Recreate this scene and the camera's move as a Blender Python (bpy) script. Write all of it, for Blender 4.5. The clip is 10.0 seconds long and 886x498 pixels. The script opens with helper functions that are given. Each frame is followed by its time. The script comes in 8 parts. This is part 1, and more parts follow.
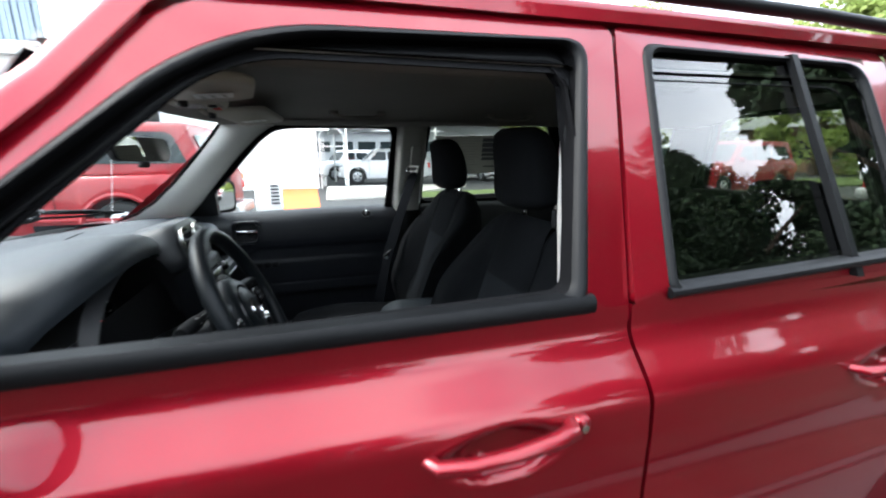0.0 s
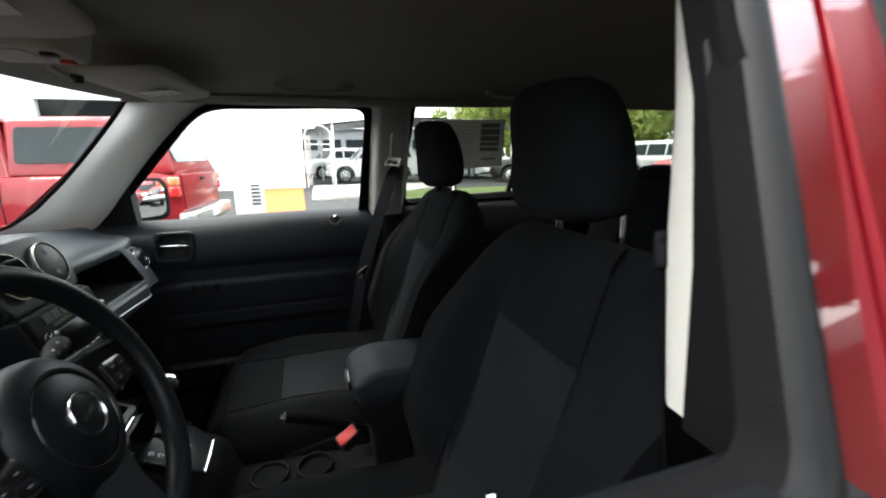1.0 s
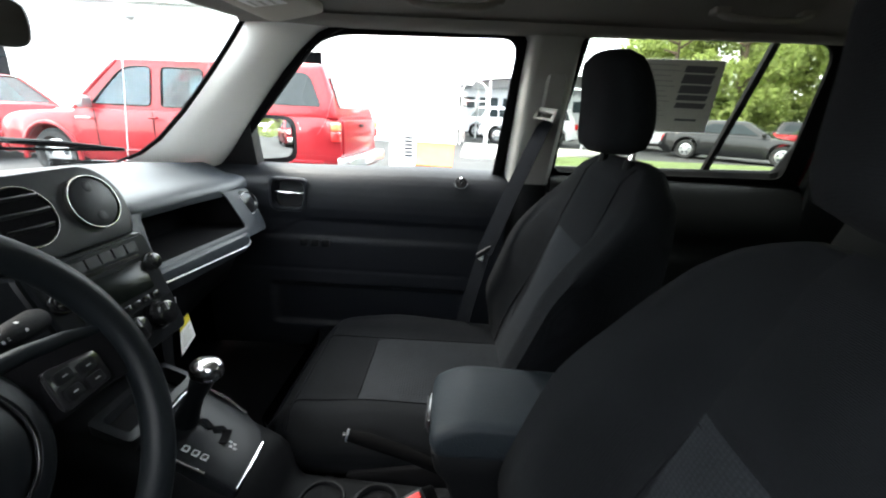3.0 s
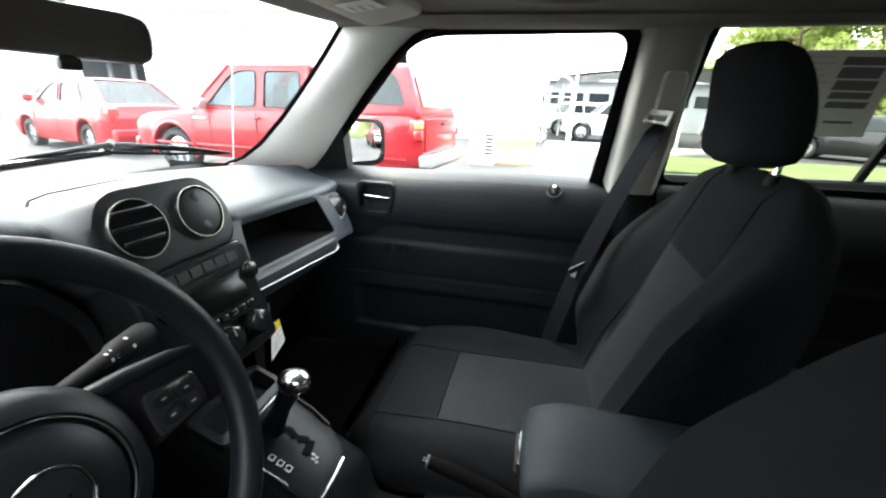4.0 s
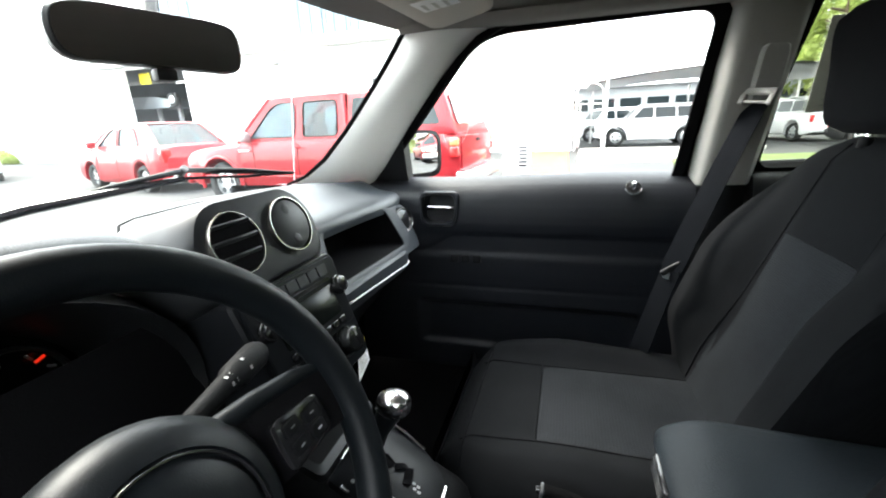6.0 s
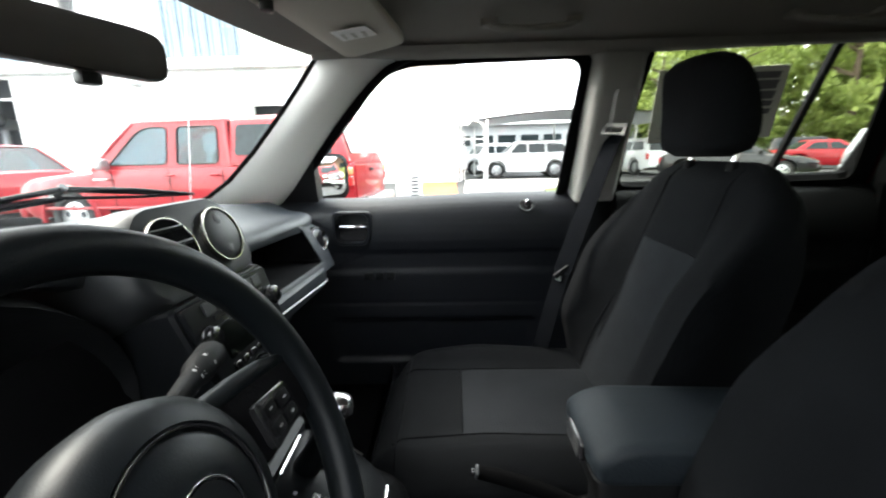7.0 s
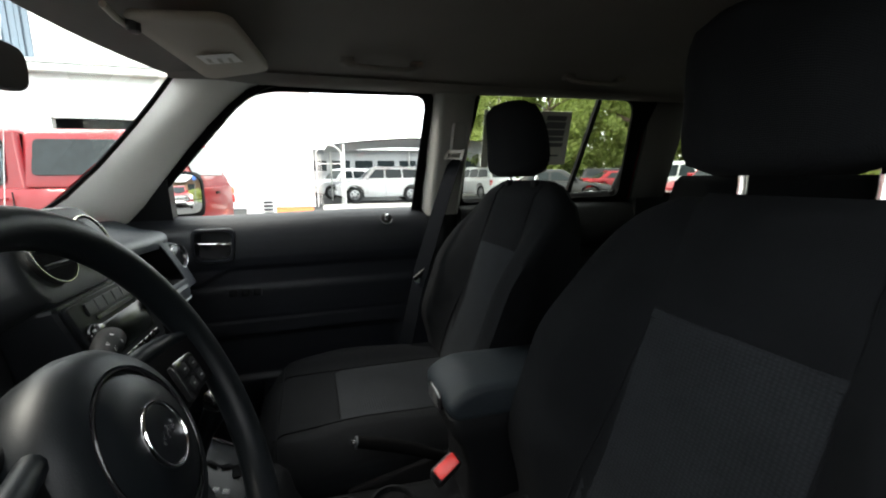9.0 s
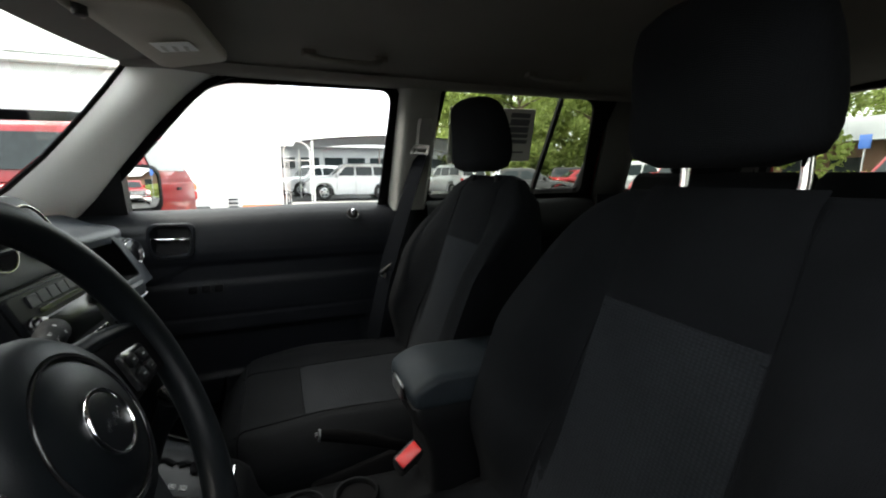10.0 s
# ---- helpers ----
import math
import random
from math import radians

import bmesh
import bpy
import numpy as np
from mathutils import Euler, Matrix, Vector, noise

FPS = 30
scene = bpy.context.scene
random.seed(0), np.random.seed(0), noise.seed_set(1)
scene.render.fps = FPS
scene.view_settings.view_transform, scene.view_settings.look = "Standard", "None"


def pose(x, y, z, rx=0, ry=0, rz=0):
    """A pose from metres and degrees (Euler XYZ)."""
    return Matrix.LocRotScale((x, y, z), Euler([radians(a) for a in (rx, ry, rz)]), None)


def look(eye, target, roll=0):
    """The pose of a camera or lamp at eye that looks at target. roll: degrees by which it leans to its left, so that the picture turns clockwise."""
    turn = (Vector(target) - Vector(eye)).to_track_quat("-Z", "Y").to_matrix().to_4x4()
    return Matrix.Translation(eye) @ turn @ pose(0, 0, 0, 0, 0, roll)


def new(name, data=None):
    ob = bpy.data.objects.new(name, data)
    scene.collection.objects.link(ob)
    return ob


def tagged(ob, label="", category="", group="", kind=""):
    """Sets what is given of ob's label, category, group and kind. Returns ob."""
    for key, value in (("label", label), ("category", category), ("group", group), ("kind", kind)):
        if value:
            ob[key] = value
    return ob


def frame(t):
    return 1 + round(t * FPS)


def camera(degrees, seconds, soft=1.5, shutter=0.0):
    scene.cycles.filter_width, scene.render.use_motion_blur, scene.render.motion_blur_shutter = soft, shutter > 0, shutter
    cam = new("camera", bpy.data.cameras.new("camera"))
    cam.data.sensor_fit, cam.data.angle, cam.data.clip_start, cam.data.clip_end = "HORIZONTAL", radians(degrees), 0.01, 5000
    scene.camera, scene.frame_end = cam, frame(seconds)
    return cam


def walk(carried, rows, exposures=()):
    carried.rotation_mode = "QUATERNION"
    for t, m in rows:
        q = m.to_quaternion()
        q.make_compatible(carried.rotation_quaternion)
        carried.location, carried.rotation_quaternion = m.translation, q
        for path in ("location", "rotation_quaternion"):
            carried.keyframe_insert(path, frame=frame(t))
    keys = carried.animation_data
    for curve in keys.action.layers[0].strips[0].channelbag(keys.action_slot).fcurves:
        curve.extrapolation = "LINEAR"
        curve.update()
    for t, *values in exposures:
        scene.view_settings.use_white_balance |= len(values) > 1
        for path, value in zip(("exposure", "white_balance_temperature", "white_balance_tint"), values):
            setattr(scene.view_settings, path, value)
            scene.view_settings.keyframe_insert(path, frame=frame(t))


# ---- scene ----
cam = camera(93.3, 10.0, 2.0, 0.4)
PATH = [
    (0, (-0.225, -1.313, 1.321), (0.343, 0.554, 0.887), -0.4),
    (0.5, (-0.166, -1.067, 1.338), (0.502, 0.761, 0.878), 0.3),
    (1, (-0.097, -0.911, 1.29), (0.511, 0.942, 0.847), -0.8),
    (1.5, (-0.029, -0.755, 1.253), (0.373, 1.149, 0.791), 0.8),
    (2, (0.002, -0.668, 1.249), (0.211, 1.247, 0.707), 1.2),
    (3.5, (-0.035, -0.542, 1.266), (-0.221, 1.346, 0.634), 3.2),
    (4, (-0.058, -0.512, 1.273), (-0.442, 1.34, 0.623), 2.2),
    (4.5, (-0.082, -0.49, 1.27), (-0.627, 1.308, 0.584), 0.6),
    (5, (-0.112, -0.474, 1.262), (-0.756, 1.297, 0.592), -1.5),
    (6.5, (-0.194, -0.517, 1.221), (-0.589, 1.379, 0.72), -3.4),
    (7, (-0.216, -0.563, 1.212), (-0.271, 1.386, 0.765), -1.3),
    (7.5, (-0.222, -0.599, 1.211), (-0.01, 1.35, 0.817), -1.7),
    (8, (-0.222, -0.639, 1.204), (0.178, 1.285, 0.835), -1.7),
    (8.5, (-0.237, -0.678, 1.193), (0.261, 1.229, 0.853), -0.9),
    (9, (-0.243, -0.713, 1.195), (0.351, 1.166, 0.853), -0.5),
    (9.5, (-0.24, -0.726, 1.197), (0.415, 1.13, 0.844), -0.1),
    (10, (-0.23, -0.731, 1.185), (0.49, 1.102, 0.834), -0.1),
]
EXPO = [(t, e, k, 6) for t, e, k in ((0.0, 2.65, 6200), (0.5, 2.65, 6500), (1.0, 2.75, 6800), (1.5, 3.1, 6650), (2.0, 3.3, 6650), (3.5, 3.82, 6700), (4.5, 3.98, 6750), (6.5, 3.75, 6800), (7.5, 3.15, 6900), (9.0, 2.7, 7000), (10.0, 2.55, 7000))]
walk(cam, [(t, look(eye, target, roll)) for t, eye, target, roll in PATH], EXPO)

# ---- light ----
world = bpy.data.worlds.new("sky")
scene.world = world
world.use_nodes = True
sky = world.node_tree.nodes.new("ShaderNodeTexSky")
sky.sky_type = "NISHITA"
sky.sun_disc = False
SUN_EL, SUN_AZ = 50.0, -75.0  # height, and turn from +y towards +x
sky.sun_elevation, sky.sun_rotation = radians(SUN_EL), radians(SUN_AZ)
sky.air_density, sky.dust_density, sky.ozone_density = 1.0, 2.5, 1.0
world.node_tree.nodes["Background"].inputs[1].default_value = 0.15
wn, wl = world.node_tree.nodes, world.node_tree.links
veil = wn.new("ShaderNodeTexNoise")  # high broken cloud
veil.inputs["Scale"].default_value, veil.inputs["Detail"].default_value = 2.2, 6.0
cover = wn.new("ShaderNodeMapRange")
cover.inputs[1].default_value, cover.inputs[2].default_value = 0.38, 0.62
cover.inputs[3].default_value, cover.inputs[4].default_value = 0.35, 0.9
cloud = wn.new("ShaderNodeMix")
cloud.data_type = "RGBA"
cloud.inputs[7].default_value = (8.0, 8.2, 8.6, 1)
wc = wn.new("ShaderNodeTexCoord")
wl.new(wc.outputs["Generated"], veil.inputs["Vector"])
wl.new(veil.outputs["Fac"], cover.inputs[0])
wl.new(cover.outputs[0], cloud.inputs[0])
wl.new(sky.outputs[0], cloud.inputs[6])
wl.new(cloud.outputs[2], wn["Background"].inputs[0])
sun = new("sun", bpy.data.lights.new("sun", "SUN"))
sun.data.energy, sun.data.angle, sun.data.color = 1.0, radians(26.0), (1.0, 0.98, 0.95)
sd = Vector((math.cos(radians(SUN_EL)) * math.sin(radians(SUN_AZ)), math.cos(radians(SUN_EL)) * math.cos(radians(SUN_AZ)), math.sin(radians(SUN_EL))))
sun.matrix_world = look(tuple(sd * 30), (0, 0, 0))


# ---- materials ----
def material(name, base, rough=0.5, metal=0.0, var=0.15, scale=8.0, fine=120.0, bump=0.05, tint=None, coat=0.0, spec=0.5, island=0.0, rough_var=0.12):
    """Principled surface with two scales of variation and a fine relief."""
    m = bpy.data.materials.new(name)
    m.use_nodes = True
    nt = m.node_tree
    p = nt.nodes["Principled BSDF"]
    p.inputs["Metallic"].default_value = metal
    p.inputs["Coat Weight"].default_value = coat
    p.inputs["Coat Roughness"].default_value = 0.04
    p.inputs["Specular IOR Level"].default_value = spec
    tc = nt.nodes.new("ShaderNodeTexCoord")
    big = nt.nodes.new("ShaderNodeTexNoise")
    big.inputs["Scale"].default_value, big.inputs["Detail"].default_value = scale, 5.0
    small = nt.nodes.new("ShaderNodeTexNoise")
    small.inputs["Scale"].default_value, small.inputs["Detail"].default_value = fine, 3.0
    nt.links.new(tc.outputs["Object"], big.inputs["Vector"])
    nt.links.new(tc.outputs["Object"], small.inputs["Vector"])
    add = nt.nodes.new("ShaderNodeMath")
    add.operation = "ADD"
    nt.links.new(big.outputs["Fac"], add.inputs[0])
    nt.links.new(small.outputs["Fac"], add.inputs[1])
    ramp = nt.nodes.new("ShaderNodeMapRange")
    ramp.inputs[1].default_value, ramp.inputs[2].default_value = 0.7, 1.3
    nt.links.new(add.outputs[0], ramp.inputs[0])
    mix = nt.nodes.new("ShaderNodeMix")
    mix.data_type = "RGBA"
    dark = tuple(c * (1 - var) for c in base) if tint is None else tint
    light = tuple(min(1.0, c * (1 + var)) for c in base)
    mix.inputs[6].default_value, mix.inputs[7].default_value = (*dark, 1), (*light, 1)
    nt.links.new(ramp.outputs[0], mix.inputs[0])
    out = mix.outputs[2]
    if island:
        info = nt.nodes.new("ShaderNodeNewGeometry")
        hsv = nt.nodes.new("ShaderNodeHueSaturation")
        val = nt.nodes.new("ShaderNodeMapRange")
        val.inputs[3].default_value, val.inputs[4].default_value = 1 - island, 1 + island
        nt.links.new(info.outputs["Random Per Island"], val.inputs[0])
        nt.links.new(val.outputs[0], hsv.inputs["Value"])
        nt.links.new(out, hsv.inputs["Color"])
        out = hsv.outputs[0]
    nt.links.new(out, p.inputs["Base Color"])
    rr = nt.nodes.new("ShaderNodeMapRange")
    rr.inputs[3].default_value, rr.inputs[4].default_value = max(0.02, rough * (1 - rough_var)), min(1, rough * (1 + rough_var))
    nt.links.new(big.outputs["Fac"], rr.inputs[0])
    nt.links.new(rr.outputs[0], p.inputs["Roughness"])
    if bump:
        b = nt.nodes.new("ShaderNodeBump")
        b.inputs["Strength"].default_value, b.inputs["Distance"].default_value = bump, 0.002
        nt.links.new(small.outputs["Fac"], b.inputs["Height"])
        nt.links.new(b.outputs[0], p.inputs["Normal"])
    return m


def weave(name, base, cell, depth=0.5, rough=0.92):
    """Woven cloth: two crossed rows of threads with a honeycomb look."""
    m = material(name, base, rough, var=0.22, scale=14, fine=900, bump=0.0, spec=0.025)
    nt = m.node_tree
    p = nt.nodes["Principled BSDF"]
    p.inputs["Sheen Weight"].default_value = 0.006
    p.inputs["Sheen Roughness"].default_value = 0.5
    tc = nt.nodes["Texture Coordinate"]
    vor = nt.nodes.new("ShaderNodeTexVoronoi")
    vor.inputs["Scale"].default_value = 1 / cell
    vor.inputs["Randomness"].default_value = 0.18
    vor.voronoi_dimensions = "2D"
    sep, add, com = nt.nodes.new("ShaderNodeSeparateXYZ"), nt.nodes.new("ShaderNodeMath"), nt.nodes.new("ShaderNodeCombineXYZ")
    nt.links.new(tc.outputs["Object"], sep.inputs[0])
    nt.links.new(sep.outputs["X"], add.inputs[0])
    nt.links.new(sep.outputs["Z"], add.inputs[1])
    nt.links.new(sep.outputs["Y"], com.inputs["X"])
    nt.links.new(add.outputs[0], com.inputs["Y"])
    nt.links.new(com.outputs[0], vor.inputs["Vector"])
    b = nt.nodes.new("ShaderNodeBump")
    b.inputs["Strength"].default_value, b.inputs["Distance"].default_value = depth, 0.0015
    nt.links.new(vor.outputs["Distance"], b.inputs["Height"])
    nt.links.new(b.outputs[0], p.inputs["Normal"])
    old = p.inputs["Base Color"].links[0].from_socket
    mul = nt.nodes.new("ShaderNodeMix")
    mul.data_type, mul.blend_type = "RGBA", "MULTIPLY"
    mul.inputs[0].default_value = 0.55
    ramp = nt.nodes.new("ShaderNodeMapRange")
    ramp.inputs[1].default_value, ramp.inputs[2].default_value = 0.1, 0.6
    ramp.inputs[3].default_value, ramp.inputs[4].default_value = 1.25, 0.5
    nt.links.new(vor.outputs["Distance"], ramp.inputs[0])
    nt.links.new(old, mul.inputs[6])
    nt.links.new(ramp.outputs[0], mul.inputs[7])
    nt.links.new(mul.outputs[2], p.inputs["Base Color"])
    return m


def pane(name, colour, gloss=1.0, rough=0.0, wave=0.0):
    """Thin glass: see-through, with more gloss at a slant."""
    m = bpy.data.materials.new(name)
    m.use_nodes = True
    nt = m.node_tree
    nt.nodes.remove(nt.nodes["Principled BSDF"])
    out = nt.nodes["Material Output"]
    tr, gl, fr, mx = (nt.nodes.new(n) for n in ("ShaderNodeBsdfTransparent", "ShaderNodeBsdfGlossy", "ShaderNodeLayerWeight", "ShaderNodeMixShader"))
    tr.inputs[0].default_value = (*colour, 1)
    gl.inputs[0].default_value = (gloss, gloss, gloss, 1)
    gl.inputs["Roughness"].default_value = rough
    fr.inputs[0].default_value = 0.5
    pw, ml, ad = (nt.nodes.new("ShaderNodeMath") for _ in range(3))
    pw.operation, ml.operation, ad.operation = "POWER", "MULTIPLY", "ADD"
    pw.inputs[1].default_value, ml.inputs[1].default_value, ad.inputs[1].default_value = 4.0, 0.90, 0.08
    nt.links.new(fr.outputs["Facing"], pw.inputs[0])
    nt.links.new(pw.outputs[0], ml.inputs[0])
    nt.links.new(ml.outputs[0], ad.inputs[0])
    nt.links.new(ad.outputs[0], mx.inputs[0])
    nt.links.new(tr.outputs[0], mx.inputs[1])
    nt.links.new(gl.outputs[0], mx.inputs[2])
    nt.links.new(mx.outputs[0], out.inputs[0])
    return m


def glow(name, colour, power):
    m = bpy.data.materials.new(name)
    m.use_nodes = True
    p = m.node_tree.nodes["Principled BSDF"]
    p.inputs["Base Color"].default_value = (*colour, 1)
    p.inputs["Emission Color"].default_value = (*colour, 1)
    p.inputs["Emission Strength"].default_value = power
    return m


M = {}
M["paint"] = material("red_metallic_paint", (0.175, 0.0025, 0.009), 0.33, 0.62, var=0.06, scale=2, fine=1500, bump=0.0, coat=0.8, spec=0.1)
M["arm"] = material("charcoal_armrest_vinyl", (0.0100, 0.0132, 0.0162), 0.52, var=0.12, scale=7, fine=420, bump=0.35, spec=0.12)
M["cap"] = material("polished_metal_cap", (0.80, 0.80, 0.81), 0.2, 1.0, var=0.03, bump=0.0)
M["shift"] = material("satin_black_plate", (0.0085, 0.0095, 0.011), 0.30, var=0.1, scale=6, fine=500, bump=0.05, spec=0.10)
M["dash"] = material("grained_grey_vinyl", (0.0175, 0.0215, 0.0262), 0.5, var=0.12, scale=5, fine=420, bump=0.35, spec=0.32)
M["plastic"] = material("black_grained_plastic", (0.0066, 0.0072, 0.0082), 0.42, var=0.15, scale=6, fine=500, bump=0.3, spec=0.32)
M["stack"] = material("charcoal_satin_plastic", (0.0145, 0.0160, 0.0180), 0.42, var=0.1, scale=6, fine=600, bump=0.1, spec=0.3)
M["gloss"] = material("gloss_black_plastic", (0.012, 0.012, 0.013), 0.14, var=0.1, scale=6, fine=300, bump=0.0)
M["rubber"] = material("black_rubber", (0.0034, 0.0037, 0.0043), 0.48, var=0.15, scale=9, fine=300, bump=0.1, spec=0.13)
M["flock"] = material("black_flocked_channel", (0.004, 0.004, 0.0045), 0.95, var=0.2, scale=9, fine=500, bump=0.3, spec=0.06)
M["leather"] = material("black_rim_vinyl", (0.0046, 0.0060, 0.0073), 0.42, var=0.12, scale=10, fine=900, bump=0.1, spec=0.15)
M["liner"] = material("grey_headliner_cloth", (0.24, 0.228, 0.21), 0.95, var=0.08, scale=5, fine=900, bump=0.3, spec=0.2)
# one pillar plastic; trim_b, trim_c, trim_d and trim_grey have shade in their colour
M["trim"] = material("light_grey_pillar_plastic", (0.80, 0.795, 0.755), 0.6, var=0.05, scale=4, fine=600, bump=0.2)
M["trim_b"] = material("shaded_centre_pillar_plastic", (0.22, 0.214, 0.204), 0.6, var=0.05, scale=4, fine=600, bump=0.2)
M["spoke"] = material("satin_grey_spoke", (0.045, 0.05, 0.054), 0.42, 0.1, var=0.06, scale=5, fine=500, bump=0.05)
M["trim_c"] = material("dimmed_pillar_plastic", (0.55, 0.54, 0.50), 0.6, var=0.05, scale=4, fine=600, bump=0.2)
M["trim_d"] = material("deep_shaded_pillar_plastic", (0.032, 0.0315, 0.0305), 0.7, var=0.06, scale=4, fine=600, bump=0.2, spec=0.3)
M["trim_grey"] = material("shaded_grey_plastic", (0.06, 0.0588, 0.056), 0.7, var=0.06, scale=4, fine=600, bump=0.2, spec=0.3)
M["door"] = material("charcoal_door_vinyl", (0.0056, 0.0067, 0.0092), 0.42, var=0.12, scale=6, fine=520, bump=0.3, spec=0.3)
M["matte"] = material("matte_black_plastic", (0.0045, 0.0048, 0.0054), 0.6, var=0.15, scale=6, fine=500, bump=0.3, spec=0.08)
M["visor"] = material("beige_grey_visor_cloth", (0.46, 0.43, 0.37), 0.85, var=0.06, scale=6, fine=700, bump=0.25)
M["cloth"] = weave("black_seat_cloth", (0.0059, 0.0064, 0.0073), 0.0022, 0.35)
M["insert"] = weave("grey_woven_seat_cloth", (0.0130, 0.0143, 0.0162), 0.0058, 0.7)
M["carpet"] = material("black_carpet", (0.003, 0.003, 0.0032), 1.0, var=0.3, scale=20, fine=700, bump=0.8, spec=0.03)
M["chrome"] = material("chrome", (0.82, 0.82, 0.83), 0.08, 1.0, var=0.03, bump=0.0)
M["bright"] = material("satin_bright_strip", (0.86, 0.86, 0.87), 0.35, 0.45, var=0.03, bump=0.0)
M["brass"] = material("pale_satin_ring", (0.40, 0.39, 0.36), 0.25, 1.0, var=0.05, bump=0.0)
M["silver"] = material("satin_silver_paint", (0.55, 0.56, 0.57), 0.3, 0.8, var=0.05, bump=0.0)
M["belt"] = material("charcoal_belt_webbing", (0.0042, 0.0048, 0.0062), 0.85, var=0.1, scale=10, fine=1200, bump=0.5, spec=0.03)
M["red"] = material("red_buckle_plastic", (0.45, 0.022, 0.02), 0.4, var=0.08)
M["paper"] = material("white_paper", (0.86, 0.86, 0.84), 0.8, var=0.05, scale=9)
M["sheet"] = material("grey_printed_sheet", (0.50, 0.50, 0.45), 0.7, var=0.05, scale=9)
M["ink"] = material("grey_print", (0.10, 0.10, 0.11), 0.7, var=0.05)
M["yellow"] = material("yellow_print", (0.75, 0.60, 0.03), 0.6, var=0.05)
M["mirror"] = material("mirror_glass", (0.85, 0.86, 0.86), 0.015, 1.0, var=0.0, bump=0.0, rough_var=0.0)
M["glass"] = pane("clear_car_glass", (0.93, 0.96, 0.94))
M["tint"] = pane("privacy_glass", (0.50, 0.525, 0.475))
M["screen_glass"] = pane("windscreen_glass", (0.84, 0.88, 0.87))
M["lit"] = glow("red_needle_light", (1.0, 0.03, 0.01), 0.035)
M["screen"] = material("dark_display", (0.004, 0.0055, 0.0045), 0.22, var=0.1, bump=0.0, spec=0.2)
M["mark"] = material("white_switch_print", (0.32, 0.32, 0.32), 0.5, var=0.05, bump=0)


# ---- building blocks ----
def bmx():
    return bmesh.new()


def part(name, bm, mat, parent=None, label="", angle=40, smooth=True):
    """Links a bmesh as one mesh object under a thing or a part."""
    bmesh.ops.recalc_face_normals(bm, faces=bm.faces[:])
    me = bpy.data.meshes.new(name)
    bm.to_mesh(me)
    bm.free()
    mats = mat if isinstance(mat, (list, tuple)) else [mat]
    for m in mats:
        me.materials.append(M[m] if isinstance(m, str) else m)
    if smooth:
        me.shade_smooth()
        me.set_sharp_from_angle(angle=radians(angle))
    ob = new(name, me)
    if parent is not None:
        ob.parent = parent
        ob.matrix_parent_inverse = parent.matrix_world.inverted()
    if label:
        ob["label"] = label
    return ob


def thing(name, label, category, at=(0, 0, 0), group="", kind=""):
    ob = new(name)
    ob.empty_display_size = 0.05
    ob.matrix_world = Matrix.Translation(at)
    return tagged(ob, label, category, group, kind)


def grid(bm, rows, closed=False, flip=False):
    vs = [[bm.verts.new(p) for p in r] for r in rows]
    for a, b in zip(vs, vs[1:]):
        n = len(a)
        for i in range(n if closed else n - 1):
            j = (i + 1) % n
            bm.faces.new((a[i], a[j], b[j], b[i]))
    return vs


def loft(bm, rings, cap=True):
    vs = grid(bm, rings, closed=True)
    if cap:
        bm.faces.new(vs[0])
        bm.faces.new(vs[-1])
    return vs


def box(bm, lo, hi, bevel=0.0, seg=2, m=None):
    x0, y0, z0 = lo
    x1, y1, z1 = hi
    v = [bm.verts.new(p) for p in ((x0, y0, z0), (x1, y0, z0), (x1, y1, z0), (x0, y1, z0), (x0, y0, z1), (x1, y0, z1), (x1, y1, z1), (x0, y1, z1))]
    f = [bm.faces.new([v[i] for i in q]) for q in ((0, 1, 2, 3), (4, 5, 6, 7), (0, 1, 5, 4), (1, 2, 6, 5), (2, 3, 7, 6), (3, 0, 4, 7))]
    vs = v
    if bevel:
        es = list({e for q in f for e in q.edges})
        r = bmesh.ops.bevel(bm, geom=es, offset=bevel, segments=seg, profile=0.5, affect="EDGES")
        vs = list({x for q in r["faces"] for x in q.verts} | {x for x in v if x.is_valid})
    if m is not None:
        bmesh.ops.transform(bm, matrix=m, verts=vs)
    return vs


def frame_at(d):
    d = Vector(d).normalized()
    a = Vector((0, 0, 1)) if abs(d.z) < 0.95 else Vector((1, 0, 0))
    u = d.cross(a).normalized()
    return u, u.cross(d).normalized()


def tube(bm, pts, r, seg=12, closed=False, squash=1.0, cap=True):
    """A round bar along points; r is a number or a list."""
    pts = [Vector(p) for p in pts]
    n = len(pts)
    rs = r if isinstance(r, (list, tuple)) else [r] * n
    rings = []
    u = None
    for i, p in enumerate(pts):
        a = pts[(i - 1) % n] if closed or i else p
        b = pts[(i + 1) % n] if closed or i < n - 1 else p
        d = (b - a).normalized()
        if u is None:
            u, w = frame_at(d)
        else:
            u = (u - d * u.dot(d)).normalized()
            w = u.cross(d)
        rings.append([p + (u * math.cos(2 * math.pi * k / seg) + w * math.sin(2 * math.pi * k / seg) * squash) * rs[i] for k in range(seg)])
    if closed:
        rings.append(rings[0])
        vs = [[bm.verts.new(q) for q in rg] for rg in rings[:-1]]
        vs.append(vs[0])
        for a, b in zip(vs, vs[1:]):
            for i in range(seg):
                j = (i + 1) % seg
                bm.faces.new((a[i], a[j], b[j], b[i]))
    else:
        loft(bm, rings, cap)


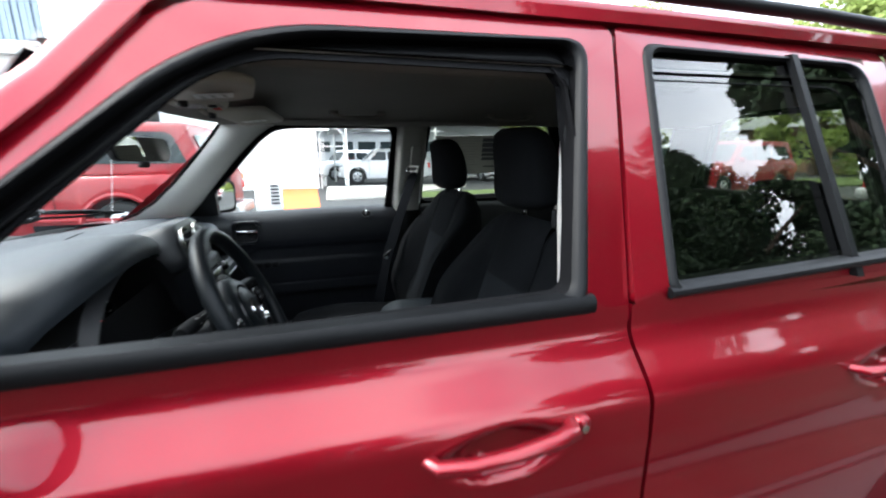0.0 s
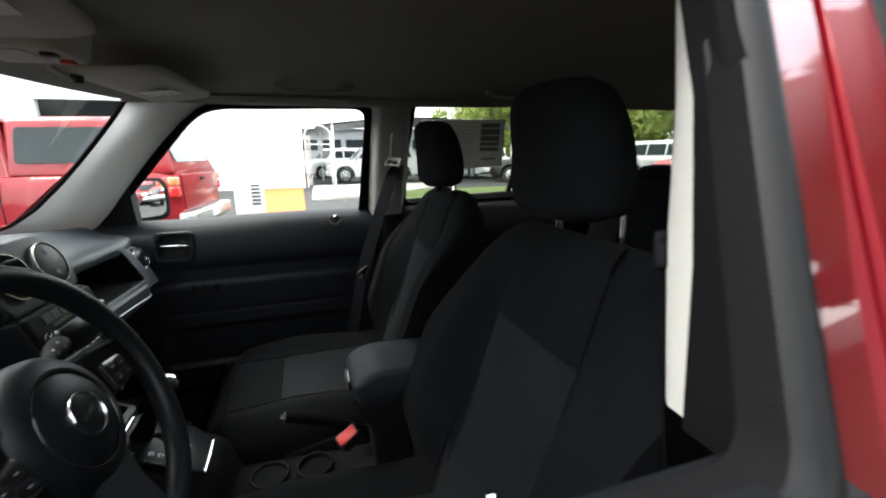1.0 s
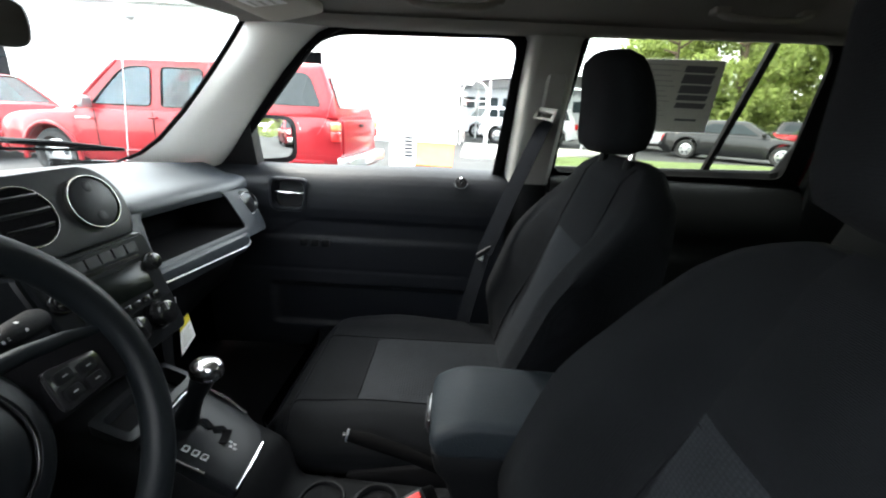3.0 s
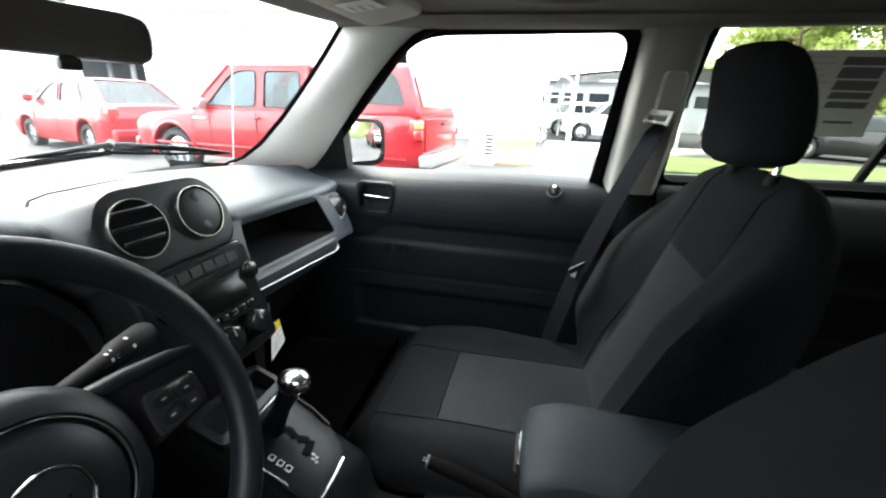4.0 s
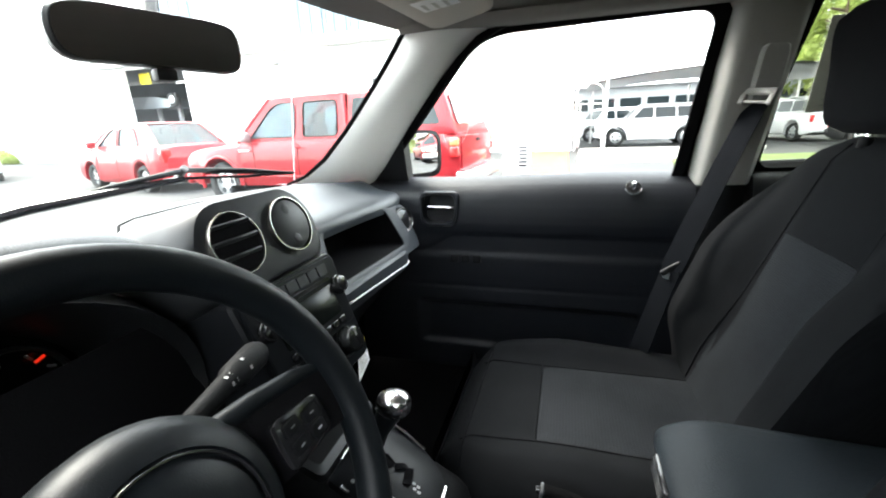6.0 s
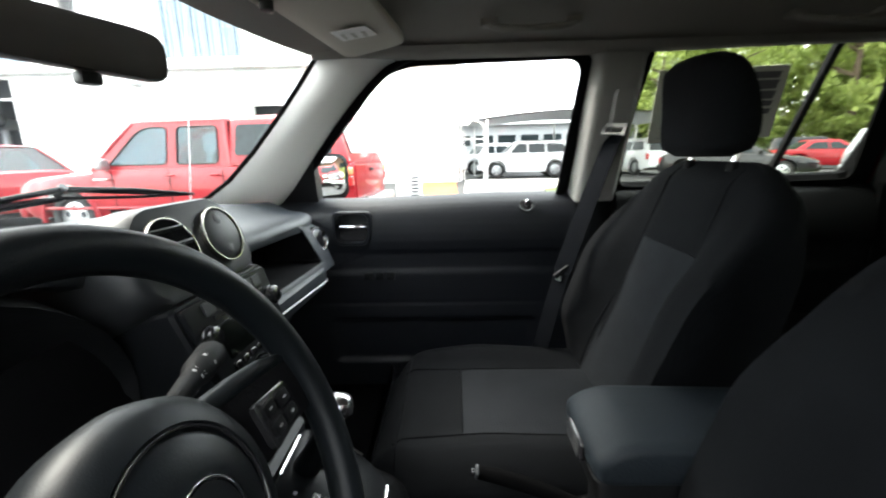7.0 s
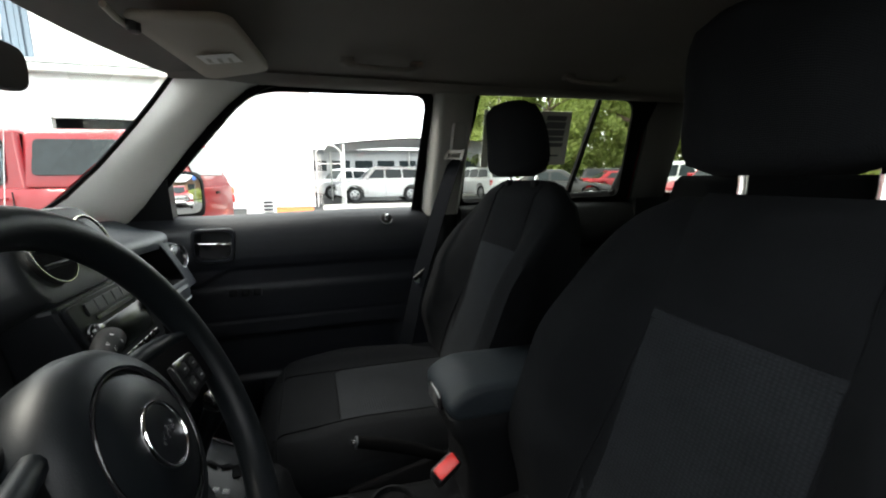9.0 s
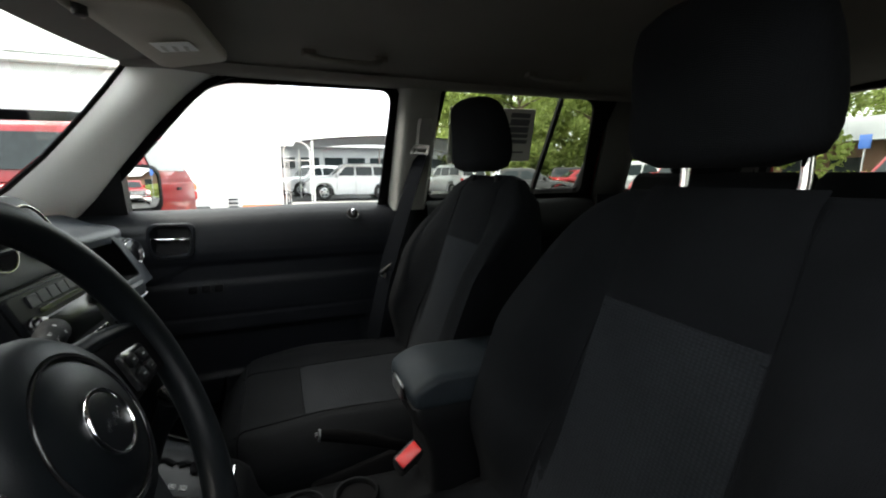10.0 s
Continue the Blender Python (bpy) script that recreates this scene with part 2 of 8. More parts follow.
def disc(bm, c, d, r, depth, seg=24, bevel=0.0, r2=None):
    """A drum with its face at c, pointing along d."""
    c, d = Vector(c), Vector(d).normalized()
    u, w = frame_at(d)
    rr = lambda rad, off: [c + d * off + (u * math.cos(2 * math.pi * k / seg) + w * math.sin(2 * math.pi * k / seg)) * rad for k in range(seg)]
    r2 = r if r2 is None else r2
    rings = [rr(r2, -depth)]
    if bevel:
        rings += [rr(r, -bevel), rr(r - bevel * 0.3, -bevel * 0.3), rr(r - bevel, 0)]
    else:
        rings += [rr(r, 0)]
    loft(bm, rings)


def ring(bm, c, d, r0, r1, h, seg=32):
    """A flat annulus with rounded top, r0 inner and r1 outer, h proud."""
    c, d = Vector(c), Vector(d).normalized()
    u, w = frame_at(d)
    rr = lambda rad, off: [c + d * off + (u * math.cos(2 * math.pi * k / seg) + w * math.sin(2 * math.pi * k / seg)) * rad for k in range(seg)]
    m = (r0 + r1) / 2
    grid(bm, [rr(r0, -h), rr(r0, h * 0.5), rr((r0 + m) / 2, h), rr((r1 + m) / 2, h), rr(r1, h * 0.5), rr(r1, -h)], closed=True)


def rounded(corners, radii, seg=6):
    """A closed outline (2D) with rounded corners: seg + 1 points at each."""
    out = []
    n = len(corners)
    for i, c in enumerate(corners):
        c = Vector(c)
        a, b = Vector(corners[i - 1]) - c, Vector(corners[(i + 1) % n]) - c
        r = radii[i] if isinstance(radii, (list, tuple)) else radii
        la, lb = min(r, a.length * 0.49), min(r, b.length * 0.49)
        p, q = c + a.normalized() * la, c + b.normalized() * lb
        for k in range(seg + 1):
            t = k / seg
            out.append(tuple(p * (1 - t) ** 2 + c * 2 * t * (1 - t) + q * t * t))
    return out


def plate(bm, pts, normal, thick, bevel=0.0):
    """A closed outline of 3D points made into a slab, thick along -normal."""
    n = Vector(normal).normalized()
    a = [Vector(p) for p in pts]
    c = sum(a, Vector()) / len(a)
    rings = [[p - n * thick for p in a]]
    if bevel:
        rings += [[p - n * bevel for p in a], [p + (c - p).normalized() * bevel * 0.3 - n * bevel * 0.3 for p in a], [p + (c - p).normalized() * bevel for p in a]]
    else:
        rings += [a]
    loft(bm, rings)


def bridge(bm, loops):
    """Skins a run of closed outlines with the same number of points."""
    grid(bm, loops, closed=True)


def smoothstep(a, b, x):
    t = max(0.0, min(1.0, (x - a) / (b - a)))
    return t * t * (3 - 2 * t)


def interp(x, table):
    if x <= table[0][0]:
        return table[0][1]
    for (a, u), (b, v) in zip(table, table[1:]):
        if x <= b:
            return u + (v - u) * (x - a) / (b - a)
    return table[-1][1]


def span(a, b, n):
    return [a + (b - a) * i / (n - 1) for i in range(n)]


# ---- the red car: shell ----
def out_w(z):
    """Half width of the outer skin at a height."""
    return interp(z, [(0.30, 0.82), (0.50, 0.862), (0.70, 0.872), (0.755, 0.872), (0.775, 0.864), (0.90, 0.868), (0.955, 0.866), (0.972, 0.861), (0.985, 0.852), (1.005, 0.834), (1.025, 0.817), (1.04, 0.807), (1.052, 0.803), (1.11, 0.800), (1.52, 0.604), (1.60, 0.55)])


def in_w(z):
    """Half width of the inner faces of doors and pillars above the belt."""
    return 0.745 - 0.35 * (z - 1.095)


def outer(s, x, z, d=0.0):
    return (x, s * (out_w(z) + d - 0.012 * ((x - 0.2) / 0.9) ** 2), z)


def inner(s, x, z, d=0.0):
    return (x, s * (in_w(z) + d), z)


suv = thing("red_suv", "red metallic compact SUV with open driver's window, parked", "car")
for_side = {-1: "driver", 1: "passenger"}


def door_skin(s, x0, x1, hx, parent, name):
    """Lower door panel with its shoulder, lower crease and handle dish."""
    bm = bmx()
    xs = span(x0, x1, 56)
    zs = span(0.32, 0.88, 14)[:-1] + span(0.88, 1.02 if s > 0 and name == "front_door" else 1.09, 30)
    rows = []
    for z in zs:
        r = []
        for x in xs:
            k = ((x - hx) / 0.085) ** 2 + ((z - 0.925) / 0.040) ** 2
            dish = -0.032 * smoothstep(1.0, 0.25, k)
            r.append(outer(s, x, z, dish))
        rows.append(r)
    grid(bm, rows)
    # edges turned in to the seams
    for x in (x0, x1):
        grid(bm, [[outer(s, x, z) for z in zs], [outer(s, x, z, -0.03) for z in zs]])
    return part(name, bm, "paint", parent, angle=60)


def door_handle(s, hx, parent):
    bm = bmx()
    pts = [(hx - 0.112, s * 0.860, 0.938), (hx - 0.1, s * 0.880, 0.939), (hx - 0.06, s * 0.890, 0.941), (hx, s * 0.893, 0.945), (hx + 0.06, s * 0.890, 0.950), (hx + 0.09, s * 0.882, 0.952), (hx + 0.098, s * 0.860, 0.952)]
    tube(bm, pts, [0.010, 0.011, 0.0115, 0.012, 0.013, 0.0135, 0.012], 12, squash=0.8)
    h = part("door_handle", bm, "paint", parent)
    bm = bmx()
    box(bm, (hx + 0.101, -0.014, 0.938), (hx + 0.126, 0.014, 0.963), 0.008, 3, Matrix.Translation((0, s * 0.864, 0)))
    part("lock_cap", bm, "paint", parent)
    bm = bmx()
    disc(bm, (hx + 0.114, s * 0.8785, 0.948), (0, s, 0), 0.006, 0.004, 12)
    part("key_slot", bm, "chrome", parent)


def loop_of(fn, s, corners, radii, seg=8, d=0.0):
    return [fn(s, x, z, d) for x, z in rounded(corners, radii, seg)]


def window_frame(s, o_out, o_in, i_in, i_out, radii, parent, rin=None, rout=0.02, lip=0.026):
    """Painted frame, black weatherstrip round the opening, and the jamb through the door's thickness."""
    rin = rin or radii
    bm = bmx()
    a = loop_of(outer, s, o_out, [0.02, 0.02, 0.03, rout])
    b = loop_of(outer, s, o_in, radii)
    bridge(bm, [[(p[0], p[1] - s * 0.03, p[2]) for p in a], a, b, [(p[0], p[1] - s * 0.01, p[2]) for p in b]])
    part("window_frame", bm, "paint", parent)
    bm = bmx()
    c = Vector((sum(p[0] for p in o_in) / 4, sum(p[1] for p in o_in) / 4))
    shrink = lambda cs, k: [tuple(Vector(p) + (c - Vector(p)).normalized() * k) for p in cs]
    b0 = loop_of(outer, s, o_in, radii, d=-0.004)
    b1 = loop_of(outer, s, shrink(o_in, lip * 0.12), radii, d=0.004)
    b1a = loop_of(outer, s, shrink(o_in, lip * 0.35), radii, d=0.0085)
    b1b = loop_of(outer, s, shrink(o_in, lip * 0.6), radii, d=0.0085)
    b2 = loop_of(outer, s, shrink(o_in, lip * 0.85), radii, d=0.003)
    b3 = loop_of(outer, s, shrink(o_in, lip), radii, d=-0.006)
    b4 = loop_of(outer, s, shrink(o_in, lip + 0.002), radii, d=-0.035)
    b5 = loop_of(inner, s, i_in, rin, d=0.004)
    b6 = loop_of(inner, s, i_in, rin, d=-0.006)
    b7 = loop_of(inner, s, i_out, rin, d=-0.006)
    b8 = loop_of(inner, s, i_out, rin, d=0.006)
    bridge(bm, [b0, b1, b1a, b1b, b2, b3])
    part("weatherstrip", bm, "rubber", parent, angle=50)
    bm = bmx()
    bridge(bm, [b3, b4, b5, b6, b7, b8])
    part("window_channel", bm, "flock", parent, angle=50)
    if lip > 0.02:
        bm = bmx()
        mid = []
        for p, q in zip(b4, b5):
            v = Vector(p).lerp(Vector(q), 0.45)
            k = Vector((c[0] - v[0], 0, c[1] - v[2])).normalized()
            mid.append(v + k * 0.002)
        tube(bm, mid, 0.0045, 8, closed=True)
        part("seal_lip", bm, "rubber", parent)


F_OUT = [(-0.86, 1.052), (0.235, 1.052), (0.332, 1.562), (-0.40, 1.558)]
F_OPEN = [(-0.79, 1.09), (0.158, 1.10), (0.270, 1.528), (-0.345, 1.512)]
F_OPENP = [(-0.79, 1.036), (0.158, 1.044), (0.255, 1.528), (-0.345, 1.512)]
F_OUTP = [(-0.86, 1.010), (0.228, 1.018), (0.278, 1.562), (-0.40, 1.558)]
F_IN = [(-0.75, 1.048), (0.100, 1.072), (0.128, 1.445), (-0.395, 1.437)]
F_INO = [(-0.82, 1.038), (0.126, 1.050), (0.150, 1.460), (-0.415, 1.458)]
F_DIN = [(-0.75, 1.068), (0.178, 1.090), (0.222, 1.462), (-0.335, 1.462)]
F_DINO = [(-0.82, 1.058), (0.196, 1.058), (0.25, 1.478), (-0.355, 1.478)]
R_OUT = [(0.243, 1.085), (1.05, 1.085), (1.13, 1.562), (0.342, 1.562)]
R_OPEN = [(0.312, 1.098), (0.985, 1.118), (1.03, 1.528), (0.388, 1.530)]
R_OPENP = [(0.262, 1.098), (0.985, 1.118), (1.03, 1.528), (0.298, 1.530)]
R_OUTP = [(0.238, 1.085), (1.05, 1.085), (1.13, 1.562), (0.284, 1.562)]
R_IN = [(0.305, 1.098), (0.975, 1.110), (0.925, 1.464), (0.330, 1.458)]
R_INP = [(0.288, 1.098), (0.975, 1.110), (0.925, 1.464), (0.288, 1.458)]
R_INOP = [(0.276, 1.07), (1.03, 1.075), (0.99, 1.482), (0.278, 1.474)]
R_INO = [(0.288, 1.07), (1.03, 1.075), (0.99, 1.482), (0.314, 1.474)]

for s in (-1, 1):
    side = for_side[s]
    fd = door_skin(s, -0.80, 0.235, 0.0, suv, "front_door")
    fd["label"] = f"red front door on the {side}'s side"
    door_handle(s, 0.0, fd)
    window_frame(s, F_OUT if s < 0 else F_OUTP, F_OPEN if s < 0 else F_OPENP, F_DIN if s < 0 else F_IN, F_DINO if s < 0 else F_INO, [0.02, 0.025, 0.05, 0.16], fd, [0.02, 0.02, 0.045, 0.1], 0.15)
    bm = bmx()
    pr = [(0.000, 1.086), (0.008, 1.088), (0.012, 1.096), (0.011, 1.108), (0.005, 1.115), (-0.02, 1.116), (-0.03, 1.10)]
    rows = [[(x, s * (0.801 + a - 0.012 * ((x - 0.2) / 0.9) ** 2), z + (x - 0.17) * 0.006 - (0.056 if s > 0 else 0.0)) for a, z in pr] for x in span(-0.80, 0.168, 30)]
    loft(bm, rows)
    part("belt_moulding", bm, "rubber", fd, "black rubber belt moulding")
    rd = door_skin(s, 0.243, 1.05, 0.80, suv, "rear_door")
    rd["label"] = f"red rear door on the {side}'s side, dark tinted window closed"
    door_handle(s, 0.80, rd)
    window_frame(s, R_OUT if s < 0 else R_OUTP, R_OPEN if s < 0 else R_OPENP, R_IN if s < 0 else R_INP, R_INO if s < 0 else R_INOP, [0.025, 0.03, 0.06, 0.035], rd, [0.03, 0.03, 0.05, 0.05], lip=0.024 if s < 0 else 0.014)
    bm = bmx()
    rows = [[(x, s * (0.801 + a - 0.012 * ((x - 0.2) / 0.9) ** 2), 1.104 + (z - 1.104) * 0.6 + (x - 0.3) * 0.03) for a, z in pr] for x in span(0.312 if s < 0 else 0.285, 1.0, 24)]
    loft(bm, rows)
    part("belt_moulding", bm, "rubber", rd, "black rubber belt moulding")
    # glass of the rear door with its divider bar
    bm = bmx()
    rows = [[(x, s * (0.79 - 0.46 * (z - 1.09)), z) for x in span(0.25, 1.04, 8)] for z in span(1.07, 1.54, 6)]
    grid(bm, rows)
    part("window_pane", bm, "tint", rd, "dark privacy glass")
    bm = bmx()
    for off, w in ((0.797, 0.009),):
        loft(bm, [[(xx + k * w, s * (off + j * 0.008 - 0.46 * (z - 1.10)), z) for k, j in ((-1, -1), (1, -1), (1, 1), (-1, 1))] for xx, z in ((0.768, 1.09), (0.785, 1.53))])
    part("divider_bar", bm, "rubber", rd)
    # glass of the front window: closed on the far side, lowered here
    if s > 0:
        bm = bmx()
        grid(bm, [[(x, 0.772 - 0.42 * (z - 1.09), z) for x in (-0.80, 0.21)] for z in (1.06, 1.535)])
        g = part("window_pane", bm, "glass", fd, "clear side glass, closed")
        g.visible_shadow = False
    # quarter panel with cargo window
    bm = bmx()
    q_out = [(1.06, 1.085), (1.95, 1.085), (1.86, 1.562), (1.14, 1.562)]
    q_in = [(1.20, 1.115), (1.72, 1.125), (1.70, 1.49), (1.17, 1.49)]
    a, b = loop_of(outer, s, q_out, [0.02] * 4), loop_of(outer, s, q_in, [0.05] * 4)
    c = loop_of(inner, s, q_in, [0.05] * 4, d=-0.01)
    bridge(bm, [a, b])
    grid(bm, [[outer(s, x, z) for x in span(1.056, 1.95, 10)] for z in (0.32, 0.5, 0.7, 0.77, 0.9, 0.97, 1.0, 1.045, 1.085)])
    part("quarter_panel", bm, "paint", suv)
    bm = bmx()
    bridge(bm, [b, c])
    part("cargo_window_jamb", bm, "flock", suv)
    bm = bmx()
    grid(bm, [[(x, s * (0.765 - 0.46 * (z - 1.09)), z) for x in (1.15, 1.78)] for z in (1.08, 1.53)])
    part("cargo_window", bm, "tint", suv, "dark privacy glass")
    # front wing and the pillar foot ahead of the door
    bm = bmx()
    grid(bm, [[outer(s, x, z) for x in span(-1.75, -0.806, 12)] for z in (0.55, 0.7, 0.77, 0.9)])
    fall = lambda x: 0.115 * smoothstep(-1.05, -1.75, x)
    grid(bm, [[(x, outer(s, x, z)[1], z - fall(x) * (z - 0.9) / 0.16) for x in span(-1.75, -0.806, 12)] for z in (0.9, 0.97, 1.0, 1.045, 1.06)])
    grid(bm, [[(x, s * 0.80, 1.06 - fall(x)), (x, s * 0.74, 1.055 - fall(x)), (x, s * 0.6, 1.02 - fall(x))] for x in span(-1.75, -0.80, 12)])
    part("front_wing", bm, "paint", suv)
    # windscreen pillar and roof edge, outside
    bm = bmx()
    rows = []
    for x, z, hw, x2, z2, hw2 in ((-1.02, 1.06, 0.76, -0.93, 1.055, 0.80), (-0.750, 1.28, 0.685, -0.70, 1.21, 0.755), (-0.555, 1.45, 0.607, -0.52, 1.40, 0.668), (-0.50, 1.545, 0.560, -0.42, 1.525, 0.61), (-0.44, 1.592, 0.55, -0.38, 1.556, 0.59),
                                  (0.0, 1.605, 0.55, 0.0, 1.562, 0.587), (0.7, 1.605, 0.55, 0.7, 1.566, 0.585), (1.4, 1.600, 0.55, 1.4, 1.564, 0.585), (1.9, 1.585, 0.545, 1.9, 1.56, 0.58)):
        p, q = Vector((x, s * hw, z)), Vector((x2, s * hw2, z2))
        m = (p + q) / 2 + Vector((-0.004, s * 0.014, 0.012))
        rows.append([tuple(p), tuple(p.lerp(m, 0.6)), tuple(m), tuple(m.lerp(q, 0.4)), tuple(q), (q.x, q.y - s * 0.04, q.z - 0.005)])
    grid(bm, rows)
    part("pillar_and_roof_edge", bm, "paint", suv, angle=70)
    bm = bmx()
    tube(bm, [(-0.30, s * 0.505, 1.612), (-0.25, s * 0.50, 1.645), (0.3, s * 0.50, 1.658), (1.0, s * 0.50, 1.655), (1.55, s * 0.50, 1.64), (1.65, s * 0.505, 1.61)], 0.016, 10)
    part("roof_rail", bm, "rubber", suv, "black roof rail")

# roof skin, tailgate, bonnet
bm = bmx()
grid(bm, [[(x, y, 1.592 + 0.05 * (1 - (y / 0.56) ** 2) - 0.02 * max(0, (-x - 0.1)) - 0.015 * max(0, x - 1.2)) for y in span(-0.56, 0.56, 15)] for x in span(-0.56, 1.92, 20)])
part("roof_panel", bm, "paint", suv)
bm = bmx()
t_out = [(-0.56, 1.58), (0.56, 1.58), (0.78, 0.55), (-0.78, 0.55)]
t_in = [(-0.50, 1.50), (0.50, 1.50), (0.60, 1.13), (-0.60, 1.13)]
tx = lambda y, z, d=0: (1.90 + 0.10 * (1.58 - z) / 0.5 * (1 if z > 1.1 else 1) - d, y, z) if z > 1.1 else (2.0 - d, y, z)
a, b = rounded(t_out, 0.06), rounded(t_in, 0.05)
bridge(bm, [[tx(*p) for p in a], [tx(*p) for p in b], [tx(*p, 0.018) for p in b]])
tgate = part("tailgate", bm, "paint", suv)
bm = bmx()
bridge(bm, [[tx(*p, 0.02) for p in b], [tx(*p, 0.05) for p in b], [tx(*p, 0.062) for p in rounded([(y * 1.06, z + (0.012 if z > 1.3 else -0.012)) for y, z in t_in], 0.05)], [tx(*p, 0.064) for p in a]])
part("tailgate_trim", bm, "matte", tgate, "black tailgate lining")
bm = bmx()
grid(bm, [[(1.90 + 0.10 * (1.58 - z) / 0.5 - 0.02, y, z) for y in (-0.62, 0.62)] for z in (1.10, 1.52)])
part("rear_window", bm, "tint", suv, "dark privacy glass")
bm = bmx()
nose = lambda y: -1.82 + 0.09 * (abs(y) / 0.86) ** 4
grid(bm, [[(nose(y) + (-1.26 - nose(y)) * k, y, 0.915 + 0.085 * k - 0.035 * (1 - k) ** 4 + 0.015 * (1 - (y / 0.74) ** 2)) for y in span(-0.74, 0.74, 15)] for k in span(0, 1, 10)])
part("bonnet", bm, "paint", suv)
bm = bmx()
grid(bm, [[(nose(y) - dx, y, z) for y in span(-0.855, 0.855, 19)] for z, dx in ((0.895, 0.0), (0.86, 0.012), (0.70, 0.014), (0.62, 0.02), (0.60, 0.045), (0.42, 0.045), (0.36, 0.02), (0.34, 0.0))])
part("front_panel", bm, "paint", suv)
# rear corners between the quarter panels and the tailgate
for s in (-1, 1):
    bm = bmx()
    rows = []
    for z in (0.55, 0.7, 0.85, 0.97, 1.045, 1.085, 1.2, 1.32, 1.44, 1.562):
        p = Vector(outer(s, 1.95 - 0.09 * max(0.0, z - 1.085) / 0.477, z))
        q = Vector(tx(s * (0.56 + 0.22 * (1.58 - z) / 1.03 - 0.012), z, -0.004))
        m = (p + q) / 2 + Vector((0.018, s * 0.012, 0))
        rows.append([tuple(p), tuple(p.lerp(m, 0.5) + Vector((0.004, s * 0.004, 0))), tuple(m), tuple(m.lerp(q, 0.5) + Vector((0.006, 0, 0))), tuple(q)])
    grid(bm, rows)
    part("rear_corner", bm, "paint", suv, angle=60)
bm = bmx()
grid(bm, [[(x, y, 1.035 if x < -1.2 else 1.05) for y in span(-0.74, 0.74, 9)] for x in (-1.30, -1.2, -1.15)])
part("cowl_panel", bm, "flock", suv)

# windscreen
def screen_x(y, k):
    """Front of the cabin: k 0 at the foot, 1 at the header."""
    foot = -1.24 + 0.32 * (abs(y) / 0.60) ** 2.2
    head = -0.645 + 0.095 * (abs(y) / 0.575) ** 2
    return foot + (head - foot) * k


bm = bmx()
grid(bm, [[(screen_x(y * (0.62 - 0.035 * k), k) - 0.012, y * (0.64 - 0.06 * k), 1.06 + 0.43 * k) for y in span(-1, 1, 17)] for k in span(0, 1, 9)])
g = part("windscreen", bm, "screen_glass", suv, "clear windscreen")
g.visible_shadow = False


def wiper(base, heel, mid, tip, parent):
    bm = bmx()
    b, m_, t_ = Vector(base), Vector(mid), Vector(tip)
    tube(bm, [b, b.lerp(m_, 0.5) + Vector((0, 0, 0.012)), m_], [0.013, 0.011, 0.007], 8)
    w = part("wiper", bm, "gloss", parent, "black windscreen wiper")
    bm = bmx()
    a = Vector(heel)
    up = Vector((0.004, 0, 0.014))
    tube(bm, [a, a.lerp(m_, 0.5) + up, m_ + up * 1.4, m_.lerp(t_, 0.5) + up, t_], [0.004, 0.006, 0.007, 0.006, 0.004], 8)
    tube(bm, [a, a.lerp(m_, 0.5) - up * 0.2, m_, m_.lerp(t_, 0.5) - up * 0.2, t_], 0.004, 6)
    off = Vector((-0.022, 0.0, 0.004))
    tube(bm, [a.lerp(m_, 0.15) + off, m_ + off + up, m_.lerp(t_, 0.8) + off * 0.6], 0.0045, 6)
    part("blade", bm, "rubber", w)
    bm = bmx()
    tube(bm, [m_ + Vector((-0.02, 0, 0)), m_ + Vector((0.012, 0, 0.026))], 0.009, 8)
    part("clip", bm, "gloss", w)


wiper((-1.27, -0.22, 1.062), (-1.195, 0.06, 1.104), (-1.075, 0.335, 1.134), (-0.93, 0.575, 1.118), suv)
wiper((-1.10, -0.66, 1.055), (-1.15, -0.50, 1.095), (-1.235, -0.25, 1.112), (-1.235, 0.0, 1.102), suv)


bm = bmx()
tube(bm, [(-1.04, 0.705, 1.03), (-1.035, 0.703, 1.05), (-1.03, 0.70, 1.056)], [0.016, 0.014, 0.006], 12)
ant = part("antenna_foot", bm, "rubber", suv)
bm = bmx()
tube(bm, [(-1.026, 0.701, 1.05), (-0.985, 0.692, 1.32), (-0.945, 0.684, 1.60)], [0.0014, 0.0010, 0.0008], 8)
part("antenna_mast", bm, "bright", ant, "thin bright antenna mast")


def suv_wheel(x, s):
    bm = bmx()
    ring(bm, (x, s * 0.84, 0.34), (0, s, 0), 0.22, 0.34, 0.10, 36)
    w = part("wheel", bm, "rubber", suv)
    bm = bmx()
    disc(bm, (x, s * 0.87, 0.34), (0, s, 0), 0.21, 0.05, 32, 0.02)
    part("rim", bm, "silver", w)


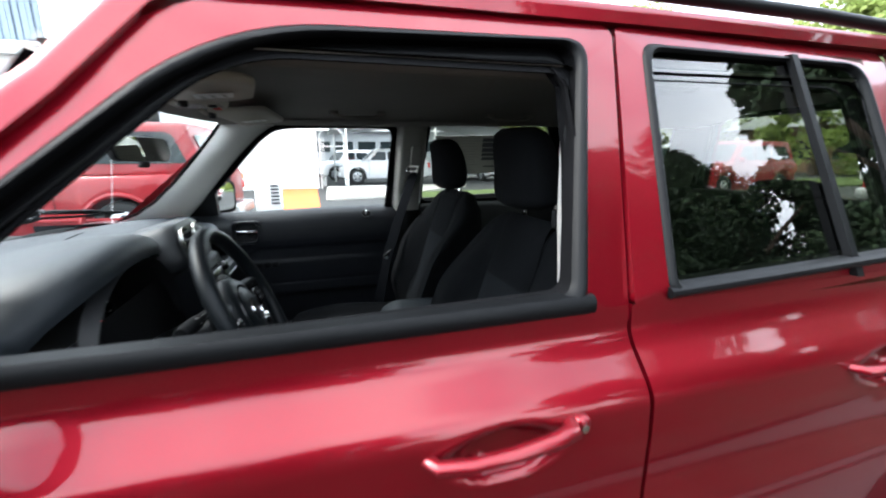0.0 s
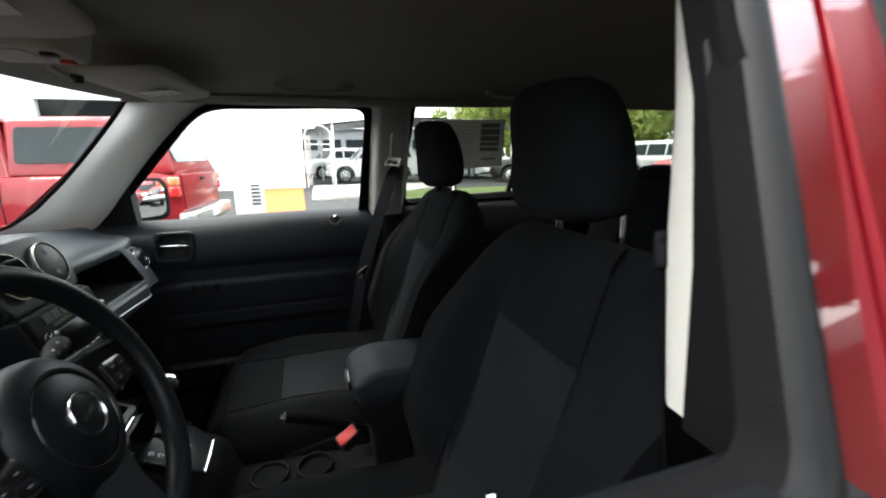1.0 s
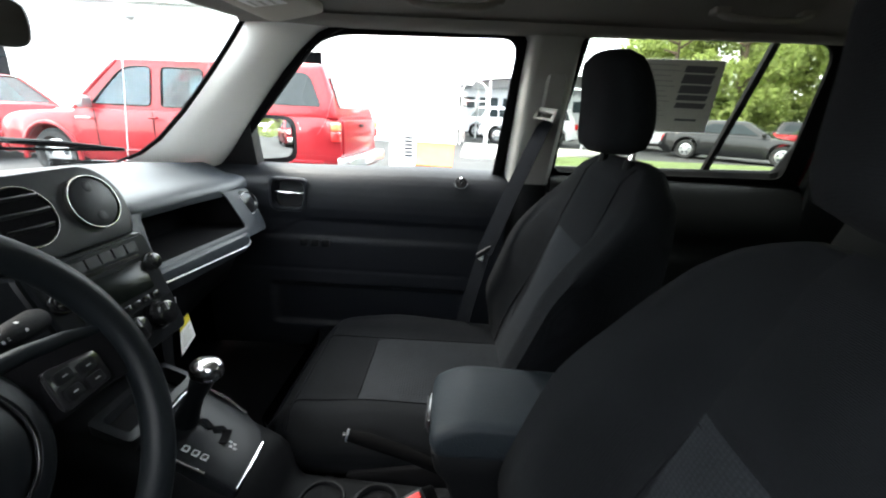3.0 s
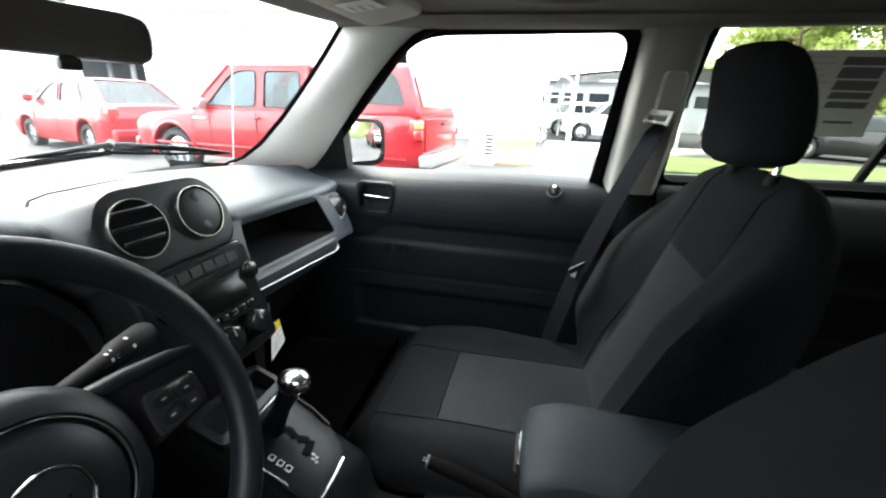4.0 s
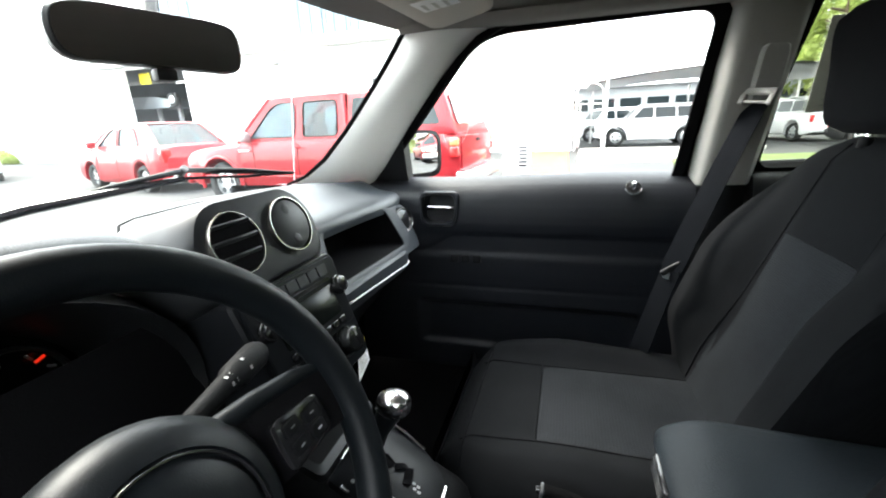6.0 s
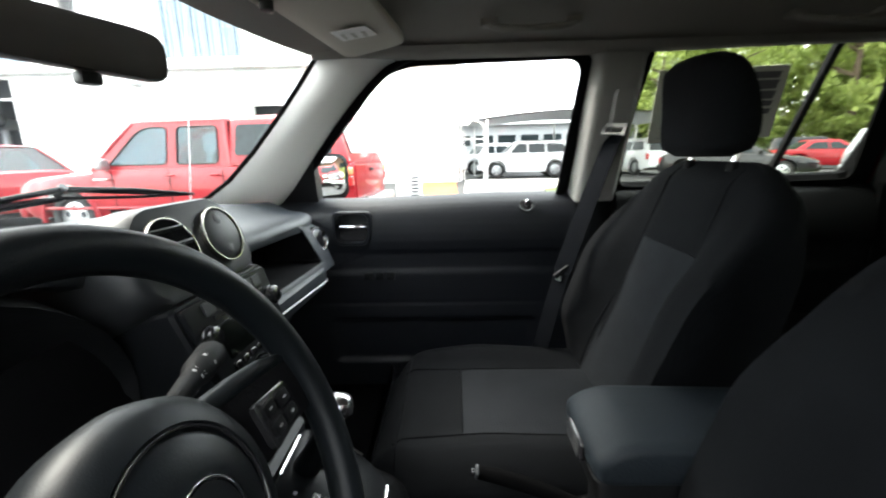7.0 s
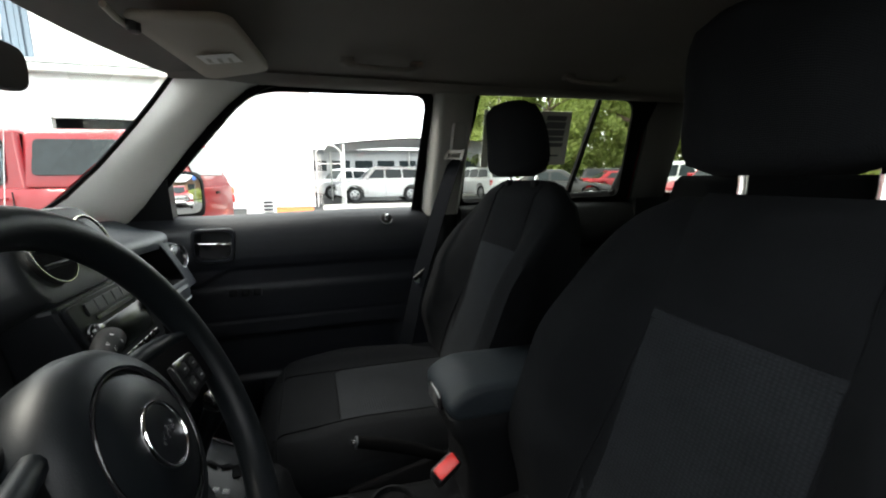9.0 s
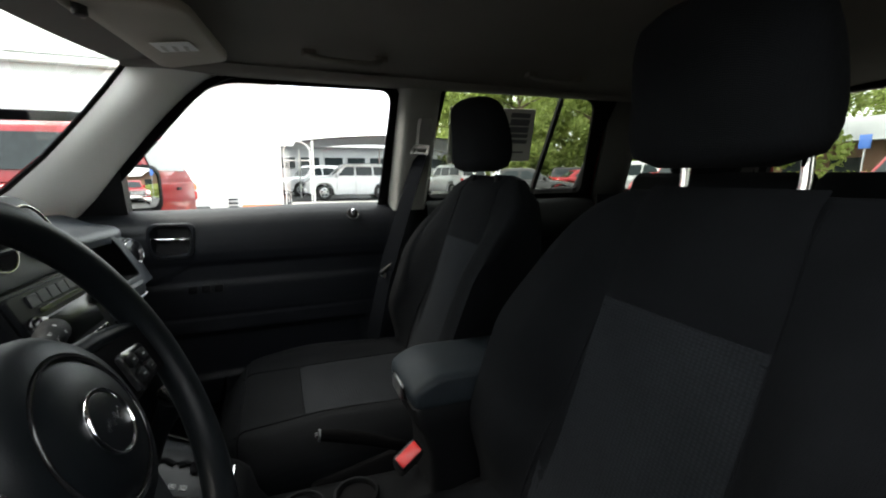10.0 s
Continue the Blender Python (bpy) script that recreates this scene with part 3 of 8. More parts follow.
for s in (-1, 1):
    suv_wheel(-1.28, s)
    suv_wheel(1.36, s)
    # door mirror
    bm = bmx()
    sec = []
    for k in span(0, 1, 9):
        r = rounded([(0.745, 1.064), (0.975, 1.060), (0.975, 1.216), (0.745, 1.226)], [0.02, 0.045, 0.045, 0.02], 5)
        sc = 1.0 if k < 0.5 else math.sqrt(max(0.05, 1 - ((k - 0.5) / 0.5) ** 2 * 0.9))
        sec.append([(-0.645 - 0.13 * k + 0.50 * (1 - k) * (0.88 + (p[0] - 0.88) * sc - 0.88), s * (0.88 + (p[0] - 0.88) * sc), 1.138 + (p[1] - 1.138) * sc) for p in r])
    lip = [(p[0] - 0.001, s * (0.856 + (abs(p[1]) - 0.865) * 0.83), 1.142 + (p[2] - 1.138) * 0.82) for p in sec[0]]
    deep = [(q[0] - 0.012, q[1], q[2]) for q in lip]
    loft(bm, [deep, lip] + sec)
    mirr = part("door_mirror", bm, "matte", suv, "black door mirror with clear mirror glass")
    bm = bmx()
    gc = Vector((-0.653, s * 0.866, 1.138))
    gn = Vector((0.862, -s * 0.506, 0.012)).normalized()
    rings = []
    for k in (1.0, 0.85, 0.7, 0.55, 0.4, 0.25, 0.1):
        r_ = []
        for q in deep:
            v_ = (Vector(q) - gc) * k
            v_ = v_ - gn * v_.dot(gn)
            r_.append(tuple(gc + v_ + gn * (0.008 - v_.length_squared / 4.6)))
        rings.append(r_)
    loft(bm, rings)
    part("mirror_glass", bm, "mirror", mirr, angle=80)
    bm = bmx()
    loft(bm, [[(-0.66, s * 0.75, 1.07), (-0.73, s * 0.75, 1.07), (-0.73, s * 0.75, 1.12), (-0.66, s * 0.75, 1.12)], [(-0.65, s * 0.80, 1.075), (-0.73, s * 0.80, 1.075), (-0.73, s * 0.80, 1.11), (-0.65, s * 0.80, 1.11)]])
    part("mirror_arm", bm, "plastic", mirr)
    bm = bmx()
    tri = [(-0.79, 1.06), (-0.642, 1.06), (-0.634, 1.215)]
    plate(bm, [inner(s, x, z, -0.008) for x, z in tri], (0, -s, 0), 0.05)
    part("sail_panel", bm, "plastic", mirr)

# ---- the red car: cabin lining ----
bm = bmx()
rows = []
for x in span(-0.62, 1.88, 26):
    r = []
    for y in span(-0.56, 0.56, 21):
        z = 1.462 + 0.062 * (1 - (abs(y) / 0.56) ** 3)
        f = smoothstep(-0.42, -0.62, x)
        hx = x if x > -0.6 else screen_x(y, 1) + 0.0
        r.append((hx, y, z + (1.452 - z) * f))
    rows.append(r)
grid(bm, rows)
tagged(part("ceiling", bm, "liner"), "grey cloth headliner of the car", "headliner", kind="structure")

bm = bmx()
grid(bm, [[(x, y, 0.44 + (0.07 if abs(y) < 0.12 else 0)) for y in (-0.76, -0.4, -0.14, -0.11, 0.11, 0.14, 0.4, 0.76)] for x in (-1.1, -0.6, -0.2, 0.3, 0.8)])
grid(bm, [[(-0.95, y, z) for y in (-0.74, 0.74)] for z in (0.44, 1.0)])
grid(bm, [[(x, y, 0.66) for y in (-0.74, 0.74)] for x in (0.9, 2.0)])
tagged(part("floor", bm, "carpet"), "black carpeted car floor", "floor", kind="structure")


def pillar_dp(z):
    """How far the centre pillar lining stands inwards."""
    return 0.048 - 0.016 * smoothstep(1.32, 1.47, z)


def strip(pts_a, pts_b, s, bulge=0.012, n=5, back=0.012):
    """A lining strip between two runs of points, bulged inwards and turned back at both edges."""
    rows = []
    for a, b in zip(pts_a, pts_b):
        a, b = Vector(a), Vector(b)
        r = [tuple(a + Vector((0, s * back, 0.0)))]
        for k in range(n + 1):
            t = k / n
            r.append(tuple(a.lerp(b, t) + Vector((0, -s * bulge * math.sin(math.pi * t), 0))))
        r.append(tuple(b + Vector((0, s * back, 0.0))))
        rows.append(r)
    return rows


for s in (-1, 1):
    # windscreen pillar lining, running into the rail above the window
    wf = [(-0.70, 1.06), (-0.665, 1.115), (-0.60, 1.215), (-0.53, 1.315), (-0.465, 1.39), (-0.41, 1.438)]
    if s < 0:
        wf = [(-0.70, 1.06), (-0.65, 1.13), (-0.585, 1.23), (-0.51, 1.33), (-0.42, 1.42), (-0.355, 1.462)]
    ws = [(-0.955, 0.582, 1.078), (-0.925, 0.580, 1.089), (-0.885, 0.578, 1.105), (-0.822, 0.577, 1.148), (-0.745, 0.575, 1.222), (-0.690, 0.573, 1.283), (-0.645, 0.571, 1.335), (-0.60, 0.569, 1.390), (-0.552, 0.566, 1.452)]
    a = [(x, s * (in_w(z) - 0.012), z) for x, z in wf]
    b = [(x, s * y, z) for x, y, z in ws]
    bm = bmx()
    # black band between the window and the pillar lining is the weatherstrip; lining starts 4 cm ahead of it
    wtop = [(-0.50, s * 0.545, 1.482)]
    a2 = [(x + dx, y - s * 0.004, z) for dx, (x, y, z) in zip((-0.066, -0.044, -0.022, -0.001, 0.010, 0.018) if s > 0 else (-0.078, -0.058, -0.036, -0.012, 0.006, 0.018), a)]
    a2 = [tuple(Vector(a2[int(f)]).lerp(Vector(a2[min(5, int(f) + 1)]), f - int(f))) for f in (0, 0.2, 0.45, 1.0, 2.05, 2.75, 3.4, 4.2, 5.0)]
    a2.append((a2[-1][0] + 0.06, a2[-1][1] - s * 0.012, a2[-1][2] + 0.026))
    grid(bm, strip(a2, b + wtop, s, 0.022))
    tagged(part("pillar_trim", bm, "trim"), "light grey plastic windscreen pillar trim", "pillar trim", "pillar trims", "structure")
    # black edge of the windscreen along the lining
    bm = bmx()
    tube(bm, [(x - 0.007, y - s * 0.002, z + 0.004) for x, y, z in b], 0.004, 8)
    part("windscreen_edge", bm, "flock", suv)
    bm = bmx()
    grid(bm, [[(x - 0.004, y, z + 0.004), (x - 0.010, y + s * 0.025, z + 0.006), (x - 0.006, y + s * 0.06, z + 0.004)] for x, y, z in b])
    part("windscreen_seal", bm, "flock", suv)
    bm = bmx()
    xs = span(-0.56, 1.86, 26)
    zt = 1.450 if s > 0 else 1.472
    rows = []
    for x in xs:
        f = smoothstep(-0.42, -0.56, x)
        zz = zt + 0.012 * smoothstep(0.0, 0.9, x)
        lo = Vector((x, s * (in_w(zz) - 0.01 - 0.02 * f), zz))
        hi = Vector((x, s * 0.525, 1.466 - 0.012 * f))
        m = lo.lerp(hi, 0.5) + Vector((0, -s * 0.016, -0.008))
        rows.append([(lo.x, lo.y + s * 0.006, lo.z + 0.004), tuple(lo), tuple(lo.lerp(m, 0.5)), tuple(m), tuple(m.lerp(hi, 0.5)), tuple(hi)])
    grid(bm, rows)
    tagged(part("rail_trim", bm, "liner"), "grey cloth lining along the roof rail", "rail trim", "rail trims", "structure")
    # centre pillar
    x0 = 0.132 if s > 0 else 0.188
    a = [(x0 + 0.006, 1.06), (x0 + 0.01, 1.2), (x0 + 0.014, 1.33), (x0 + 0.02, 1.44), (x0 - 0.0, 1.47)]
    b = [(0.292, 1.06), (0.30, 1.2), (0.308, 1.33), (0.318, 1.44), (0.335, 1.475)]
    if s > 0:
        b = [(0.278, 1.06), (0.284, 1.2), (0.288, 1.33), (0.291, 1.44), (0.304, 1.475)]
    bm = bmx()
    rows, seal = [], []
    for (xa, z), (xb, _) in zip(a, b):
        wi, dp_ = in_w(z), pillar_dp(z)
        if s < 0:
            dp_ = interp(z, [(1.05, 0.122), (1.20, 0.092), (1.28, 0.067), (1.38, 0.047), (1.47, 0.034)])
            cut = interp(z, [(1.05, 0.090), (1.12, 0.070), (1.21, 0.048), (1.25, 0.041), (1.38, 0.016), (1.47, 0.012)])
            seal.append([(xa, s * (wi + (0.03 if z < 1.4 else 0.012)), z), (xa - 0.004, s * (wi + 0.012), z), (xa, s * (wi - 0.002), z), (xa - 0.006, s * (wi - 0.016), z), (xa - 0.004, s * (wi - cut + 0.008), z), (xa + 0.006, s * (wi - cut), z), (xa + 0.014, s * (wi - cut + 0.01), z)])
        rows.append([(xa, s * (wi + (0.02 if z < 1.4 else -0.002)), z), (xa, s * (wi - 0.006), z), (xa + 0.004, s * (wi - 0.02), z), (xa + 0.012, s * (wi - dp_ + 0.010), z), (xa + 0.020, s * (wi - dp_), z), (xa + 0.034, s * (wi - dp_ - 0.004), z), ((xa + xb) / 2 + 0.02, s * (wi - dp_ + 0.002), z), (xb - 0.02, s * (wi - dp_ + 0.006), z), (xb - 0.004, s * (wi - 0.02), z), (xb, s * (wi + (0.02 if z < 1.4 else -0.002)), z)])
    grid(bm, rows)
    if s < 0:
        sb = bmx()
        grid(sb, seal)
        tagged(part("door_seal", sb, "flock"), "black rubber door seal on the centre pillar", "door seal", kind="structure")
    # same plastic both sides; the passenger's copy is darkened for shade
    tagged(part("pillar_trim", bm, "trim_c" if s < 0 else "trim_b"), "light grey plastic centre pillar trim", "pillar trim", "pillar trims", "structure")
    bm = bmx()
    rows = strip([(x0 + 0.002, s * y, z) for y, z in ((0.70, 0.45), (0.715, 0.7), (0.735, 0.9), (0.748, 1.062))], [(0.272, s * y, z) for y, z in ((0.70, 0.45), (0.715, 0.7), (0.735, 0.9), (0.748, 1.062))], s, 0.03)
    grid(bm, rows)
    tagged(part("pillar_trim", bm, "plastic"), "black lower centre pillar trim", "pillar trim", "pillar trims", "structure")
    # rear pillar: the same plastic darkened, shade put into its colour
    bm = bmx()
    grid(bm, strip([(x, s * (in_w(z) - 0.014), z) for x, z in ((1.045, 1.06), (1.03, 1.2), (1.015, 1.34), (0.99, 1.46))], [(x, s * (in_w(z) - 0.014), z) for x, z in ((1.215, 1.06), (1.20, 1.2), (1.19, 1.34), (1.185, 1.47))], s, 0.025))
    tagged(part("pillar_trim", bm, "trim_grey"), "grey plastic rear pillar trim, shade in its colour", "pillar trim", "pillar trims", "structure")
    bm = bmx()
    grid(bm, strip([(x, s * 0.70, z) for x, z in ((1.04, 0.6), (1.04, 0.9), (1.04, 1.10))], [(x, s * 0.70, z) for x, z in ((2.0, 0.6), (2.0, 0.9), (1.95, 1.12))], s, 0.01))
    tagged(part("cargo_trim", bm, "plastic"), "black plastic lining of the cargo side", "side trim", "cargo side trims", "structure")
    # tailgate pillar: the same plastic, darkened most to stand for shade
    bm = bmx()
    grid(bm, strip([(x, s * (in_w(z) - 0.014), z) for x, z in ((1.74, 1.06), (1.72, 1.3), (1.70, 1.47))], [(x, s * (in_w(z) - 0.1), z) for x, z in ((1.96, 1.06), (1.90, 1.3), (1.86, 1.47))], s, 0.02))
    tagged(part("pillar_trim", bm, "trim_d"), "grey plastic tailgate pillar trim, shade in its colour", "pillar trim", "pillar trims", "structure")


for s in (-1, 1):
    bm = bmx()
    grid(bm, [[(x, s * 0.725, z) for x in (-1.3, -0.815)] for z in (0.3, 1.06)])
    tagged(part("kick_panel", bm, "carpet"), "black carpeted footwell side", "side trim", "footwell sides", "structure")
bm = bmx()
grid(bm, [[(-1.0, y, z) for y in (-0.80, 0.80)] for z in (0.30, 1.06)])
tagged(part("bulkhead", bm, "carpet"), "black bulkhead ahead of the footwell", "bulkhead", kind="structure")


def door_panel(s, x0, x1, front):
    """Inner door panel with belt roll, armrest ledge, handle recess and map pocket."""
    def w(x, z):
        y = interp(z, [(0.46, 0.70), (0.60, 0.697), (0.74, 0.7005), (0.748, 0.703), (0.756, 0.7005), (0.848, 0.7005), (0.852, 0.7025), (0.856, 0.7005), (0.915, 0.7005), (0.925, 0.697), (0.95, 0.6935), (0.975, 0.694), (1.0, 0.6965), (1.02, 0.7005), (1.04, 0.7065), (1.06, 0.7145), (1.075, 0.723), (1.088, 0.736), (1.096, 0.75), (1.102, 0.768)])
        # armrest
        k = smoothstep(x0 + 0.13, x0 + 0.24, x) * smoothstep(x1 - 0.03, x1 - 0.10, x)
        y -= 0.0015 * k * smoothstep(0.755, 0.80, z) * smoothstep(0.852, 0.838, z)
        # scooped trim field above the armrest, with a lip that drops towards the front
        lip = 0.918 - 0.05 * smoothstep(x0 + 0.34, x0 + 0.22, x)
        y += 0.0045 * smoothstep(lip, lip - 0.008, z) * smoothstep(0.852, 0.862, z)
        # pocket
        y += 0.012 * smoothstep(0.70, 0.68, z) * smoothstep(0.54, 0.56, z) * smoothstep(x0 + 0.2, x0 + 0.24, x) * smoothstep(x1 - 0.1, x1 - 0.14, x)
        # recess behind the pull handle
        if front:
            k = abs((x - (x0 + 0.292)) / 0.050) ** 4 + abs((z - 0.993) / 0.044) ** 4
            y += 0.034 * smoothstep(1.0, 0.8, k)
        return y
    bm = bmx()
    xs, zs = span(x0, x1, 110 if front else 40), span(0.46, 1.102, 120 if front else 60)
    sink = lambda x, z: z - (0.013 + 0.010 * smoothstep(-0.05, -0.55, x)) * smoothstep(1.02, 1.09, z) if s > 0 and front else z
    rows = [[(x, s * w(x, z), sink(x, z)) for x in xs] for z in zs]
    rows.append([(x, s * 0.772, sink(x, 1.098)) for x in xs])
    grid(bm, rows)
    for x in (x0, x1):
        grid(bm, [[(x, s * w(x, z), sink(x, z)) for z in zs], [(x, s * 0.78, sink(x, z)) for z in zs]])
    return w, bm


for s in (-1, 1):
    side = for_side[s]
    x1 = 0.152 if s > 0 else 0.19
    dp = thing("door_panel", f"black plastic inner panel of the {side}'s front door", "door panel", (-0.3, s * 0.72, 0.5), "front door panels")
    w, bm = door_panel(s, -0.82, x1, True)
    part("panel", bm, "door", dp, angle=35)
    hx = -0.528
    bm = bmx()
    at = lambda pts, y: [(hx + a, s * y, 0.993 + b) for a, b in rounded(pts, 0.026, 6)]
    o1 = [(-0.060, -0.054), (0.052, -0.054), (0.062, 0.052), (-0.062, 0.052)]
    o2 = [(-0.050, -0.044), (0.043, -0.044), (0.051, 0.043), (-0.051, 0.043)]
    bridge(bm, [at(o1, 0.704), at(o1, 0.692), at([(a * 0.95, b * 0.95) for a, b in o1], 0.6885), at([(a * 1.04, b * 1.04) for a, b in o2], 0.6885), at(o2, 0.692), at(o2, 0.706)])
    part("handle_bezel", bm, "door", dp, "black rounded bezel of the door release")
    bm = bmx()
    lo_ = [[(hx + a * f, s * (0.724 - 0.016 * f * f), 0.993 - 0.010 + b * f) for a, b in rounded([(-0.045, -0.033), (0.040, -0.033), (0.044, 0.012), (-0.045, 0.012)], 0.018, 5)] for f in (1.0, 0.9, 0.7, 0.4, 0.1)]
    loft(bm, lo_)
    part("finger_cup", bm, "gloss", dp)
    bm = bmx()
    tube(bm, [(hx - 0.050, s * 0.712, 0.999), (hx - 0.040, s * 0.700, 0.999), (hx, s * 0.695, 0.997), (hx + 0.036, s * 0.696, 0.997), (hx + 0.047, s * 0.704, 0.998)], [0.006, 0.0085, 0.009, 0.0085, 0.006], 12, squash=0.75)
    part("pull_handle", bm, "chrome", dp, "chrome door release lever")
    # lock button in its cup
    bm = bmx()
    disc(bm, (0.004, s * 0.705, 1.056), (0, -s * 0.85, 0.52), 0.020, 0.03, 20, 0.003)
    part("lock_cup", bm, "gloss", dp)
    bm = bmx()
    tube(bm, [(0.004 + 0.021 * math.cos(a), s * 0.7045 + s * 0.52 * 0.021 * math.sin(a), 1.056 + 0.85 * 0.021 * math.sin(a)) for a in span(math.pi + 0.2, 2 * math.pi - 0.2, 9)], 0.0016, 6)
    part("lock_trim", bm, "spoke", dp)
    bm = bmx()
    tube(bm, [(0.004, s * 0.708, 1.050), (0.004, s * 0.699, 1.066), (0.004, s * 0.697, 1.070)], [0.006, 0.006, 0.004], 10)
    part("lock_button", bm, "chrome", dp)
    # switch pad on the armrest
    bm = bmx()
    for k in range(3):
        box(bm, (-0.50 + 0.035 * k, -0.012, 0), (-0.475 + 0.035 * k, 0.012, 0.008), 0.003, 2, Matrix.Translation((0, s * 0.699, 0.838)) @ Matrix.Rotation(radians(80 * s), 4, "X"))
    part("window_switches", bm, "matte", dp)
    rp = thing("door_panel", f"black plastic inner panel of the {side}'s rear door", "door panel", (0.65, s * 0.72, 0.5), "rear door panels")
    w, bm = door_panel(s, 0.277, 1.04, False)
    part("panel", bm, "plastic", rp, angle=35)


# ---- seats ----
def back_front(z, y, lean=0.36):
    """Front face of a backrest at height z, y off its middle."""
    x = 0.118 + (z - 0.64) * lean
    b = smoothstep(0.11, 0.20, abs(y))
    return x - 0.072 * b * smoothstep(0.60, 0.78, z) * smoothstep(1.15, 0.92, z) + 0.012 * smoothstep(0.17, 0.25, abs(y)) * smoothstep(1.0, 1.14, z) + 0.012 * (1 - b) * smoothstep(1.06, 0.8, z)


def back_half(z):
    return interp(z, [(0.58, 0.238), (0.66, 0.252), (0.82, 0.266), (0.92, 0.270), (1.0, 0.266), (1.05, 0.256), (1.09, 0.240), (1.125, 0.216), (1.155, 0.182), (1.172, 0.150), (1.182, 0.12)])


def cushion_mid(x):
    """How far the middle of a cushion's insert lies towards the console."""
    return 0.032 * smoothstep(0.12, -0.2, x)


def cushion_top(x, y):
    b = smoothstep(0.14, 0.20, abs(y))
    z = 0.640 - 0.018 * smoothstep(-0.2, 0.14, x) - 0.058 * smoothstep(-0.325, -0.405, x) ** 1.6
    return z + 0.020 * b * smoothstep(-0.36, -0.15, x) - 0.05 * smoothstep(0.222, 0.268, abs(y))


def front_seat(yc, dx, label, post=0.0, head=0.0, slim=1.0, drop=0.0, wide=0.0):

    def seat_part(name, bm, *rest, **more):
        for v in bm.verts if name != "headrest" else ():
            v.co.z -= drop * smoothstep(0.86, 1.10, v.co.z)
        return part(name, bm, *rest, **more)

    st = thing("front_seat", label, "car seat", (0, yc, 0.44), "front seats")
    # backrest
    bm = bmx()
    zs = span(0.58, 1.10, 27) + [1.12, 1.14, 1.155, 1.168, 1.177, 1.182]
    rings = []
    for z in zs:
        hw = back_half(z) + wide * (0.2 + 0.8 * smoothstep(0.99, 1.13, z))
        th = interp(z, [(0.58, 0.10), (0.8, 0.115), (1.0, 0.10), (1.12, 0.075), (1.165, 0.045), (1.182, 0.015)])
        f = [(back_front(z, y) + dx, yc + y, z) for y in span(-hw, hw, 25)]
        xm = back_front(z, hw) + dx
        o = 0.5 * (1 - smoothstep(1.12, 1.182, z))
        e1 = [(xm + th * 0.25, yc + hw + 0.010 * o, z), (xm + th * 0.65, yc + hw + 0.006 * o, z)]
        bk = [(back_front(z, 0) + dx + th, yc + y, z) for y in span(hw * 0.93, -hw * 0.93, 9)]
        e2 = [(xm + th * 0.65, yc - hw - 0.006 * o, z), (xm + th * 0.25, yc - hw - 0.010 * o, z)]
        top = 0.02 * smoothstep(1.14, 1.182, z)
        rings.append([(p[0] + top, p[1], p[2]) for p in f + e1 + bk + e2])
    loft(bm, rings)
    seat_part("backrest", bm, "cloth", st, angle=70)
    hw_in = lambda z: interp(z, [(0.62, 0.150), (0.85, 0.128), (1.0, 0.119), (1.17, 0.112)])

    def panel(name, z0, z1, mat, lab, proud):
        bm = bmx()
        rows = [[(back_front(z, t * hw_in(z)) + dx - proud * (1 - abs(t) ** 8) + 0.002 * abs(t) ** 8 + 0.02 * smoothstep(1.14, 1.182, z), yc + t * hw_in(z), z) for t in span(-1, 1, 17)] for z in span(z0, z1, 17)]
        grid(bm, rows)
        part(name, bm, mat, st, lab, angle=70)
    panel("back_insert", 0.62, 1.0022, "insert", "grey woven seat insert", 0.0035)
    panel("upper_panel", 1.0018, 1.168, "cloth", "", 0.004)
    bm = bmx()
    for t in (-1, 1):
        tube(bm, [(back_front(z, t * hw_in(z)) + dx - 0.001 + 0.02 * smoothstep(1.14, 1.182, z), yc + t * hw_in(z), z) for z in span(0.63, 1.17, 20)], 0.0022, 6)
    tube(bm, [(back_front(1.002, t * 0.119) + dx - 0.003, yc + t * 0.119, 1.002) for t in span(-1, 1, 9)], 0.0013, 6)
    seat_part("piping", bm, "cloth", st)
    # cushion
    bm = bmx()
    rings = []
    inw = -1 if yc > 0 else 1
    for x in [-0.412, -0.410, -0.403, -0.39, -0.37] + span(-0.34, 0.16, 19):
        hw = 0.264 - 0.07 * smoothstep(-0.27, -0.41, x) ** 1.7
        bot = interp(x, [(-0.412, 0.560), (-0.403, 0.53), (-0.36, 0.51), (0.16, 0.50)])
        tp = [(x + dx, yc + y, max(bot + 0.01, cushion_top(x, y * 0.264 / hw) - (0.022 * smoothstep(-0.395, -0.412, x)))) for y in span(-hw, hw, 27)]
        rings.append(tp + [(x + dx, yc + hw + 0.006, bot + 0.05), (x + dx, yc + hw - 0.02, bot), (x + dx, yc - hw + 0.02, bot), (x + dx, yc - hw - 0.006, bot + 0.05)])
    loft(bm, rings)
    seat_part("cushion", bm, "cloth", st, angle=70)
    cy = lambda x, t: inw * cushion_mid(x) + t * 0.141
    bm = bmx()
    grid(bm, [[(x + dx, yc + cy(x, t), cushion_top(x, cy(x, t)) + 0.005 * (1 - abs(t) ** 8) * smoothstep(-0.214, -0.205, x)) for t in span(-1, 1, 17)] for x in span(-0.214, 0.13, 13)])
    seat_part("cushion_insert", bm, "insert", st, "grey woven seat insert", angle=70)
    bm = bmx()
    for t in (-1, 1):
        tube(bm, [(x + dx, yc + cy(x, t), cushion_top(x, cy(x, t)) + 0.001) for x in span(-0.36, 0.12, 22)], 0.0022, 6)
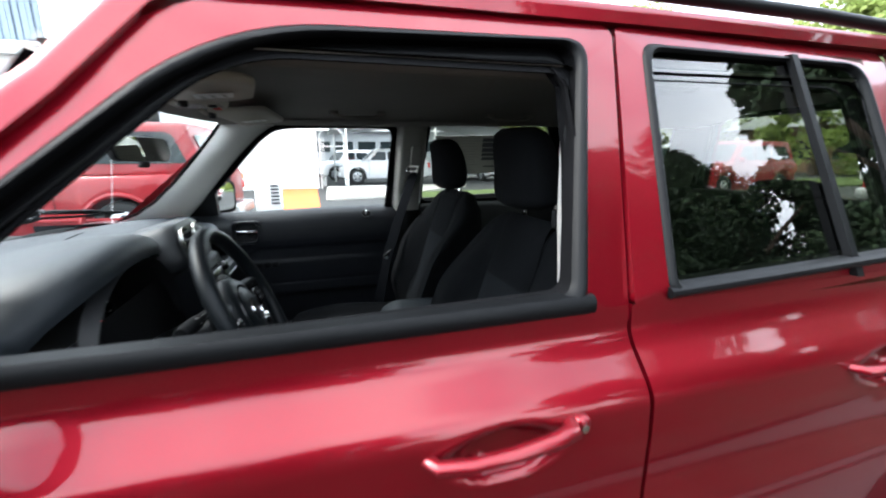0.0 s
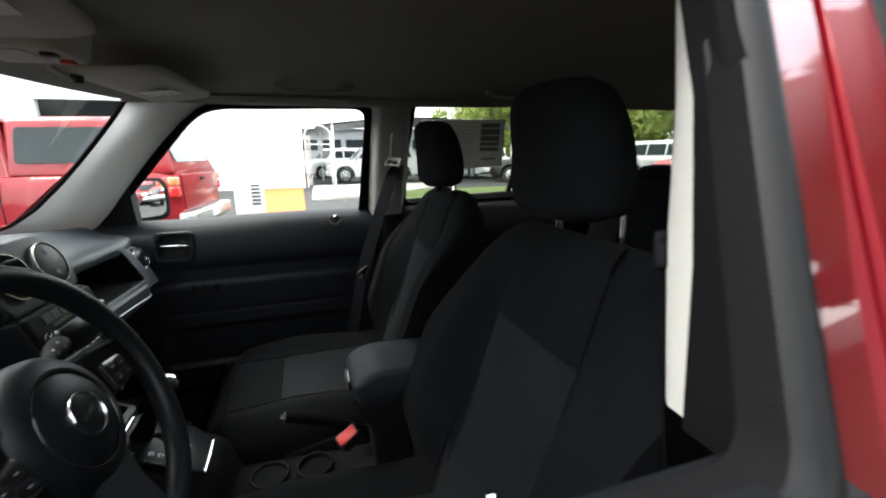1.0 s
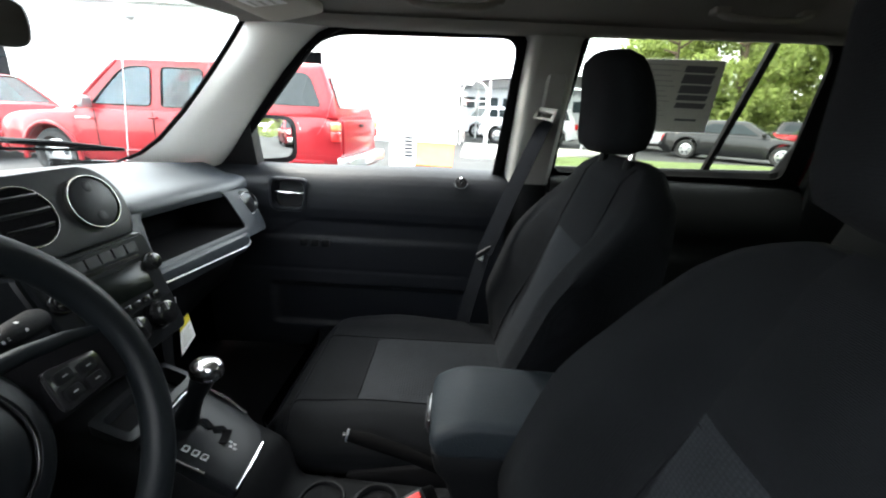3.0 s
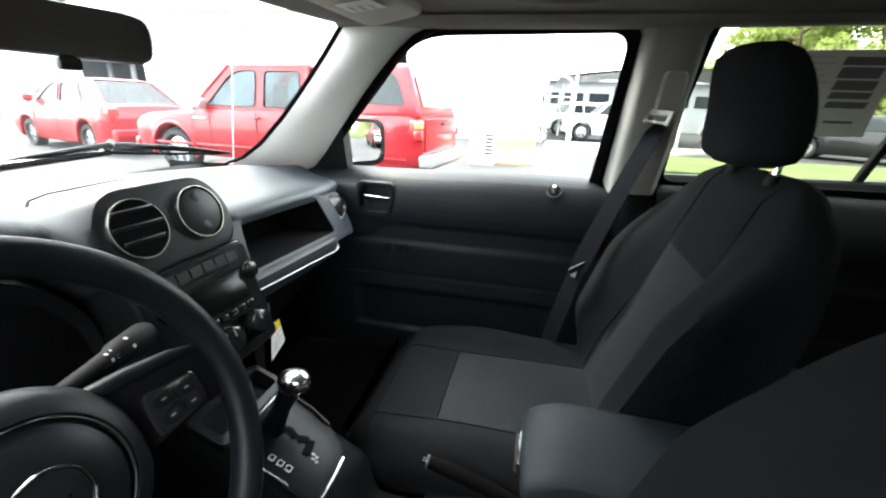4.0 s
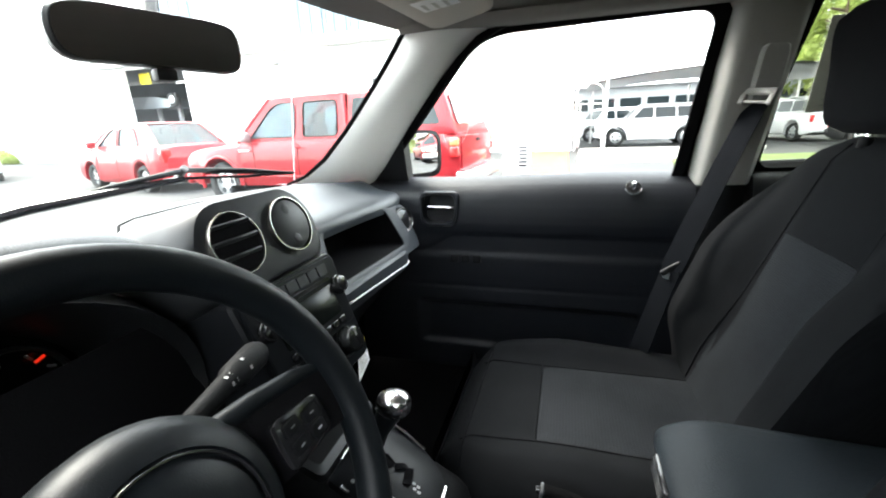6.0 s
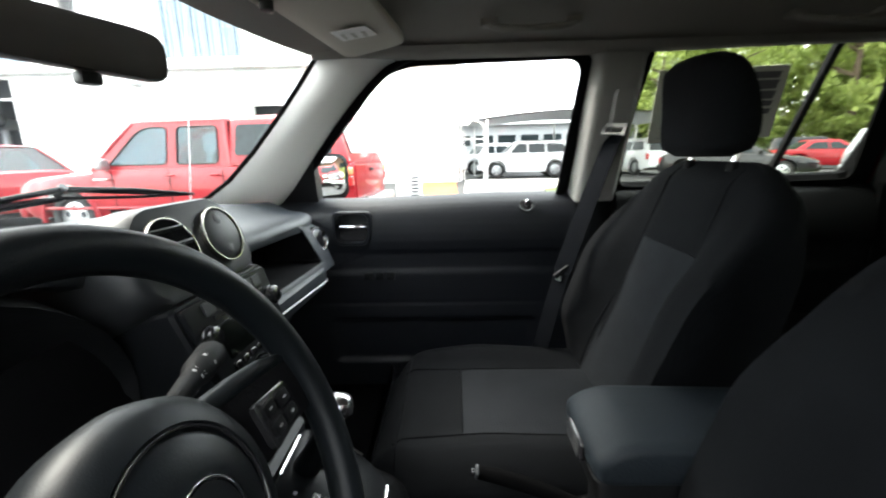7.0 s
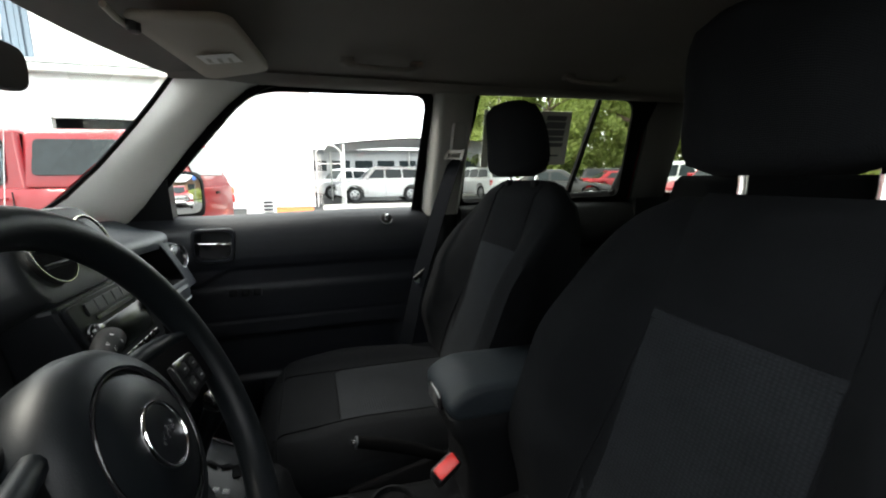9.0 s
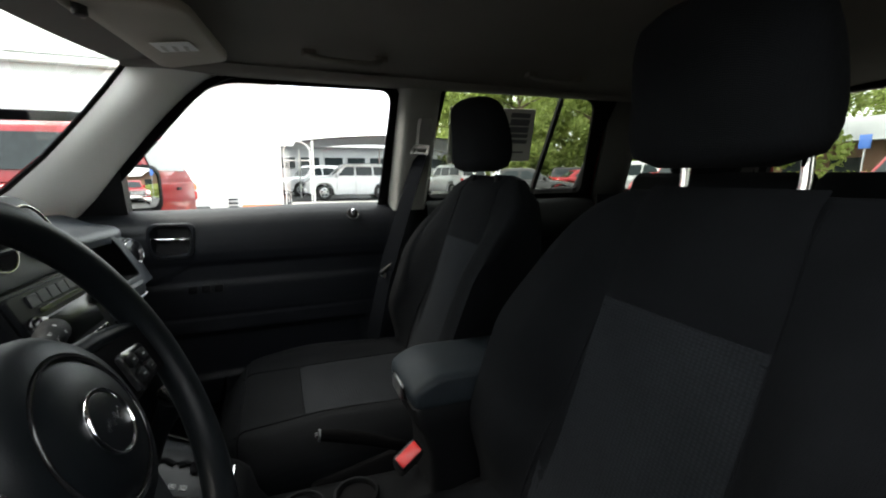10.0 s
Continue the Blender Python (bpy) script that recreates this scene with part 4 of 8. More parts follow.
    tube(bm, [(-0.214 + dx, yc + cy(-0.214, t), cushion_top(-0.214, cy(-0.214, t)) + 0.001) for t in span(-1, 1, 9)], 0.0022, 6)
    tube(bm, [(-0.352 + dx, yc + y, cushion_top(-0.352, y * 1.1) - 0.001) for y in span(-0.225, 0.225, 15)], 0.0025, 6)
    seat_part("piping", bm, "cloth", st)
    # head restraint
    bm = bmx()
    rings = []
    for k in span(0, 1, 15):
        z = 1.193 + 0.192 * k
        e = math.sqrt(max(0.0, 1 - abs(2 * k - 1) ** 3.2))
        hw = slim * (0.132 - 0.016 * k) * (0.68 + 0.32 * e) if 0 < k < 1 else 0.075
        hd = (0.060 - 0.012 * k) * (0.55 + 0.45 * e)
        cx = 0.300 + 0.012 * math.sin(k * math.pi) - 0.026 * k + dx + post + head
        r = []
        for a in span(0, 2 * math.pi, 33)[:-1]:
            ca, sa = math.cos(a), math.sin(a)
            r.append((cx + hd * math.copysign(abs(ca) ** 0.7, ca) + (0.012 * (abs(sa) ** 2) if ca < 0 else 0), yc + (0.008 if yc < 0 else 0.0) + hw * math.copysign(abs(sa) ** 0.62, sa), z))
        rings.append(r)
    loft(bm, rings)
    seat_part("headrest", bm, "cloth", st, angle=70)
    for t in (-0.076, 0.076):
        bm = bmx()
        tube(bm, [(0.322 + dx + post, yc + t, 1.15), (0.326 + dx + post, yc + t, 1.20), (0.330 + dx + post + head * 0.3, yc + t, 1.235)], 0.0065, 12)
        seat_part("headrest_post", bm, "chrome", st, "chrome headrest post")
        bm = bmx()
        disc(bm, (0.323 + dx + post, yc + t, 1.184), (0.1, 0, 1), 0.0105, 0.02, 16, 0.003)
        seat_part("post_collar", bm, "matte", st)
    # base and side shields
    bm = bmx()
    box(bm, (-0.26 + dx, yc - 0.22, 0.455), (0.20 + dx, yc + 0.22, 0.515), 0.015)
    seat_part("seat_base", bm, "plastic", st)
    for t in (-1, 1):
        bm = bmx()
        out = rounded([(-0.20, 0.50), (0.20, 0.50), (0.22, 0.62), (0.06, 0.60), (-0.22, 0.55)], 0.03, 4)
        plate(bm, [(x + dx, yc + t * 0.277, z) for x, z in out], (0, t, 0), 0.022, 0.006)
        sh = seat_part("side_shield", bm, "flock", st)
        bm = bmx()
        disc(bm, (0.15 + dx, yc + t * 0.283, 0.585), (0, t, 0), 0.024, 0.01, 20, 0.004)
        seat_part("recline_knob", bm, "gloss", sh)
    for t in (-0.19, 0.19):
        bm = bmx()
        box(bm, (-0.28 + dx, yc + t - 0.02, 0.44), (0.24 + dx, yc + t + 0.02, 0.458), 0.004)
        seat_part("seat_rail", bm, "silver", st)
    return st


front_seat(0.36, 0.008, "black cloth passenger seat with grey woven inserts", slim=1.05)
front_seat(-0.36, -0.018, "black cloth driver's seat with grey woven inserts", 0.018, -0.018, 0.99, 0.022, 0.046)

rs = thing("rear_bench", "black cloth folding rear bench with headrests", "car seat", (1.0, 0, 0.44))
for y0, y1 in ((-0.64, -0.01), (0.01, 0.64)):
    bm = bmx()
    loft(bm, [[(1.02 + (z - 0.6) * 0.32 + dx, y, z) for dx, y in rounded([(-0.05, y0), (-0.05, y1), (0.06, y1), (0.06, y0)], 0.04, 5)] for z in (0.60, 0.75, 0.95, 1.165)] +
         [[(1.02 + 0.585 * 0.32 + dx * 0.6, (y0 + y1) / 2 + (y - (y0 + y1) / 2) * 0.96, 1.190) for dx, y in rounded([(-0.05, y0), (-0.05, y1), (0.06, y1), (0.06, y0)], 0.04, 5)]])
    part("backrest", bm, "cloth", rs, angle=60)
bm = bmx()
box(bm, (0.52, -0.64, 0.50), (1.06, 0.64, 0.655), 0.05, 4)
part("cushion", bm, "cloth", rs)
for y in (-0.36, 0.36):
    bm = bmx()
    loft(bm, [[(1.215 + 0.05 * f * math.cos(a), y + 0.13 * f * math.copysign(abs(math.sin(a)) ** 0.6, math.sin(a)), z) for a in span(0, 2 * math.pi, 25)[:-1]] for z, f in ((1.18, 0.75), (1.187, 0.95), (1.20, 1.0), (1.215, 0.97), (1.232, 0.8), (1.24, 0.4))])
    part("headrest", bm, "cloth", rs, angle=60)

# ---- dashboard ----
dash = thing("dashboard", "charcoal grained dashboard with round vents and open shelf", "dashboard", (-0.8, 0, 0.9))


def fascia_x(y, z):
    """Face of the dash on the passenger's side."""
    return -0.533 - 0.025 * smoothstep(0.1, 0.5, y) - 0.45 * (z - 0.96) - 0.5 * max(0.0, y - 0.45) ** 1.5


def hood(y):
    return max(0.0, 1 - ((y + 0.36) / 0.235) ** 2) ** 0.5


bm = bmx()
rows = []
ys = span(-0.66, 0.66, 67)
for y in ys:
    h = hood(y)
    edge = smoothstep(0.50, 0.66, abs(y))
    foot = max(-1.25, screen_x(y, 0))
    lipx = -0.625 - 0.055 * smoothstep(0.15, 0.66, y) + 0.055 * h - 0.03 * edge
    roll = smoothstep(0.06, 0.12, y)
    top_z = 1.056 - 0.045 * (y - 0.12)
    lipx += (fascia_x(y, top_z) - 0.001 - lipx) * roll
    pr = []
    for k in span(0, 1, 12):
        x = foot + (lipx - 0.05 - foot) * k
        pr.append((x, y, 1.070 + 0.028 * smoothstep(0, 0.45, k) - 0.012 * edge + 0.070 * h * smoothstep(0.25, 0.95, k) - 0.008 * smoothstep(0.15, 0.6, y) * k - roll * max(0.0, 1.084 - 0.012 * edge - top_z - 0.016) * smoothstep(0.5, 1.0, k)))
    z1 = pr[-1][2]
    sq = 1 - 0.25 * roll
    pr += [(lipx - 0.03, y, z1 - 0.003 * sq), (lipx - 0.012, y, z1 - 0.010 * sq), (lipx - 0.002, y, z1 - 0.022 * sq), (lipx, y, z1 - 0.038 * sq)]
    pr += [(lipx - 0.003, y, z1 - 0.05 * sq), (lipx - 0.03, y, z1 - 0.055 * sq)]
    rows.append(pr)
grid(bm, rows)
part("top_pad", bm, "dash", dash, angle=60)
bm = bmx()
tube(bm, [(-0.915, 0.226, 1.0965), (-0.914, 0.18, 1.0972), (-0.907, 0.128, 1.0975), (-0.897, 0.054, 1.0978), (-0.864, 0.002, 1.098), (-0.815, -0.035, 1.098), (-0.765, -0.063, 1.098), (-0.713, -0.09, 1.098), (-0.665, -0.115, 1.0975)], 0.0024, 6)
part("pad_groove", bm, "flock", dash)

# instrument housing under the hood
bm = bmx()
arc = [(math.cos(a), math.sin(a)) for a in span(-0.25, math.pi + 0.25, 25)]
lip = [(-0.575, -0.36 + 0.215 * c, 0.965 + 0.155 * max(-0.35, q)) for c, q in arc]
deep = [(-0.70, -0.36 + 0.17 * c, 0.965 + 0.115 * max(-0.35, q)) for c, q in arc]
bridge(bm, [[(-0.60, p[1] * 1.0, p[2] + 0.012) for p in lip], lip, [(-0.585, -0.36 + (p[1] + 0.36) * 0.96, 0.965 + (p[2] - 0.965) * 0.95) for p in lip], deep])
cl = part("cluster_housing", bm, "plastic", dash)
bm = bmx()
plate(bm, [(-0.697, p[1], p[2]) for p in deep], (1, 0, 0), 0.01)
part("cluster_face", bm, "screen", cl)
for y in (-0.44, -0.265):
    bm = bmx()
    ring(bm, (-0.69, y, 0.985), (1, 0, 0.1), 0.052, 0.057, 0.004, 32)
    part("gauge_ring", bm, "stack", cl)
    bm = bmx()
    for a in span(-0.7, math.pi + 0.7, 9):
        c = Vector((-0.693, y + 0.044 * math.cos(a), 0.985 + 0.044 * math.sin(a)))
        box(bm, (-0.001, -0.0012, -0.004), (0.001, 0.0012, 0.004), 0, 1, Matrix.Translation(c) @ Matrix.Rotation(-(a - math.pi / 2), 4, "X"))
    part("gauge_ticks", bm, "mark", cl)
bm = bmx()
box(bm, (-0.69, -0.005, -0.0011), (-0.687, 0.005, 0.0011), 0, 1, Matrix.Translation((0, -0.235, 1.018)) @ Matrix.Rotation(radians(20), 4, "X"))
part("red_needle", bm, "lit", cl, "lit red gauge needle")
bm = bmx()
box(bm, (-0.69, -0.0032, -0.0007), (-0.687, 0.0032, 0.0007), 0, 1, Matrix.Translation((0, -0.275, 0.975)) @ Matrix.Rotation(radians(-35), 4, "X"))
part("red_needle", bm, "lit", cl, "lit red gauge needle")

# lower driver's side
bm = bmx()
grid(bm, [[(x, y, z) for y in span(-0.66, -0.13, 8)] for x, z in ((-0.60, 1.04), (-0.585, 0.96), (-0.56, 0.90), (-0.555, 0.80), (-0.60, 0.70), (-0.70, 0.60), (-0.95, 0.58))])
part("knee_panel", bm, "flock", dash)

# passenger's side: shelf, bar with bright strip, glove box
face_x = lambda y: -0.538 - 0.075 * smoothstep(0.08, 0.62, y)
bm = bmx()


def pf(pts, dx):
    return [(fascia_x(y, z) + dx, y, z) for y, z in pts]


o = rounded([(0.080, 0.945), (0.62, 0.905), (0.635, 1.020), (0.080, 1.066)], [0.01, 0.03, 0.03, 0.01], 6)
i_ = rounded([(0.112, 0.972), (0.470, 0.946), (0.448, 1.040), (0.138, 1.053)], [0.008, 0.016, 0.022, 0.012], 6)
d_ = rounded([(0.122, 0.970), (0.462, 0.950), (0.440, 1.032), (0.145, 1.045)], [0.008, 0.012, 0.02, 0.012], 6)
bridge(bm, [pf(o, -0.05), pf(o, -0.006), pf([((a + 0.36 * 0.02) / 1.02, (b + 1.0 * 0.02) / 1.02) for a, b in o], 0.0), pf([(0.28 + (a - 0.28) * 1.05, 1.0 + (b - 1.0) * 1.12) for a, b in i_], 0.001), pf(i_, -0.002), pf(i_, -0.010)])
part("shelf_surround", bm, "dash", dash)
bm = bmx()
bridge(bm, [pf(i_, -0.005), pf(d_, -0.14)])
part("shelf_lining", bm, "flock", dash)
bm = bmx()
plate(bm, pf(d_, -0.139), (1, 0, 0), 0.01)
part("shelf_back", bm, "flock", dash)
bar_x = lambda y: -0.521 - 0.055 * (y - 0.1) - 1.25 * max(0, y - 0.43) ** 1.5
bm = bmx()
rows = []
for y in span(0.078, 0.60, 24):
    x, z = bar_x(y), 0.968 - 0.085 * (y - 0.1)
    rows.append([(x - 0.035, y, z), (x - 0.006, y, z - 0.001), (x, y, z - 0.006), (x + 0.002, y, z - 0.018), (x, y, z - 0.036), (x - 0.006, y, z - 0.048), (x - 0.035, y, z - 0.055)])
loft(bm, rows)
part("grab_bar", bm, "dash", dash)
bm = bmx()
tube(bm, [(bar_x(y) + 0.002, y, 0.944 - 0.115 * (y - 0.1)) for y in span(0.085, 0.53, 18)], 0.0019, 8)
part("bright_strip", bm, "bright", dash, "chrome strip")
bm = bmx()
rows = []
for y in span(0.10, 0.62, 12):
    x, k = face_x(y), smoothstep(0.12, 0.22, y)
    rows.append([(x - 0.02, y, 0.925), (x - 0.02 - 0.004 * k, y, 0.90), (x - 0.012 - 0.030 * k, y, 0.84), (x - 0.012 - 0.062 * k, y, 0.78), (x - 0.01 - 0.10 * k, y, 0.72), (x - 0.08 - 0.09 * k, y, 0.69)])
grid(bm, rows)
part("glove_box", bm, "matte", dash)
# end vent by the door
vn = Vector((0.93, -0.30, 0.20)).normalized()
vc = Vector((-0.586, 0.548, 0.990))
bm = bmx()
disc(bm, vc, vn, 0.038, 0.05, 28, 0.006)
ev = part("end_vent", bm, "plastic", dash)
bm = bmx()
ring(bm, vc + vn * 0.002, vn, 0.031, 0.0335, 0.003, 28)
part("vent_ring", bm, "chrome", ev, "chrome vent ring")
bm = bmx()
disc(bm, vc + vn * 0.001, vn, 0.031, 0.006, 24, 0.002)
part("vent_flap", bm, "gloss", ev)

# centre stack
SO = Vector((-0.553, -0.02, 1.105))
SN = Vector((0.94, -0.03, 0.34)).normalized()
SU = Vector((0.03, 1.0, 0.0)).normalized()
SV = SN.cross(SU).normalized()
SM = Matrix((SU, SV, SN)).transposed().to_4x4()
SM.translation = SO


def sp(u, v, n=0.0):
    return SM @ Vector((u, v, n))


bm = bmx()
out = rounded([(-0.122, -0.060), (0.092, -0.060), (0.102, 0.010), (0.066, 0.056), (-0.096, 0.056), (-0.130, 0.0)], 0.03, 6)
fr = [tuple(sp(u, v, 0.0)) for u, v in out]
c2 = lambda k, n: [tuple(sp(-0.015 + (u + 0.015) * k, v * k, n)) for u, v in out]
loft(bm, [c2(1.25, -0.12), c2(1.12, -0.03), c2(1.04, -0.008), c2(0.97, 0.0), c2(0.9, 0.001)])
pod = part("vent_pod", bm, "stack", dash, "charcoal pod with two round vents")
for k, u in enumerate((-0.066, 0.036)):
    c = sp(u, 0.0, 0.004)
    bm = bmx()
    ring(bm, c, SN, 0.0382, 0.0404, 0.005, 36)
    v = part("round_vent", bm, "brass", pod, "round air vent with bright ring")
    if k == 0:
        bm = bmx()
        uu, ww = frame_at(SN)
        rr = lambda rad, off: [c + SN * off + (uu * math.cos(a) + ww * math.sin(a)) * rad for a in span(0, 2 * math.pi, 33)[:-1]]
        # shallow plate; its black stands in for the shade of a deep well
        loft(bm, [rr(0.037, 0.004), rr(0.034, -0.003), rr(0.033, -0.004)])
        part("vent_well", bm, "flock", v)
        for q in (-0.020, 0.0, 0.020):
            bm = bmx()
            hwid = math.sqrt(0.0355 ** 2 - q * q)
            box(bm, (-hwid, -0.002, -0.004), (hwid, 0.002, 0.009), 0.0008, 1, Matrix.Translation(c + SV * q) @ SM.to_3x3().to_4x4() @ Matrix.Rotation(radians(-48), 4, "X"))
            part("vent_blade", bm, "plastic", v)
    else:
        bm = bmx()
        disc(bm, c + SN * 0.004, SN, 0.0368, 0.01, 32, 0.003)
        part("vent_flap", bm, "stack", v)
        for q in (-0.023, 0.023):
            bm = bmx()
            disc(bm, c + SN * 0.0046 + SV * q, SN, 0.008, 0.003, 16, 0.001)
            part("finger_dent", bm, "plastic", v)
# radio and climate panel
bm = bmx()
out = rounded([(-0.108, -0.235), (0.086, -0.235), (0.094, -0.060), (-0.118, -0.060)], 0.012, 4)
c2 = lambda k, n: [tuple(sp(-0.01 + (u + 0.01) * k, -0.15 + (v + 0.15) * k, n)) for u, v in out]
loft(bm, [c2(1.10, -0.10), c2(1.03, -0.012), c2(1.0, 0.0), c2(0.97, 0.004)])
part("stack_panel", bm, "shift", dash, angle=12)
bm = bmx()
plate(bm, [tuple(sp(u, v, 0.010)) for u, v in rounded([(-0.102, -0.172), (0.080, -0.172), (0.087, -0.066), (-0.110, -0.066)], 0.008, 4)], SN, 0.01, 0.003)
radio = part("radio", bm, "shift", dash, "car radio with display, knobs and keys", angle=12)
bm = bmx()
plate(bm, [tuple(sp(u, v, 0.0115)) for u, v in rounded([(-0.072, -0.150), (0.054, -0.150), (0.056, -0.104), (-0.074, -0.104)], 0.004, 3)], SN, 0.004, 0.001)
part("display", bm, "screen", radio)
bm = bmx()
plate(bm, [tuple(sp(u, v, 0.012)) for u, v in rounded([(-0.066, -0.098), (0.056, -0.098), (0.056, -0.092), (-0.066, -0.092)], 0.002, 3)], SN, 0.004)
part("disc_slot", bm, "gloss", radio)
for k in range(6):
    bm = bmx()
    u = -0.067 + 0.0232 * k
    plate(bm, [tuple(sp(a, b, 0.0128)) for a, b in rounded([(u - 0.0106, -0.088), (u + 0.0106, -0.088), (u + 0.0106, -0.072), (u - 0.0106, -0.072)], 0.0015, 2)], SN, 0.004, 0.001)
    part("radio_key", bm, "stack", radio, angle=12)
for k in range(7):
    bm = bmx()
    u = -0.066 + 0.019 * k
    plate(bm, [tuple(sp(a, b, 0.0125)) for a, b in rounded([(u - 0.007, -0.165), (u + 0.007, -0.165), (u + 0.007, -0.156), (u - 0.007, -0.156)], 0.002, 3)], SN, 0.004, 0.001)
    part("radio_key", bm, "gloss", radio)
for u in (-0.088, 0.071):
    bm = bmx()
    disc(bm, sp(u, -0.112, 0.022), SN, 0.0125, 0.016, 20, 0.003)
    part("radio_knob", bm, "gloss", radio)
    bm = bmx()
    ring(bm, sp(u, -0.112, 0.0125), SN, 0.012, 0.0155, 0.003, 20)
    part("knob_ring", bm, "gloss", radio)
for u in (-0.080, -0.021, 0.037):
    c = sp(u, -0.192, 0.008)
    bm = bmx()
    disc(bm, c + SN * 0.022, SN, 0.019, 0.024, 24, 0.004, 0.022)
    kn = part("climate_knob", bm, "gloss", dash, "black rotary climate knob")
    bm = bmx()
    ring(bm, c + SN * 0.0, SN, 0.0225, 0.0245, 0.003, 28)
    part("knob_ring", bm, "stack", kn)
    bm = bmx()
    box(bm, (-0.0012, 0.004, 0.0), (0.0012, 0.017, 0.0012), 0, 1, Matrix.Translation(c + SN * 0.022) @ SM.to_3x3().to_4x4())
    part("knob_mark", bm, "mark", kn)
    bm = bmx()
    for a in span(-2.2, 2.2, 7):
        box(bm, (-0.002, 0.029, 0.0), (0.002, 0.032, 0.001), 0, 1, Matrix.Translation(c - SN * 0.003) @ SM.to_3x3().to_4x4() @ Matrix.Rotation(a, 4, "Z"))
    part("dial_marks", bm, "mark", kn)

# hang tag on the glove box edge
tg = thing("hang_tag", "white and yellow paper tag hanging by the console", "tag", (-0.53, 0.12, 0.79))
TQ = [Vector(p) for p in ((-0.513, 0.107, 0.862), (-0.517, 0.139, 0.865), (-0.513, 0.145, 0.812), (-0.509, 0.092, 0.797))]
tq = lambda u, v: TQ[0].lerp(TQ[1], u).lerp(TQ[3].lerp(TQ[2], u), v)
for nm, v0, v1, mt in (("tag_sheet", 0.30, 1.0, "paper"), ("tag_header", 0.0, 0.298, "yellow")):
    bm = bmx()
    plate(bm, [tq(u, v) for u, v in ((0, v0), (1, v0), (1, v1), (0, v1))], (0.97, -0.2, 0.1), 0.001)
    part(nm, bm, mt, tg, smooth=False)
bm = bmx()
for k in range(5):
    plate(bm, [tq(u, v) + Vector((0.0012, -0.0003, 0)) for u, v in ((0.15, 0.40 + 0.1 * k), (0.82 - 0.1 * (k % 2), 0.40 + 0.1 * k), (0.82 - 0.1 * (k % 2), 0.43 + 0.1 * k), (0.15, 0.43 + 0.1 * k))], (0.97, -0.2, 0.1), 0.0005)
part("tag_print", bm, "sheet", tg, smooth=False)
bm = bmx()
tube(bm, [tq(0.5, 0.03), tq(0.5, -0.15) + Vector((-0.01, 0, 0.0)), Vector((-0.525, 0.122, 0.905))], 0.0008, 6)
part("string", bm, "paper", tg)

# ---- centre console ----
con = thing("centre_console", "black centre console with bright-edged shifter plate", "console", (-0.2, 0, 0.45))
bm = bmx()
prof = [(-0.62, 0.77), (-0.56, 0.762), (-0.50, 0.738), (-0.43, 0.708), (-0.33, 0.664), (-0.312, 0.648), (-0.30, 0.60), (-0.285, 0.575), (-0.05, 0.560), (0.0, 0.56), (0.40, 0.56)]
rows = []
for x, z in prof:
    hw = interp(x, [(-0.62, 0.105), (-0.45, 0.098), (-0.36, 0.092), (-0.30, 0.082), (0.4, 0.085)])
    rows.append([(x, 0.004 - hw, 0.47), (x, 0.004 - hw, z - 0.05), (x, 0.004 - hw + 0.006, z - 0.022), (x, 0.004 - hw + 0.022, z - 0.003), (x, 0.004 - hw + 0.035, z), (x, 0.004 + hw - 0.045, z), (x, 0.004 + hw - 0.026, z - 0.006), (x, 0.004 + hw - 0.008, z - 0.026), (x, 0.004 + hw, z - 0.06), (x, 0.004 + hw, 0.47)])
grid(bm, rows)
part("console_body", bm, "matte", con, angle=60)
# shifter plate: a along the slope from its front edge, b across
PA, PB = Vector((-0.487, 0.0, 0.7411)), Vector((-0.327, 0.0, 0.6707))
PD = (PB - PA).normalized()
PN = PD.cross(Vector((0, 1, 0)))
PN = PN if PN.z > 0 else -PN
pl = lambda a, b, n=0.0: PA + PD * a + Vector((0, 1, 0)) * b + PN * n
bm = bmx()
out = rounded([(0.0, -0.068), (0.172, -0.080), (0.172, 0.030), (0.115, 0.072), (0.0, 0.088)], [0.008, 0.008, 0.035, 0.035, 0.02], 6)
plate(bm, [pl(a, b, 0.002) for a, b in out], PN, 0.02, 0.004)
sh = part("shifter_plate", bm, "shift", con, "satin black shifter plate")
for run in (((0.001, -0.030), (-0.001, 0.058)), ((0.030, 0.084), (0.068, 0.079), (0.112, 0.0665)), ((0.166, 0.020), (0.168, -0.030), (0.168, -0.078)), ((0.112, -0.073), (0.058, -0.0695)), ((0.036, -0.069), (0.022, -0.068))):
    bm = bmx()
    tube(bm, [pl(a, b, 0.0035) for a, b in run], [0.0030] + [0.0036] * (len(run) - 2) + [0.0030], 8)
    part("bright_edge", bm, "cap", sh, "chrome edging")
for run, rad in (([(0.020, 0.002), (0.032, 0.008), (0.044, 0.012)], 0.013), ([(0.044, 0.012), (0.060, 0.020), (0.078, 0.010)], 0.010), ([(0.078, 0.010), (0.092, 0.020), (0.100, 0.016)], 0.011), ([(0.098, 0.016), (0.102, 0.002), (0.104, -0.012)], 0.012)):
    bm = bmx()
    tube(bm, [pl(a, b, 0.0022) for a, b in run], rad, 12, squash=0.10)
    part("shift_gate", bm, "flock", sh)
